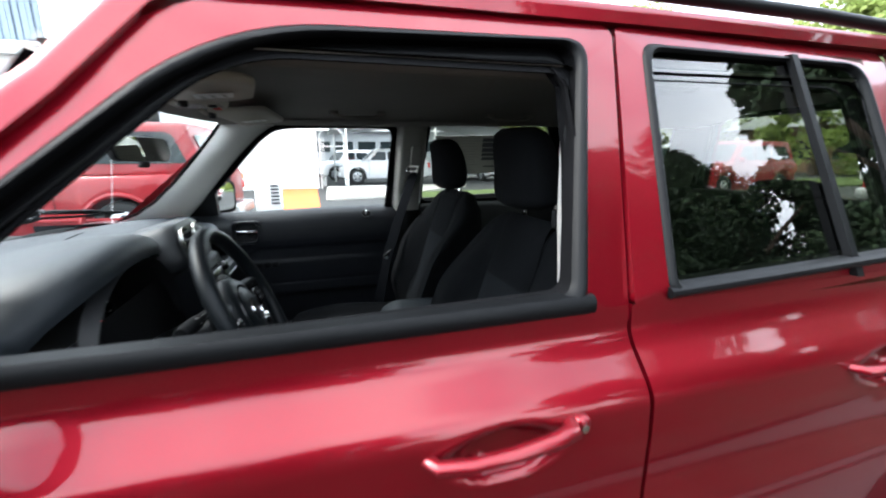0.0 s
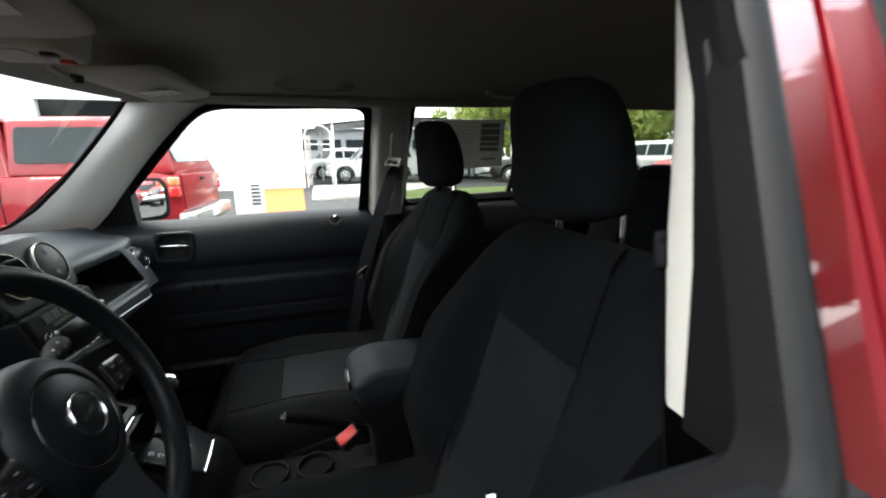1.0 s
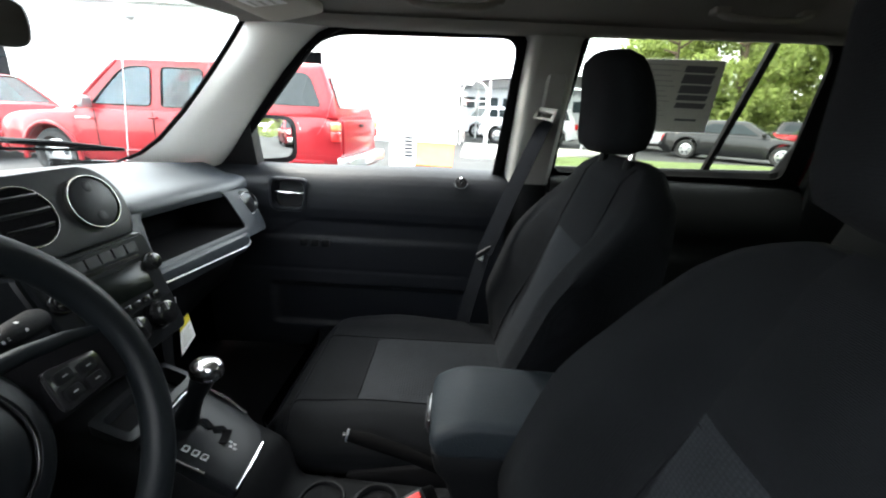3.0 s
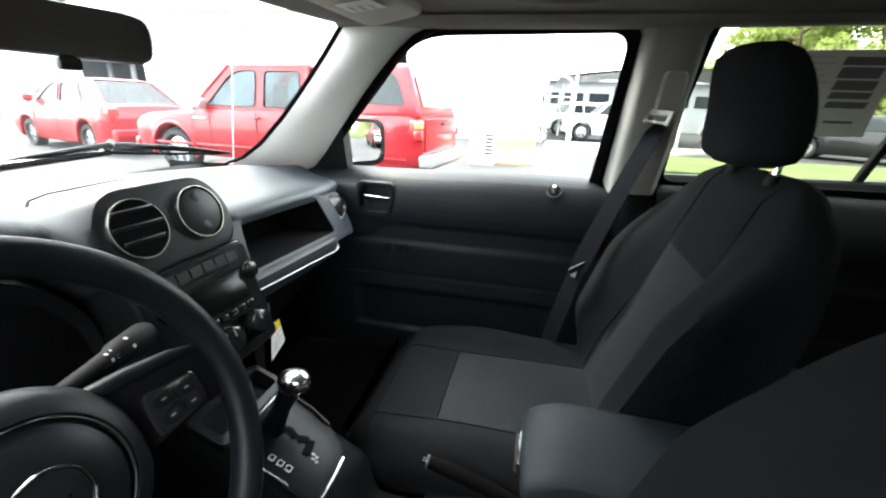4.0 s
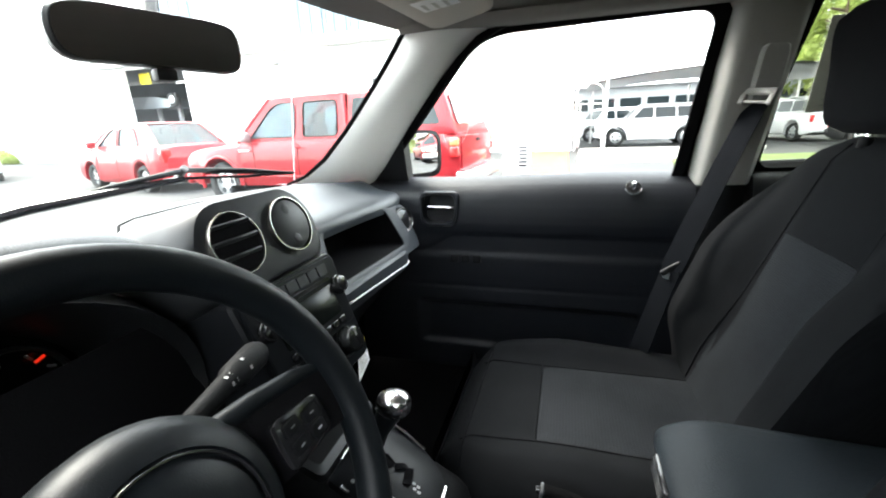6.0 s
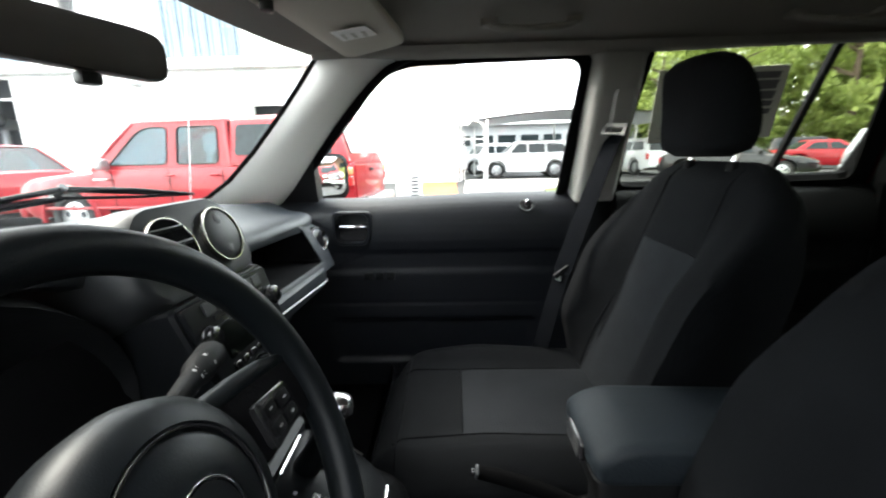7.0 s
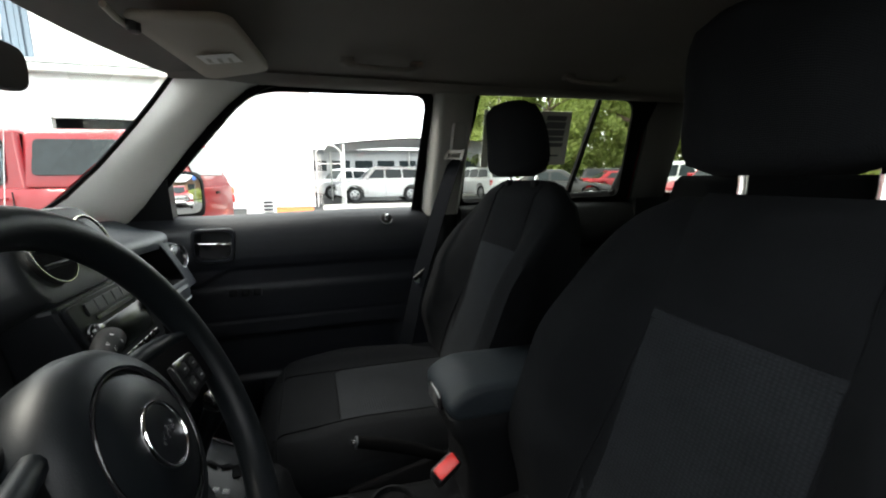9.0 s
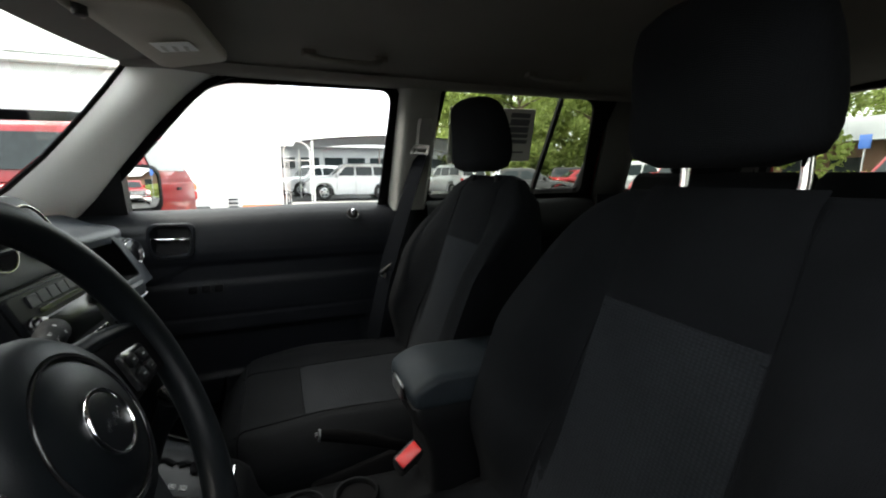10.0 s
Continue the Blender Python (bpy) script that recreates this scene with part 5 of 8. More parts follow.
for a_, b_ in ((0.064, -0.044), (0.081, -0.045), (0.097, -0.046), (0.033, -0.05)):
    bm = bmx()
    q = 0.0055 if a_ > 0.05 else 0.0028
    plate(bm, [pl(a_ + da, b_ + db, 0.0032) for da, db in rounded([(-q, -q), (q, -q), (q, q), (-q, q)], 0.002, 3)], PN, 0.0012)
    gm = part("gear_mark", bm, "mark", sh)
    if a_ > 0.05:
        bm = bmx()
        plate(bm, [pl(a_ + da, b_ + db, 0.0036) for da, db in ((-0.0035, -0.0035), (0.0035, -0.0035), (0.0035, 0.0035), (-0.0035, 0.0035))], PN, 0.001)
        part("mark_window", bm, "screen", gm)
for a_, b_ in ((0.118, -0.002), (0.126, -0.004), (0.122, -0.010), (0.130, -0.012)):
    bm = bmx()
    plate(bm, [pl(a_ + da, b_ + db, 0.0032) for da, db in ((-0.0028, -0.002), (0.0028, -0.002), (0.0028, 0.002), (-0.0028, 0.002))], PN, 0.0008)
    part("gear_mark", bm, "mark", sh)
bm = bmx()
base, kn = pl(0.032, 0.004, 0.0), Vector((-0.398, -0.008, 0.846))
tube(bm, [base, base.lerp(kn, 0.25), base.lerp(kn, 0.5), base.lerp(kn, 0.85), kn], [0.022, 0.017, 0.014, 0.019, 0.021], 16)
lv = part("shift_lever", bm, "leather", con)
bm = bmx()
loft(bm, [[kn + Vector((0.027 * f * math.cos(a), 0.023 * f * math.sin(a), h)) for a in span(0, 2 * math.pi, 25)[:-1]] for h, f in ((-0.014, 0.85), (-0.008, 0.98), (0.002, 1.0), (0.010, 0.9), (0.015, 0.65), (0.017, 0.3))])
part("knob_cap", bm, "cap", lv, "polished chrome knob cap", angle=70)
# small tray ahead of the shifter
bm = bmx()
tr_ = lambda x, y, d=0.0: (x, y, 0.741 - 0.44 * (x + 0.487) + d)
o_ = rounded([(-0.560, -0.070), (-0.492, -0.070), (-0.492, 0.104), (-0.560, 0.104)], 0.012, 4)
i_t = rounded([(-0.546, -0.058), (-0.503, -0.058), (-0.503, 0.092), (-0.546, 0.092)], 0.008, 4)
bridge(bm, [[tr_(x, y, -0.012) for x, y in o_], [tr_(x, y, 0.004) for x, y in o_], [tr_(x, y, 0.007) for x, y in i_t], [tr_(x, y, -0.025) for x, y in i_t]])
ty = part("tray", bm, "stack", con)
bm = bmx()
plate(bm, [tr_(x, y, -0.024) for x, y in i_t], (0.4, 0, 1), 0.004)
part("tray_floor", bm, "flock", ty)
# cup holders
for x in (-0.225, -0.125):
    bm = bmx()
    ring(bm, (x, 0.0, 0.572), (0, 0, 1), 0.036, 0.044, 0.006, 28)
    cp = part("cup_holder", bm, "matte", con)
    bm = bmx()
    disc(bm, (x, 0.0, 0.567), (0, 0, 1), 0.037, 0.005, 24)
    part("cup_floor", bm, "flock", cp)

ar = thing("armrest", "charcoal vinyl centre armrest box with front latch", "armrest", (0.15, 0.0, 0.60))
bm = bmx()
side = rounded([(-0.030, 0.772), (-0.034, 0.802), (0.012, 0.828), (0.34, 0.818), (0.352, 0.772)], [0.008, 0.02, 0.03, 0.03, 0.006], 6)
ctr = Vector((0.16, 0.785))
rows = []
for y, k in ((-0.084, 0.955), (-0.082, 0.975), (-0.076, 0.992), (-0.066, 1.0), (0.0, 1.004), (0.066, 1.0), (0.076, 0.992), (0.082, 0.975), (0.084, 0.955)):
    g_ = (1 - k) * 0.35
    rows.append([(x + (ctr.x - x) / abs(ctr.x - x + 1e-9) * g_, 0.002 + y, 0.772 + (z - 0.772) * (1 - (1 - k) * 4.0)) for x, z in side])
loft(bm, rows)
part("lid", bm, "arm", ar, angle=60)
bm = bmx()
for_bin = [[(x0, -0.078 + d, z), (0.345, -0.078 + d, z), (0.345, 0.082 - d, z), (x0, 0.082 - d, z)] for z, x0, d in ((0.57, 0.012, 0.012), (0.66, 0.008, 0.010), (0.705, -0.006, 0.005), (0.735, -0.024, 0.0), (0.768, -0.030, 0.0), (0.771, -0.026, 0.002))]
loft(bm, [[(x, y, ring_[0][2]) for x, y in rounded([p[:2] for p in ring_], 0.02, 5)] for ring_ in for_bin])
part("bin", bm, "matte", ar, angle=60)
bm = bmx()
box(bm, (-0.039, -0.034, 0.768), (-0.030, 0.036, 0.796), 0.004, 3)
lt = part("latch", bm, "gloss", ar)
for k in range(4):
    bm = bmx()
    box(bm, (-0.0412, -0.028, 0.772 + 0.006 * k), (-0.0385, 0.030, 0.775 + 0.006 * k), 0.0008, 1)
    part("latch_rib", bm, "plastic", lt)

pb = thing("parking_brake", "black parking brake lever with pale button", "lever", (0.0, 0.06, 0.6))
bm = bmx()
tube(bm, [(-0.184, 0.040, 0.688), (-0.15, 0.043, 0.677), (-0.08, 0.048, 0.648), (-0.02, 0.053, 0.615), (0.03, 0.058, 0.585)], [0.010, 0.0125, 0.0125, 0.0115, 0.011], 14)
part("grip", bm, "carpet", pb)
bm = bmx()
tube(bm, [(-0.194, 0.0395, 0.6895), (-0.183, 0.040, 0.688)], 0.0055, 12)
part("button", bm, "gloss", pb)
bm = bmx()
ring(bm, (-0.185, 0.040, 0.688), (-1, 0, 0.15), 0.0065, 0.0115, 0.002, 20)
part("collar", bm, "spoke", pb)

# ---- steering wheel ----
sw = thing("steering_wheel", "black three-spoke steering wheel with round airbag pad", "steering wheel", (-0.45, -0.355, 0.94))
WC = Vector((-0.376, -0.355, 0.993))
WN = Vector((math.cos(radians(24)), 0, math.sin(radians(24))))
WM = Matrix((Vector((0, 1, 0)), WN.cross(Vector((0, 1, 0))), WN)).transposed().to_4x4()
WM.translation = WC
wp = lambda a, b, n=0.0: WM @ Vector((a, b, n))
WR = 0.185
bm = bmx()
tube(bm, [wp(WR * math.cos(a), WR * math.sin(a), 0) for a in span(0, 2 * math.pi, 73)[:-1]], 0.0165, 16, closed=True)
part("rim", bm, "leather", sw, angle=80)
bm = bmx()
rg = lambda r, n, sq=1.0: [wp(r * math.cos(a), r * math.sin(a) * sq - 0.004, n - 0.004) for a in span(0, 2 * math.pi, 49)[:-1]]
loft(bm, [rg(0.072, -0.06), rg(0.086, -0.045), rg(0.0905, -0.022), rg(0.088, -0.008), rg(0.078, 0.003), rg(0.066, 0.007), rg(0.063, 0.003), rg(0.060, 0.004), rg(0.054, 0.010), rg(0.03, 0.014), rg(0.008, 0.015)])
hubp = part("airbag_pad", bm, "leather", sw, angle=60)
bm = bmx()
ring(bm, wp(0, -0.004, 0.0025), WN, 0.0615, 0.0640, 0.0015, 48)
part("pad_ring", bm, "gloss", hubp)
bm = bmx()
disc(bm, wp(0, -0.004, 0.0125), WN, 0.026, 0.006, 32, 0.002)
em = part("emblem", bm, "shift", hubp, "round black emblem with bright rim")
bm = bmx()
ring(bm, wp(0, -0.004, 0.012), WN, 0.026, 0.0285, 0.0018, 40)
part("emblem_ring", bm, "chrome", em)
bm = bmx()
for k in range(9):
    a = -0.013 + 0.0033 * k
    box(bm, (a, -0.004 + 0.003 * (k % 3), 0), (a + 0.002, -0.001 + 0.0025 * (k % 3), 0.0012), 0, 1, WM @ Matrix.Translation((0, -0.004, 0.0125)))
part("emblem_marks", bm, "chrome", em)
for sg in (1, -1):
    bm = bmx()
    rows = []
    for a, b0, b1, n in ((0.06, -0.030, 0.046, -0.022), (0.10, -0.032, 0.046, -0.014), (0.14, -0.030, 0.040, -0.010), (0.182, -0.034, 0.030, -0.004)):
        rows.append([wp(sg * a, b0, n - 0.008), wp(sg * a, b0 + 0.004, n + 0.006), wp(sg * a, b1 - 0.004, n + 0.006), wp(sg * a, b1, n - 0.008), wp(sg * a, (b0 + b1) / 2, n - 0.018)])
    loft(bm, rows)
    spk = part("side_spoke", bm, "flock", sw)
    bm = bmx()
    tube(bm, [wp(sg * a, b, n) for a, b, n in ((0.062, 0.044, -0.020), (0.10, 0.042, -0.012), (0.14, 0.036, -0.008), (0.168, 0.028, -0.005))], [0.009, 0.0085, 0.0075, 0.006], 12)
    part("spoke_edge", bm, "leather", spk)
    bm = bmx()
    out = rounded([(0.092, -0.024), (0.150, -0.022), (0.150, 0.014), (0.094, 0.022)], 0.008, 4)
    plate(bm, [wp(sg * a, b, 0.001) for a, b in out], WN, 0.006, 0.002)
    part("switch_bezel", bm, "gloss", spk)
    for q, (a, b) in enumerate(((0.108, 0.008), (0.132, 0.004), (0.108, -0.010), (0.132, -0.012))):
        bm = bmx()
        plate(bm, [wp(sg * (a + da), b + db, 0.0035) for da, db in rounded([(-0.009, -0.006), (0.009, -0.006), (0.009, 0.006), (-0.009, 0.006)], 0.003, 3)], WN, 0.004, 0.001)
        part("switch", bm, "matte", spk)
    bm = bmx()
    for (a, b) in ((0.108, 0.008), (0.132, 0.004), (0.108, -0.010), (0.132, -0.012)):
        plate(bm, [wp(sg * (a + da), b + db, 0.0042) for da, db in ((-0.0025, -0.0006), (0.0025, -0.0006), (0.0025, 0.0006), (-0.0025, 0.0006))], WN, 0.0006)
    part("switch_marks", bm, "mark", spk)
bm = bmx()
rows = [[wp(-w, -r, -0.014), wp(-w * 0.8, -r, -0.004), wp(w * 0.8, -r, -0.004), wp(w, -r, -0.014), wp(0, -r, -0.024)] for r, w in ((0.075, 0.045), (0.12, 0.030), (0.178, 0.036))]
loft(bm, rows)
part("lower_spoke", bm, "stack", sw)
# column and stalks
col = thing("steering_column", "black steering column shroud with stalks", "column", (-0.55, -0.355, 0.9))
bm = bmx()
loft(bm, [[wp(x, y - 0.01, n) for x, y in rounded([(-0.05 * f, -0.06 * f), (0.05 * f, -0.06 * f), (0.05 * f, 0.045 * f), (-0.05 * f, 0.045 * f)], 0.025, 4)] for n, f in ((-0.24, 1.0), (-0.12, 1.0), (-0.075, 0.95), (-0.06, 0.8))])
part("shroud", bm, "plastic", col)
for sg in (1, -1):
    bm = bmx()
    a, b = Vector((-0.428, -0.355 + sg * 0.055, 1.030)), Vector((-0.464, -0.355 + sg * 0.178, 1.020))
    tube(bm, [a, a.lerp(b, 0.3), a.lerp(b, 0.55), a.lerp(b, 0.6), a.lerp(b, 0.93), b], [0.008, 0.009, 0.0105, 0.0135, 0.0145, 0.0115], 18)
    stl = part("stalk", bm, "matte", col, "black control stalk with white markings")
    bm = bmx()
    uu, ww = frame_at(b - a)
    for f in (0.47, 0.53, 0.68):
        c = a.lerp(b, f)
        rad = 0.0102 if f < 0.55 else 0.0141
        n = (Vector((0.75, 0, 0.6)) - (b - a).normalized() * Vector((0.75, 0, 0.6)).dot((b - a).normalized())).normalized()
        t_ = (b - a).normalized()
        for q in (-0.5, 0.35):
            nn = (n * math.cos(q) + t_.cross(n) * math.sin(q)).normalized()
            p = c + nn * rad
            k = t_.cross(nn)
            plate(bm, [p + t_ * x + k * y for x, y in ((-0.0015, -0.0016), (0.0015, -0.0016), (0.0015, 0.0016), (-0.0015, 0.0016))], nn, 0.0006)
    part("stalk_marks", bm, "mark", stl)

# ---- fittings overhead ----
rv = thing("rear_view_mirror", "black framed inside rear-view mirror", "mirror", (-0.66, -0.06, 1.40))
RC = Vector((-0.632, -0.062, 1.342))
RN = Vector((0.95, -0.30, 0.02)).normalized()
RU = Vector((0, 0, 1)).cross(RN).normalized()
RV = RN.cross(RU)
rp_ = lambda a, b, n=0.0: RC + RU * a + RV * b + RN * n
out = rounded([(-0.100, -0.028), (0.100, -0.031), (0.103, 0.024), (0.075, 0.031), (-0.075, 0.031), (-0.104, 0.020)], 0.024, 5)
bm = bmx()
cc = lambda k, n: [rp_(a * k, b * k, n) for a, b in out]
loft(bm, [cc(0.5, -0.032), cc(0.85, -0.022), cc(1.0, -0.008), cc(1.0, 0.003), cc(0.965, 0.006)])
part("housing", bm, "plastic", rv)
bm = bmx()
plate(bm, cc(0.95, 0.0072), RN, 0.002)
part("mirror_glass", bm, "mirror", rv)
bm = bmx()
box(bm, (-0.012, -0.045, -0.01), (0.012, -0.03, 0.008), 0.004, 2, Matrix.Translation(RC) @ Matrix((RU, RV, RN)).transposed().to_4x4())
part("dimmer_tab", bm, "plastic", rv)
bm = bmx()
tube(bm, [RC - RN * 0.02, RC - RN * 0.045 + Vector((0, 0.02, 0.03)), Vector((-0.70, 0.0, 1.42))], [0.012, 0.010, 0.014], 10)
part("stem", bm, "plastic", rv)

for s in (1, -1):
    side = for_side[s]
    vs_ = thing("sun_visor", f"grey cloth {side}'s sun visor folded up", "sun visor", (-0.42, s * 0.3, 1.46), "sun visors")
    pts = rounded([(-0.520, 0.135), (-0.355, 0.125), (-0.310, 0.46), (-0.470, 0.525)], [0.03, 0.05, 0.06, 0.03], 6)
    bm = bmx()
    cz = lambda x, y: 1.440 + 0.010 * smoothstep(-0.45, -0.33, x) + 0.012 * smoothstep(0.3, 0.1, y)
    mid = Vector((-0.41, 0.32))
    ri = lambda k, dz: [(mid.x + (x - mid.x) * k, s * (mid.y + (y - mid.y) * k), cz(x, y) + dz) for x, y in pts]
    loft(bm, [ri(0.94, 0.0), ri(0.985, 0.003), ri(1.0, 0.009), ri(0.985, 0.016), ri(0.94, 0.018)])
    part("visor_board", bm, "visor", vs_, angle=60)
    bm = bmx()
    plate(bm, [(x, s * y, cz(x, y) - 0.0015) for x, y in ((-0.445, 0.295), (-0.375, 0.285), (-0.365, 0.350), (-0.437, 0.360))], (0, 0, -1), 0.001)
    lb = part("label", bm, "paper", vs_, "white warning label")
    bm = bmx()
    for k in range(3):
        x = -0.43 + 0.02 * k
        plate(bm, [(x + a, s * (0.31 + b), cz(x, 0.31) - 0.0022) for a, b in ((0, 0), (0.008, 0), (0.009, 0.035), (0.001, 0.035))], (0, 0, -1), 0.0004)
    part("label_print", bm, "sheet", lb)
    bm = bmx()
    tube(bm, [(-0.525, s * 0.10, 1.458), (-0.520, s * 0.135, 1.450), (-0.515, s * 0.20, 1.450)], 0.006, 8)
    part("pivot_rod", bm, "visor", vs_)
    bm = bmx()
    disc(bm, (-0.505, s * 0.155, 1.436), (0, 0, -1), 0.011, 0.02, 16, 0.003)
    part("clip", bm, "plastic", vs_)

bm = bmx()
loft(bm, [[(-0.50 + x * k, -0.0 + y * k, z) for x, y in rounded([(-0.075, -0.075), (0.06, -0.065), (0.06, 0.065), (-0.075, 0.075)], 0.02, 4)] for z, k in ((1.50, 1.1), (1.462, 1.0), (1.456, 0.93))])
ml = thing("map_light", "clear overhead map light at the windscreen header", "lamp", (-0.5, 0, 1.46))
part("lamp_housing", bm, "visor", ml)
bm = bmx()
plate(bm, [(-0.52 + x, y, 1.4545) for x, y in rounded([(-0.03, -0.05), (0.03, -0.05), (0.03, 0.05), (-0.03, 0.05)], 0.01, 4)], (0, 0, -1), 0.003)
part("lens", bm, "mark", ml)
for sg in (-1, 1):
    bm = bmx()
    box(bm, (-0.475, sg * 0.03 - 0.012, 1.449), (-0.455, sg * 0.03 + 0.012, 1.456), 0.003, 2)
    part("switch", bm, "red" if sg > 0 else "plastic", ml)

for s, xs_ in ((1, (-0.04, 0.62)), (-1, (0.62,))):
    for x in xs_:
        gh = thing("grab_handle", "grey plastic grab handle above the window", "grab handle", (x, s * 0.44, 1.49), "grab handles")
        bm = bmx()
        tube(bm, [(x - 0.093, s * 0.444, 1.488), (x - 0.084, s * 0.438, 1.479), (x - 0.060, s * 0.430, 1.472), (x, s * 0.427, 1.470), (x + 0.060, s * 0.430, 1.472), (x + 0.084, s * 0.438, 1.479), (x + 0.093, s * 0.444, 1.488)], [0.012, 0.011, 0.0105, 0.0105, 0.0105, 0.011, 0.012], 12, squash=0.75)
        part("grip", bm, "liner", gh)
        for d in (-0.092, 0.092):
            bm = bmx()
            box(bm, (x + d - 0.018, -0.014, 1.480), (x + d + 0.018, 0.016, 1.502), 0.006, 3, Matrix.Translation((0, s * 0.446, 0)))
            part("mount", bm, "liner", gh)

# ---- seat belts ----
def seat_belt(s, guide, tongue, foot, label):
    sb = thing("seat_belt", label, "seat belt", foot, "front seat belts")
    g, t_, f = Vector(guide), Vector(tongue), Vector(foot)
    n = Vector((-0.80, -s * 0.6, 0.1)).normalized() if s > 0 else Vector((-0.55, 0.8, 0.1)).normalized()

    def web(a, b, name, twist=0.0):
        bm = bmx()
        rows = []
        for k in span(0, 1, 14):
            p = a.lerp(b, k) + Vector((0, 0, -0.0)) + n * 0.004 * math.sin(k * math.pi)
            d = (b - a).normalized()
            nn = (n - d * n.dot(d)).normalized()
            sd_ = d.cross(nn)
            ang = twist * k
            w_ = sd_ * math.cos(ang) + nn * math.sin(ang)
            hb = 0.0245
            rows.append([p + w_ * hb, p - w_ * hb, p - w_ * hb - nn * 0.0013, p + w_ * hb - nn * 0.0013])
        loft(bm, rows)
        part(name, bm, "belt", sb, angle=50)
    web(g, t_, "shoulder_webbing", 0.35)
    web(t_, f, "lap_webbing", 0.3)
    bm = bmx()
    gd = (t_ - g).normalized()
    gn_ = (n - gd * n.dot(gd)).normalized()
    gw_ = gd.cross(gn_)
    # a flat bracket with a slot: two cheeks, a top bar and a thin lower lip
    for u0, u1, v0, v1, th in ((-0.036, 0.036, -0.026, -0.012, 0.006), (-0.037, -0.024, -0.016, 0.010, 0.006), (0.024, 0.037, -0.016, 0.010, 0.006), (-0.033, 0.033, 0.001, 0.007, 0.004)):
        box(bm, (u0, v0, -th), (u1, v1, th), 0.0035, 3, Matrix((gw_, gd, gw_.cross(gd))).transposed().to_4x4())
    bm.transform(Matrix.Translation(g + Vector((-0.012, -0.026, 0.004) if s > 0 else (0.0, 0.0, 0.0))))
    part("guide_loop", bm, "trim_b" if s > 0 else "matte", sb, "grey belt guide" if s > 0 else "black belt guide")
    bm = bmx()
    box(bm, (-0.025, -0.004, -0.007), (0.025, 0.004, 0.008), 0.003, 3, Matrix.Translation(t_) @ Matrix.Rotation(radians(-35), 4, "Y"))
    tg_ = part("tongue", bm, "plastic", sb)
    bm = bmx()
    plate(bm, [t_ + Vector(p) for p in ((-0.016, 0, -0.022), (-0.004, 0, -0.028), (0.010, 0, -0.010), (-0.008, 0, -0.006))], (0, -s, 0), 0.003)
    part("tongue_plate", bm, "bright", tg_)
    if s < 0:
        return
    bm = bmx()
    loft(bm, [[(guide[0] + 0.008 + dx, s * (in_w(z) - pillar_dp(z) - 0.004 + dy), z) for dx, dy in ((-0.029 * f, 0.012), (-0.028 * f, -0.001), (-0.022 * f, -0.008 * f), (0.022 * f, -0.008 * f), (0.028 * f, -0.001), (0.029 * f, 0.012))] for z, f in ((1.252, 0.8), (1.262, 0.95), (1.30, 1.0), (1.345, 0.96), (1.360, 0.85), (1.365, 0.6))])
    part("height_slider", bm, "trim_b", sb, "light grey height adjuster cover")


seat_belt(1, (0.228, 0.634, 1.252), (0.080, 0.556, 0.885), (0.02, 0.60, 0.56), "charcoal seat belt hanging beside the passenger seat")
seat_belt(-1, (0.236, -0.600, 1.188), (0.215, -0.665, 0.86), (0.20, -0.675, 0.52), "charcoal seat belt hanging beside the driver's seat")
for y, c in ((-0.128, -0.055), (0.112, 0.02)):
    bk = thing("belt_buckle", "black belt buckle with red release button", "buckle", (c, y, 0.6), "belt buckles")
    bm = bmx()
    # button face tipped up towards its own seat
    side_y = -1 if y < 0 else 1
    ea = Vector((0.84, side_y * -0.22, 0.44)).normalized()
    en = Vector((-0.30, side_y * 0.74, 0.62))
    en = (en - ea * en.dot(ea)).normalized()
    ang = Matrix((ea, en.cross(ea), en)).transposed().to_4x4()
    ang.translation = Vector((c, y, 0.727)) - en * 0.036
    box(bm, (-0.025, -0.014, -0.06), (0.025, 0.014, 0.030), 0.006, 3, ang)
    part("casing", bm, "plastic", bk)
    bm = bmx()
    box(bm, (-0.021, -0.0105, 0.024), (0.021, 0.0105, 0.036), 0.003, 2, ang)
    part("release_button", bm, "red", bk, "red release button")

# sheet in the rear passenger window
st = thing("window_sticker", "grey printed price sheet taped inside the rear window", "sheet", (0.52, 0.66, 1.3))
gw = lambda x, z: (x, 0.772 - 0.44 * (z - 1.10), z)
bm = bmx()
plate(bm, [gw(x, z) for x, z in ((0.355, 1.225), (0.700, 1.237), (0.673, 1.418), (0.335, 1.412))], (0, -1, -0.4), 0.001)
part("sheet", bm, "sheet", st, smooth=False)
for z0, z1, x0, x1 in ((1.388, 1.404, 0.575, 0.655), (1.362, 1.384, 0.577, 0.658), (1.338, 1.358, 0.580, 0.661), (1.320, 1.334, 0.582, 0.663), (1.300, 1.314, 0.585, 0.666), (1.266, 1.272, 0.600, 0.660)):
    bm = bmx()
    plate(bm, [Vector(gw(x, z)) + Vector((0, -0.0012, -0.0005)) for x, z in ((x0, z0), (x1, z0), (x1 + 0.002, z1), (x0 + 0.002, z1))], (0, -1, -0.4), 0.0006)
    part("dark_print", bm, "ink", st, smooth=False)
bm = bmx()
for k in range(14):
    z = 1.24 + 0.0125 * k
    for x0, x1 in ((0.375, 0.455), (0.47, 0.565)):
        plate(bm, [Vector(gw(x, zz)) + Vector((0, -0.0012, -0.0005)) for x, zz in ((x0, z), (x1 - 0.01 * ((k * 7) % 3), z), (x1 - 0.01 * ((k * 7) % 3), z + 0.0022), (x0, z + 0.0022))], (0, -1, -0.4), 0.0005)
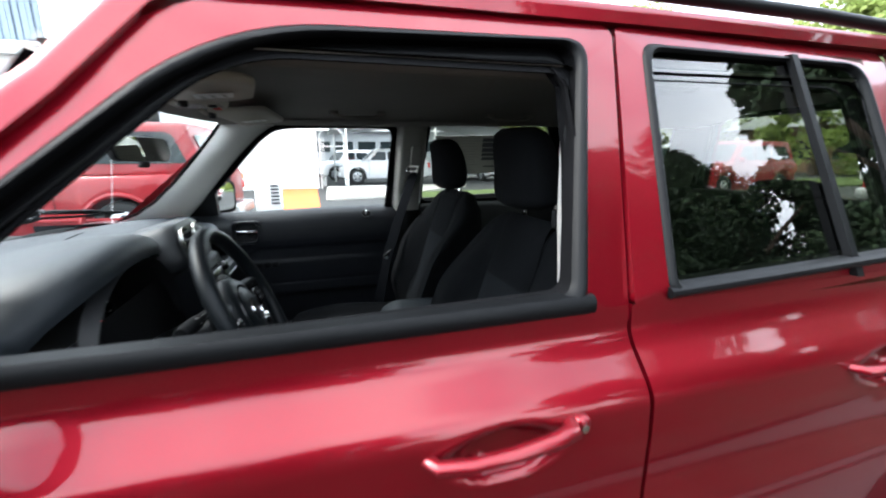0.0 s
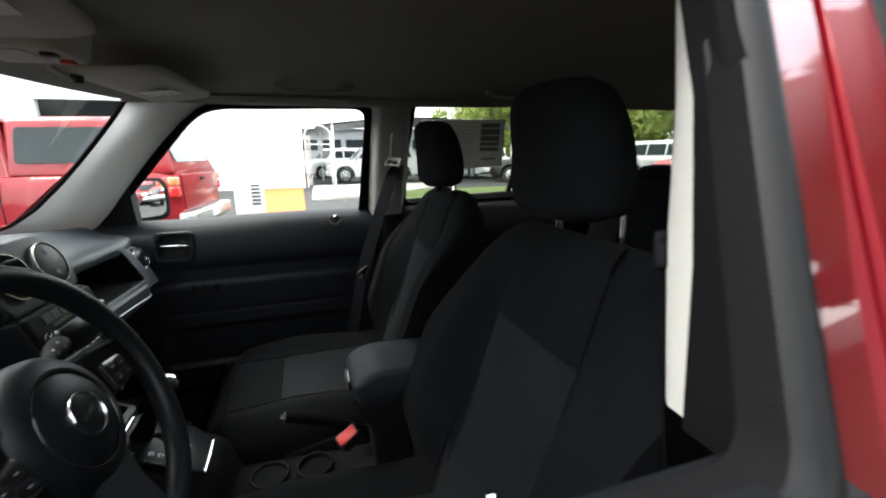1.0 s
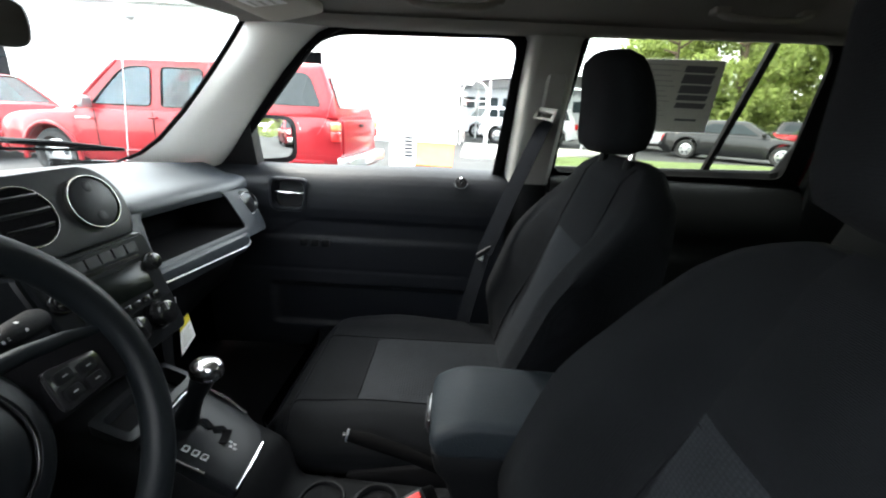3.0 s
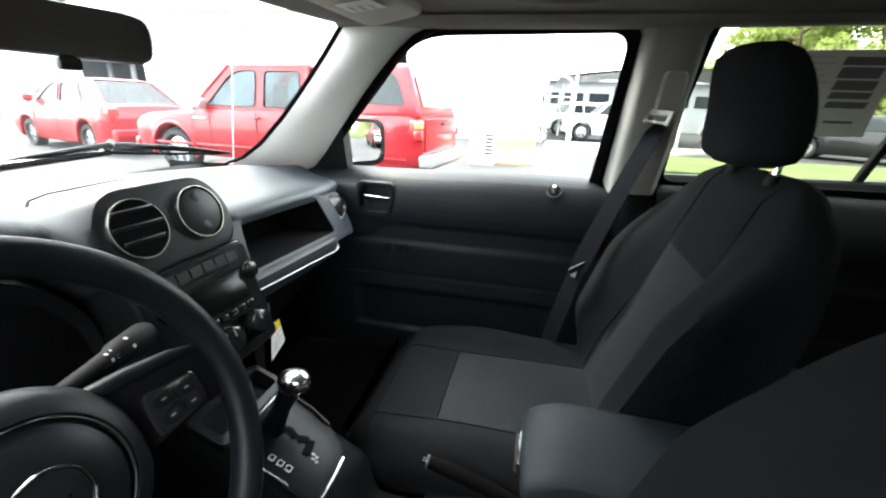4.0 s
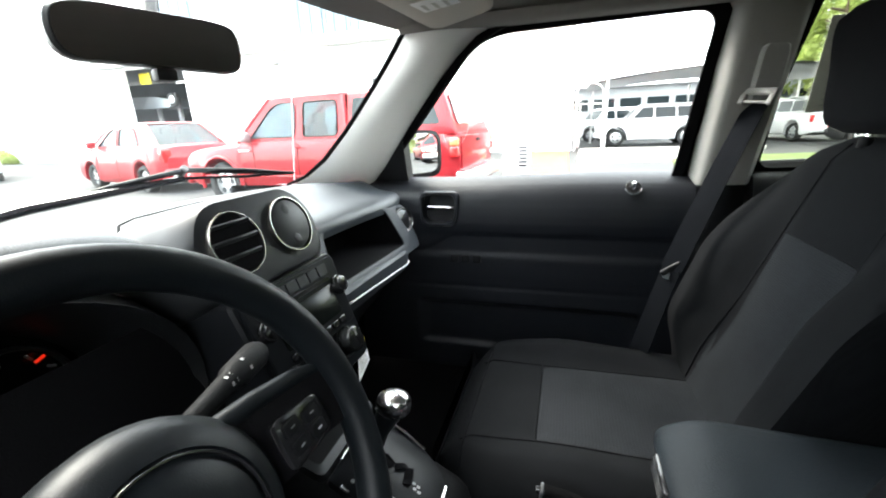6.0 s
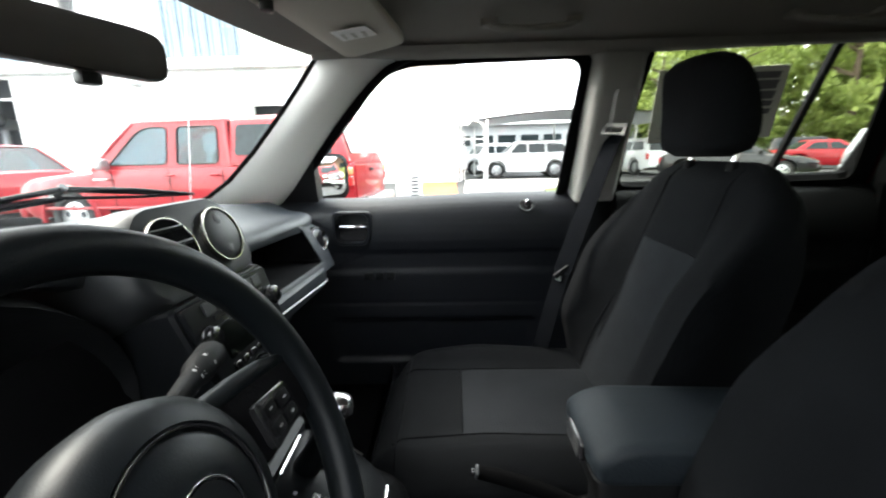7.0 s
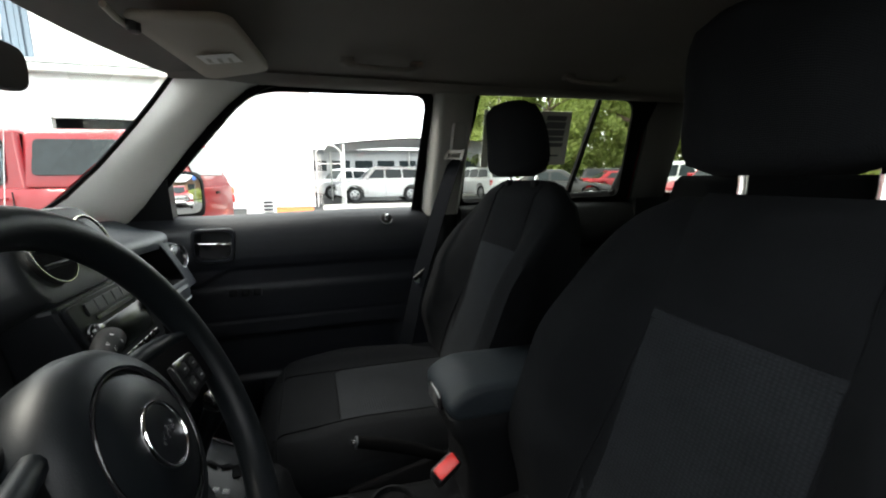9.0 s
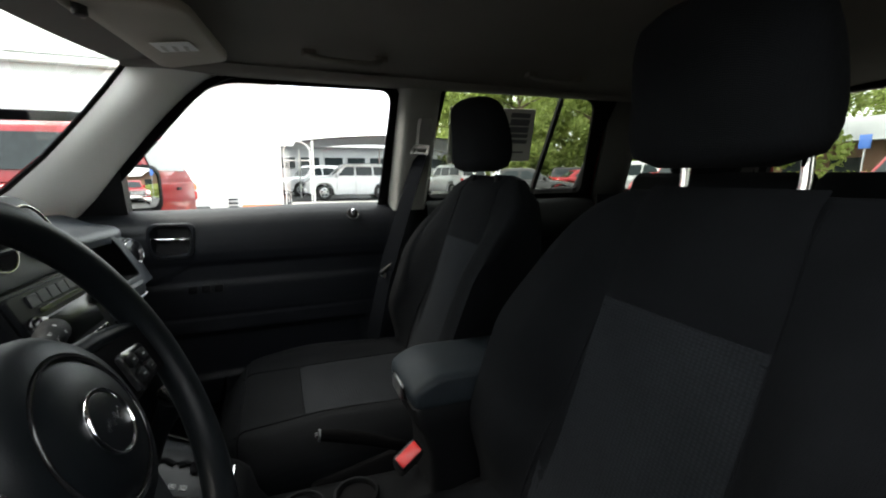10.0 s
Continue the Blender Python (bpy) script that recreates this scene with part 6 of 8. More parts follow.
part("fine_print", bm, material("pale_grey_print", (0.34, 0.34, 0.32), 0.7, var=0.05), st, smooth=False)


# ---- outdoors ----
M["asphalt"] = material("grey_asphalt", (0.042, 0.0425, 0.0425), 0.9, var=0.25, scale=0.35, fine=30, bump=0.6, spec=0.3)
M["grass"] = material("mown_grass", (0.085, 0.115, 0.04), 0.95, var=0.4, scale=1.2, fine=60, bump=1.0, spec=0.2)
M["leaf"] = material("spring_leaves", (0.27, 0.33, 0.10), 0.7, var=0.25, scale=0.6, fine=20, bump=0.0, island=0.28, spec=0.3)
_nt = M["leaf"].node_tree
_tr, _mx = _nt.nodes.new("ShaderNodeBsdfTranslucent"), _nt.nodes.new("ShaderNodeMixShader")
_p = _nt.nodes["Principled BSDF"]
_nt.links.new(_p.inputs["Base Color"].links[0].from_socket, _tr.inputs[0])
_mx.inputs[0].default_value = 0.5
_nt.links.new(_p.outputs[0], _mx.inputs[1])
_nt.links.new(_tr.outputs[0], _mx.inputs[2])
_nt.links.new(_mx.outputs[0], _nt.nodes["Material Output"].inputs[0])
M["needle"] = material("dark_conifer_needles", (0.028, 0.05, 0.02), 0.8, var=0.3, scale=0.6, fine=20, bump=0.0, island=0.4, spec=0.3)
M["bark"] = material("grey_brown_bark", (0.10, 0.075, 0.055), 0.95, var=0.3, scale=6, fine=40, bump=1.0, spec=0.2)
M["white_wall"] = material("white_painted_siding", (0.80, 0.80, 0.78), 0.7, var=0.04, scale=0.8, fine=30, bump=0.1)
M["grey_wall"] = material("grey_painted_wall", (0.38, 0.39, 0.40), 0.75, var=0.1, scale=0.6, fine=30, bump=0.1)
M["grey_roof"] = material("grey_metal_roof", (0.33, 0.34, 0.35), 0.5, var=0.12, scale=0.7, fine=25, bump=0.1)
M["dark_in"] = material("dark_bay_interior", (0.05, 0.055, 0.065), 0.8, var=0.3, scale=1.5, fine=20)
M["orange"] = material("orange_painted_kerb_ground", (0.60, 0.13, 0.02), 0.8, var=0.15, scale=2, fine=30)
M["concrete"] = material("pale_concrete", (0.42, 0.40, 0.36), 0.9, var=0.15, scale=1.5, fine=40, bump=0.4)
M["red_car"] = material("bright_red_car_paint", (0.27, 0.010, 0.016), 0.4, 0.0, var=0.05, scale=1, fine=300, bump=0, coat=0.45, spec=0.2)
M["white_car"] = material("white_car_paint", (0.75, 0.76, 0.77), 0.35, 0.0, var=0.03, scale=1, fine=300, bump=0, coat=0.8)
M["black_car"] = material("black_car_paint", (0.010, 0.0105, 0.012), 0.3, 0.0, var=0.1, scale=1, fine=300, bump=0, coat=0.6, spec=0.2)
M["grey_car"] = material("silver_grey_car_paint", (0.33, 0.35, 0.37), 0.35, 0.5, var=0.05, scale=1, fine=300, bump=0, coat=0.8)
M["car_glass"] = material("reflective_car_window", (0.020, 0.027, 0.030), 0.10, 0.0, var=0.2, scale=1.5, fine=10, bump=0, spec=0.2)
M["lot_glass"] = pane("pale_green_car_glass", (0.52, 0.60, 0.63), 0.4)
M["seat_grey"] = material("mid_grey_seat_cloth", (0.06, 0.062, 0.066), 0.85, var=0.15, scale=5, fine=80, bump=0.2)
M["blind"] = material("pale_blue_blind", (0.20, 0.25, 0.30), 0.6, var=0.1, scale=1.5, fine=20)
M["sky_glass"] = material("pale_window_glass", (0.10, 0.13, 0.16), 0.2, var=0.15, scale=1.0, fine=10, bump=0)
M["amber"] = material("amber_lamp_lens", (0.62, 0.24, 0.10), 0.2, var=0.1, coat=0.5)
M["lamp_red"] = material("red_lamp_lens", (0.6, 0.02, 0.02), 0.2, var=0.1, coat=0.5)
M["lamp"] = material("clear_lamp_lens", (0.7, 0.72, 0.74), 0.12, 0.3, var=0.1, coat=0.5)
M["blue"] = material("blue_sign_paint", (0.05, 0.14, 0.45), 0.5, var=0.05)
M["tyre"] = material("dusty_tyre_rubber", (0.028, 0.028, 0.028), 0.85, var=0.2, scale=5, fine=60, bump=0.4)

bm = bmx()
grid(bm, [[(x, y, 0) for x in (-400, -60, -10, 0, 10, 60, 400)] for y in (-400, -60, -10, 0, 10, 60, 400)])
tagged(part("ground", bm, "asphalt"), "grey asphalt car lot", "ground", kind="structure")
# unseen dark ground, added so the door reflects it like shaded asphalt
M["mulch"] = material("dark_added_ground", (0.03, 0.022, 0.016), 1.0, var=0.5, scale=5, fine=45, bump=1.0, spec=0.1)
bm = bmx()
grid(bm, [[(x, y, 0.09 + 0.03 * math.sin(x * 1.7 + y) + 0.02 * math.sin(3.1 * y - x)) for x in span(-12, 20, 50)] for y in span(-1.50, -14, 24)])
tagged(part("dark_ground_strip", bm, "mulch"), "dark unseen ground under the trees, added to darken reflections", "planting bed", kind="structure")
bm = bmx()
box(bm, (-12, -1.50, 0), (20, -1.38, 0.10), 0.02, 2)
tagged(part("kerb", bm, "asphalt"), "grey concrete kerb along the added dark ground", "kerb", kind="structure")
bm = bmx()
plate(bm, [(x, y, 0.06) for x, y in rounded([(2.2, 9.8), (30, 10.6), (31, 14.2), (2.8, 13.6)], 0.6, 5)], (0, 0, 1), 0.06, 0.02)
plate(bm, [(x, y, 0.05) for x, y in rounded([(-14, -19), (24, -19), (24, -10.5), (-14, -10.5)], 0.6, 5)], (0, 0, 1), 0.05, 0.02)
tagged(part("lawn", bm, "grass"), "strip of mown grass between parking rows", "lawn", kind="structure")
bm = bmx()
plate(bm, [(x, y, 0.02) for x, y in ((-1.15, 9.6), (-0.1, 9.6), (-0.12, 17.4), (-1.75, 17.4))], (0, 0, 1), 0.02)
tagged(part("painted_strip", bm, "orange"), "orange painted strip of ground by the wall", "painted ground", kind="structure")
bm = bmx()
plate(bm, [(x, y, 0.10) for x, y in rounded([(0.1, 12.0), (2.6, 12.5), (6.5, 16.6), (0.3, 17.3)], 0.5, 5)], (0, 0, 1), 0.1, 0.03)
tagged(part("pavement", bm, "concrete"), "pale concrete apron with a low kerb", "pavement", kind="structure")

# white service building
bm = bmx()
YB = 17.5
def wall_with_holes(bm, x0, x1, z0, z1, y, thick, holes):
    xs = sorted({x0, x1, *[h[0] for h in holes], *[h[1] for h in holes]})
    zs = sorted({z0, z1, *[h[2] for h in holes], *[h[3] for h in holes]})
    for a, b in zip(xs, xs[1:]):
        for c, d in zip(zs, zs[1:]):
            if not any(h[0] <= a and b <= h[1] and h[2] <= c and d <= h[3] for h in holes):
                box(bm, (a, y, c), (b, y + thick, d))
wall_with_holes(bm, -34.2, 0.0, 0, 4.75, YB, 0.25, [(-22.6, -18.6, 0, 4.6), (-8.5, -5.6, 0, 3.3)])
box(bm, (-0.25, YB + 0.25, 0), (0.0, YB + 12, 4.75))
tagged(part("wall_south", bm, "white_wall", smooth=False), "white painted wall of the service building with bay openings", "wall", kind="structure")
bm = bmx()
for k in range(13, 52):
    box(bm, (-44.6 + 0.85 * k, YB - 0.018, 0.02 if not (-22.8 < -44.6 + 0.85 * k < -18.4 or -8.6 < -44.6 + 0.85 * k < -5.5) else 4.62), (-44.56 + 0.85 * k, YB, 4.74))
tagged(part("siding_ribs", bm, "white_wall", smooth=False), "vertical ribs of white siding", "siding", kind="structure")
bm = bmx()
box(bm, (-34.3, YB - 0.35, 4.75), (0.15, YB + 0.6, 5.0), 0.03)
box(bm, (-34.3, YB - 0.40, 5.0), (0.2, YB + 0.6, 5.07), 0.02)
tagged(part("ledge", bm, "white_wall"), "white fascia ledge with a gutter lip", "fascia", kind="structure")
bm = bmx()
wall_with_holes(bm, -34.2, -0.2, 5.07, 9.2, YB + 0.6, 0.2, [(-12.3, -8.95, 5.35, 8.2), (-21.3, -17.95, 5.35, 8.2)])
tagged(part("upper_wall", bm, "white_wall", smooth=False), "white upper storey wall", "wall", kind="structure")
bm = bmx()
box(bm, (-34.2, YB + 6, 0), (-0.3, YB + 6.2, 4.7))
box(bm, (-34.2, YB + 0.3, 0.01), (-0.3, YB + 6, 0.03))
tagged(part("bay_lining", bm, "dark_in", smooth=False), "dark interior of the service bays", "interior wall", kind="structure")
bm = bmx()
box(bm, (-34.2, YB + 0.8, 9.2), (0, YB + 14, 9.4))
box(bm, (-34.2, YB + 0.6, 4.9), (0, YB + 12, 5.0))
tagged(part("roof", bm, "grey_roof", smooth=False), "grey flat roof of the service building", "roof", kind="structure")
for k, xw in enumerate((-12.3, -21.3)):
    wn = tagged(part(f"window_{k + 1}", (lambda b: (box(b, (xw, YB + 0.72, 5.35), (xw + 3.35, YB + 0.76, 8.2)), b)[1])(bmx()), "sky_glass", smooth=False), "upper window with pale vertical blinds", "window", kind="structure")
    for j in range(17):
        bm = bmx()
        box(bm, (xw + 0.03 + 0.195 * j, YB + 0.66, 5.38), (xw + 0.15 + 0.03 * (j % 3) + 0.195 * j, YB + 0.68, 8.18))
        part("blind_slat", bm, "blind", wn, smooth=False)
wl = thing("wall_lamp", "small grey wall lamp under the ledge", "lamp", (-13.2, YB, 4.2))
bm = bmx()
box(bm, (-13.35, YB - 0.35, 4.18), (-12.95, YB, 4.36), 0.05, 3)
part("lamp_head", bm, "grey_wall", wl)
# things seen in the open bay: a lifted car and a yellow board
for xa, xb, za, zb_, mt, lb in ((-22.3, -21.55, 3.95, 4.5, "yellow", "yellow notice board hanging in the open bay"), (-21.0, -20.5, 4.0, 4.45, "paper", "white notice sheet hanging in the open bay"), (-19.9, -19.2, 3.85, 3.95, "paper", "white strip lamp under the bay ceiling")):
    nb = thing("notice_board", lb, "board", (xa, YB + 0.7, za))
    bm = bmx()
    box(bm, (xa, YB + 0.68, za), (xb, YB + 0.72, zb_), 0.01)
    part("board", bm, mt, nb)
    bm = bmx()
    for x in (xa + 0.05, xb - 0.05):
        tube(bm, [(x, YB + 0.7, zb_), (x, YB + 0.7, 4.9)], 0.01, 6)
    part("hanger", bm, "dark_in", nb)

lc = thing("lifted_car", "pale car raised on a lift in the open bay", "car", (-21.4, YB + 2.0, 0))
bm = bmx()
loft(bm, [[(x, YB + 2.0 + dy, z) for x, z in rounded([(-23.9, 2.75), (-21.2, 2.75), (-21.1, 3.15), (-22.1, 3.35), (-23.9, 3.4)], 0.14, 5)] for dy in (-0.8, -0.7, 0.7, 0.8)])
part("body", bm, "grey_car", lc)
bm = bmx()
disc(bm, (-21.0, YB + 1.22, 3.15), (0, -1, 0), 0.36, 0.22, 24, 0.03)
lw = part("wheel", bm, "tyre", lc)
bm = bmx()
disc(bm, (-21.0, YB + 1.21, 3.15), (0, -1, 0), 0.21, 0.05, 20, 0.02)
part("rim", bm, "silver", lw)
for x in (-22.9, -21.4):
    bm = bmx()
    tube(bm, [(x, YB + 2.0, 0.02), (x, YB + 2.0, 2.8)], 0.13, 10)
    part("lift_post", bm, "grey_wall", lc)
wb = thing("workbench", "cluttered grey workbench at the back of the open bay", "workbench", (-20.2, YB + 3.0, 0))
bm = bmx()
box(bm, (-21.6, YB + 2.9, 1.85), (-18.8, YB + 3.5, 1.95), 0.02)
part("bench_top", bm, "grey_wall", wb)
for x in (-21.5, -18.9):
    bm = bmx()
    box(bm, (x - 0.05, YB + 3.0, 0.03), (x + 0.05, YB + 3.4, 1.86), 0.01)
    part("leg", bm, "dark_in", wb)
rn_ = random.Random(3)
for k in range(9):
    bm = bmx()
    x = -21.4 + 0.29 * k
    h_ = rn_.uniform(0.15, 0.5)
    box(bm, (x, YB + 3.05, 1.951), (x + rn_.uniform(0.12, 0.24), YB + 3.35, 1.951 + h_), 0.02)
    bx = thing("tool_box", "small coloured tool box on the workbench", "tool box", (x, YB + 3.2, 1.95), "tool boxes")
    part("case", bm, ("blue", "grey_wall", "yellow", "lamp_red", "white_car")[k % 5], bx)
# cabinet by the wall
ac = thing("utility_cabinet", "white utility cabinet with a dark vent", "cabinet", (-1.2, 9.4, 0))
bm = bmx()
box(bm, (-1.55, 9.2, 0), (-0.98, 9.7, 0.95), 0.02)
part("cabinet_body", bm, "white_wall", ac)
bm = bmx()
for k in range(6):
    box(bm, (-1.20, 9.185, 0.25 + 0.08 * k), (-1.02, 9.2, 0.29 + 0.08 * k))
part("vent_grille", bm, "dark_in", ac, smooth=False)


# ---- vehicles ----
def closed_cabin(root, paint, cabin, panes):
    """Upper body with dark windows, for cars far off."""
    x0, x1, x2, x3, z0, z1, w0, w1 = cabin
    bm = bmx()
    lo = rounded([(x0, -w0), (x3, -w0), (x3, w0), (x0, w0)], 0.06, 4)
    hi = rounded([(x1, -w1), (x2, -w1), (x2, w1), (x1, w1)], 0.10, 4)
    mid = [(p[0] * 0.12 + q[0] * 0.88, p[1] * 0.12 + q[1] * 0.88) for p, q in zip(lo, hi)]
    cen = (sum(p[0] for p in hi) / len(hi), 0)
    top2 = [(cen[0] + (p[0] - cen[0]) * 0.88, p[1] * 0.86) for p in hi]
    loft(bm, [[(x, y, z0 - 0.03) for x, y in lo], [(x, y, z0 + (z1 - z0) * 0.88) for x, y in mid], [(x, y, z1 - 0.03) for x, y in hi], [(x, y, z1) for x, y in top2]])
    part("cabin", bm, paint, root, angle=45)

    def side_at(sg, x, z):
        f = (z - z0) / (z1 - z0)
        return (x, sg * (w0 + (w1 - w0) * f + 0.008), z)
    for sg in (-1, 1):
        for pn in panes:
            bm = bmx()
            plate(bm, [side_at(sg, x, z) for x, z in rounded(pn, 0.05, 4)], (0, sg, 0.2), 0.012)
            part("side_window", bm, "car_glass", root)
    zf = lambda f: z0 + (z1 - z0) * f
    for (a, b, sgx, nm) in ((x0, x1, -1, "windscreen"), (x3, x2, 1, "rear_window")):
        bm = bmx()
        q = []
        for u, f in rounded([(-1, 0.10), (1, 0.10), (1, 0.86), (-1, 0.86)], 0.12, 4):
            q.append((a + (b - a) * f + sgx * 0.010, u * (w0 + (w1 - w0) * f - 0.10), zf(f)))
        plate(bm, q, (sgx, 0, 0.4), 0.012)
        part(nm, bm, "car_glass", root)


def open_cabin(root, paint, cabin, panes, seats):
    """Upper body with pillars, roof, see-through glass and seats inside."""
    x0, x1, x2, x3, z0, z1, w0, w1 = cabin
    sill, head = z0 - 0.04, z1 - 0.05
    ef = lambda z: x0 + (x1 - x0) * max(0.0, (z - z0) / (z1 - z0)) ** 1.12 + min(0.0, z - z0) * (x1 - x0) / (z1 - z0)
    er = lambda z: x3 + (x2 - x3) * (z - z0) / (z1 - z0)

    def at(sg, x, z, d=0.0):
        f = (z - z0) / (z1 - z0)
        return (x, sg * (w0 + (w1 - w0) * f + 0.05 * f * (1 - f) + d), z)
    zb, zt = panes[0][0][1], panes[0][3][1]
    for sg in (-1, 1):
        bm = bmx()
        quads = [[(ef(sill), sill), (er(sill), sill), (er(zb), zb), (ef(zb), zb)], [(ef(zt), zt), (er(zt), zt), (er(head), head), (ef(head), head)]]
        edge = (ef(zb), ef(zt))
        for pn in panes:
            quads.append([(edge[0], zb), (pn[0][0], zb), (pn[3][0], zt), (edge[1], zt)])
            edge = (pn[1][0], pn[2][0])
        quads.append([(edge[0], zb), (er(zb), zb), (er(zt), zt), (edge[1], zt)])
        for q in quads:
            plate(bm, [at(sg, x, z) for x, z in q], (0, sg, 0.15), 0.035)
        part("side_frame", bm, paint, root, smooth=False)
        for pn in panes:
            bm = bmx()
            bend = [0.05, 0.085, 0.085, 0.20 if pn is panes[0] else 0.085]
            a_, b_ = rounded(pn, 0.004, 6), rounded(pn, bend, 6)
            c_ = [(sum(p[0] for p in pn) / 4 + (x - sum(p[0] for p in pn) / 4) * 0.965, (zb + zt) / 2 + (z - (zb + zt) / 2) * 0.955) for x, z in b_]
            bridge(bm, [[at(sg, x, z, 0.003) for x, z in a_], [at(sg, x, z, 0.003) for x, z in b_], [at(sg, x, z, 0.003) for x, z in c_], [at(sg, x, z, -0.03) for x, z in c_]])
            gk = part("window_surround", bm, paint, root)
            bm = bmx()
            tube(bm, [at(sg, x, z, 0.003) for x, z in c_], 0.010, 6, closed=True)
            part("window_seal", bm, "rubber", gk)
            bm = bmx()
            plate(bm, [at(sg, x, z, -0.008) for x, z in c_], (0, sg, 0.2), 0.006)
            g_ = part("side_window", bm, "lot_glass", root)
            g_.visible_shadow = False
        bm = bmx()
        tube(bm, [at(sg, ef(z), z, -0.018) for z in span(sill, head - 0.012, 5)], 0.034, 8)
        tube(bm, [at(sg, er(z), z, -0.018) for z in span(sill, head - 0.012, 5)], 0.034, 8)
        part("corner_pillars", bm, paint, root)
    bm = bmx()
    hi = rounded([(x1 - 0.03, -w1), (x2 + 0.03, -w1), (x2 + 0.03, w1), (x1 - 0.03, w1)], 0.12, 5)
    cx = (x1 + x2) / 2
    sc = lambda k, kx, z: [(cx + (x - cx) * kx, y * k, z) for x, y in hi]
    loft(bm, [sc(1.04, 1.05, head - 0.022), sc(1.035, 1.03, head + 0.008), sc(1.0, 0.98, z1 - 0.026), sc(0.94, 0.92, z1 - 0.008), sc(0.8, 0.82, z1 + 0.004), sc(0.4, 0.5, z1 + 0.016)])
    part("roof", bm, paint, root, angle=50)
    for a, b, sgx, nm in ((x0, x1, -1, "windscreen"), (x3, x2, 1, "rear_window")):
        q = [(a + (b - a) * f + sgx * 0.004, u * (w0 + (w1 - w0) * f - 0.03), z0 + (z1 - z0) * f) for u, f in rounded([(-1, 0.02), (1, 0.02), (1, 0.92), (-1, 0.92)], 0.10, 5)]
        bm = bmx()
        plate(bm, q, (sgx, 0, 0.5), 0.006)
        g_ = part(nm, bm, "lot_glass", root)
        g_.visible_shadow = False
        bm = bmx()
        tube(bm, q, 0.016, 6, closed=True)
        part("glass_seal", bm, "rubber", root)
    bm = bmx()
    plate(bm, [(x, y, z0 + 0.005) for x, y in ((x0 + 0.12, -w0 + 0.06), (x3 - 0.08, -w0 + 0.06), (x3 - 0.08, w0 - 0.06), (x0 + 0.12, w0 - 0.06))], (0, 0, 1), 0.02)
    part("cabin_floor", bm, "dark_in", root, smooth=False)
    for xs in seats:
        for y in (-0.36, 0.36):
            bm = bmx()
            loft(bm, [[(xs + 0.25 * (z - z0) + dx, y + dy * k, z) for dx, dy in rounded([(-0.06, -0.24), (0.06, -0.24), (0.06, 0.24), (-0.06, 0.24)], 0.05, 4)] for z, k in ((z0, 1.0), (z0 + 0.22, 0.97), (z0 + 0.27, 0.8), (z0 + 0.28, 0.45), (z0 + 0.285, 0.52), (z0 + 0.42, 0.52), (z0 + 0.45, 0.4))])
            part("seat_back", bm, "seat_grey", root)
    bm = bmx()
    wx, wz = ef(z0 + 0.05) + 0.62, z0 + 0.10
    tube(bm, [(wx + 0.10 * math.sin(a), 0.36 + 0.18 * math.cos(a), wz + 0.15 * math.sin(a)) for a in span(0, 2 * math.pi, 25)[:-1]], 0.016, 8, closed=True)
    tube(bm, [(wx, 0.19, wz), (wx - 0.03, 0.36, wz), (wx, 0.53, wz)], 0.018, 8)
    part("steering_wheel", bm, "seat_grey", root)


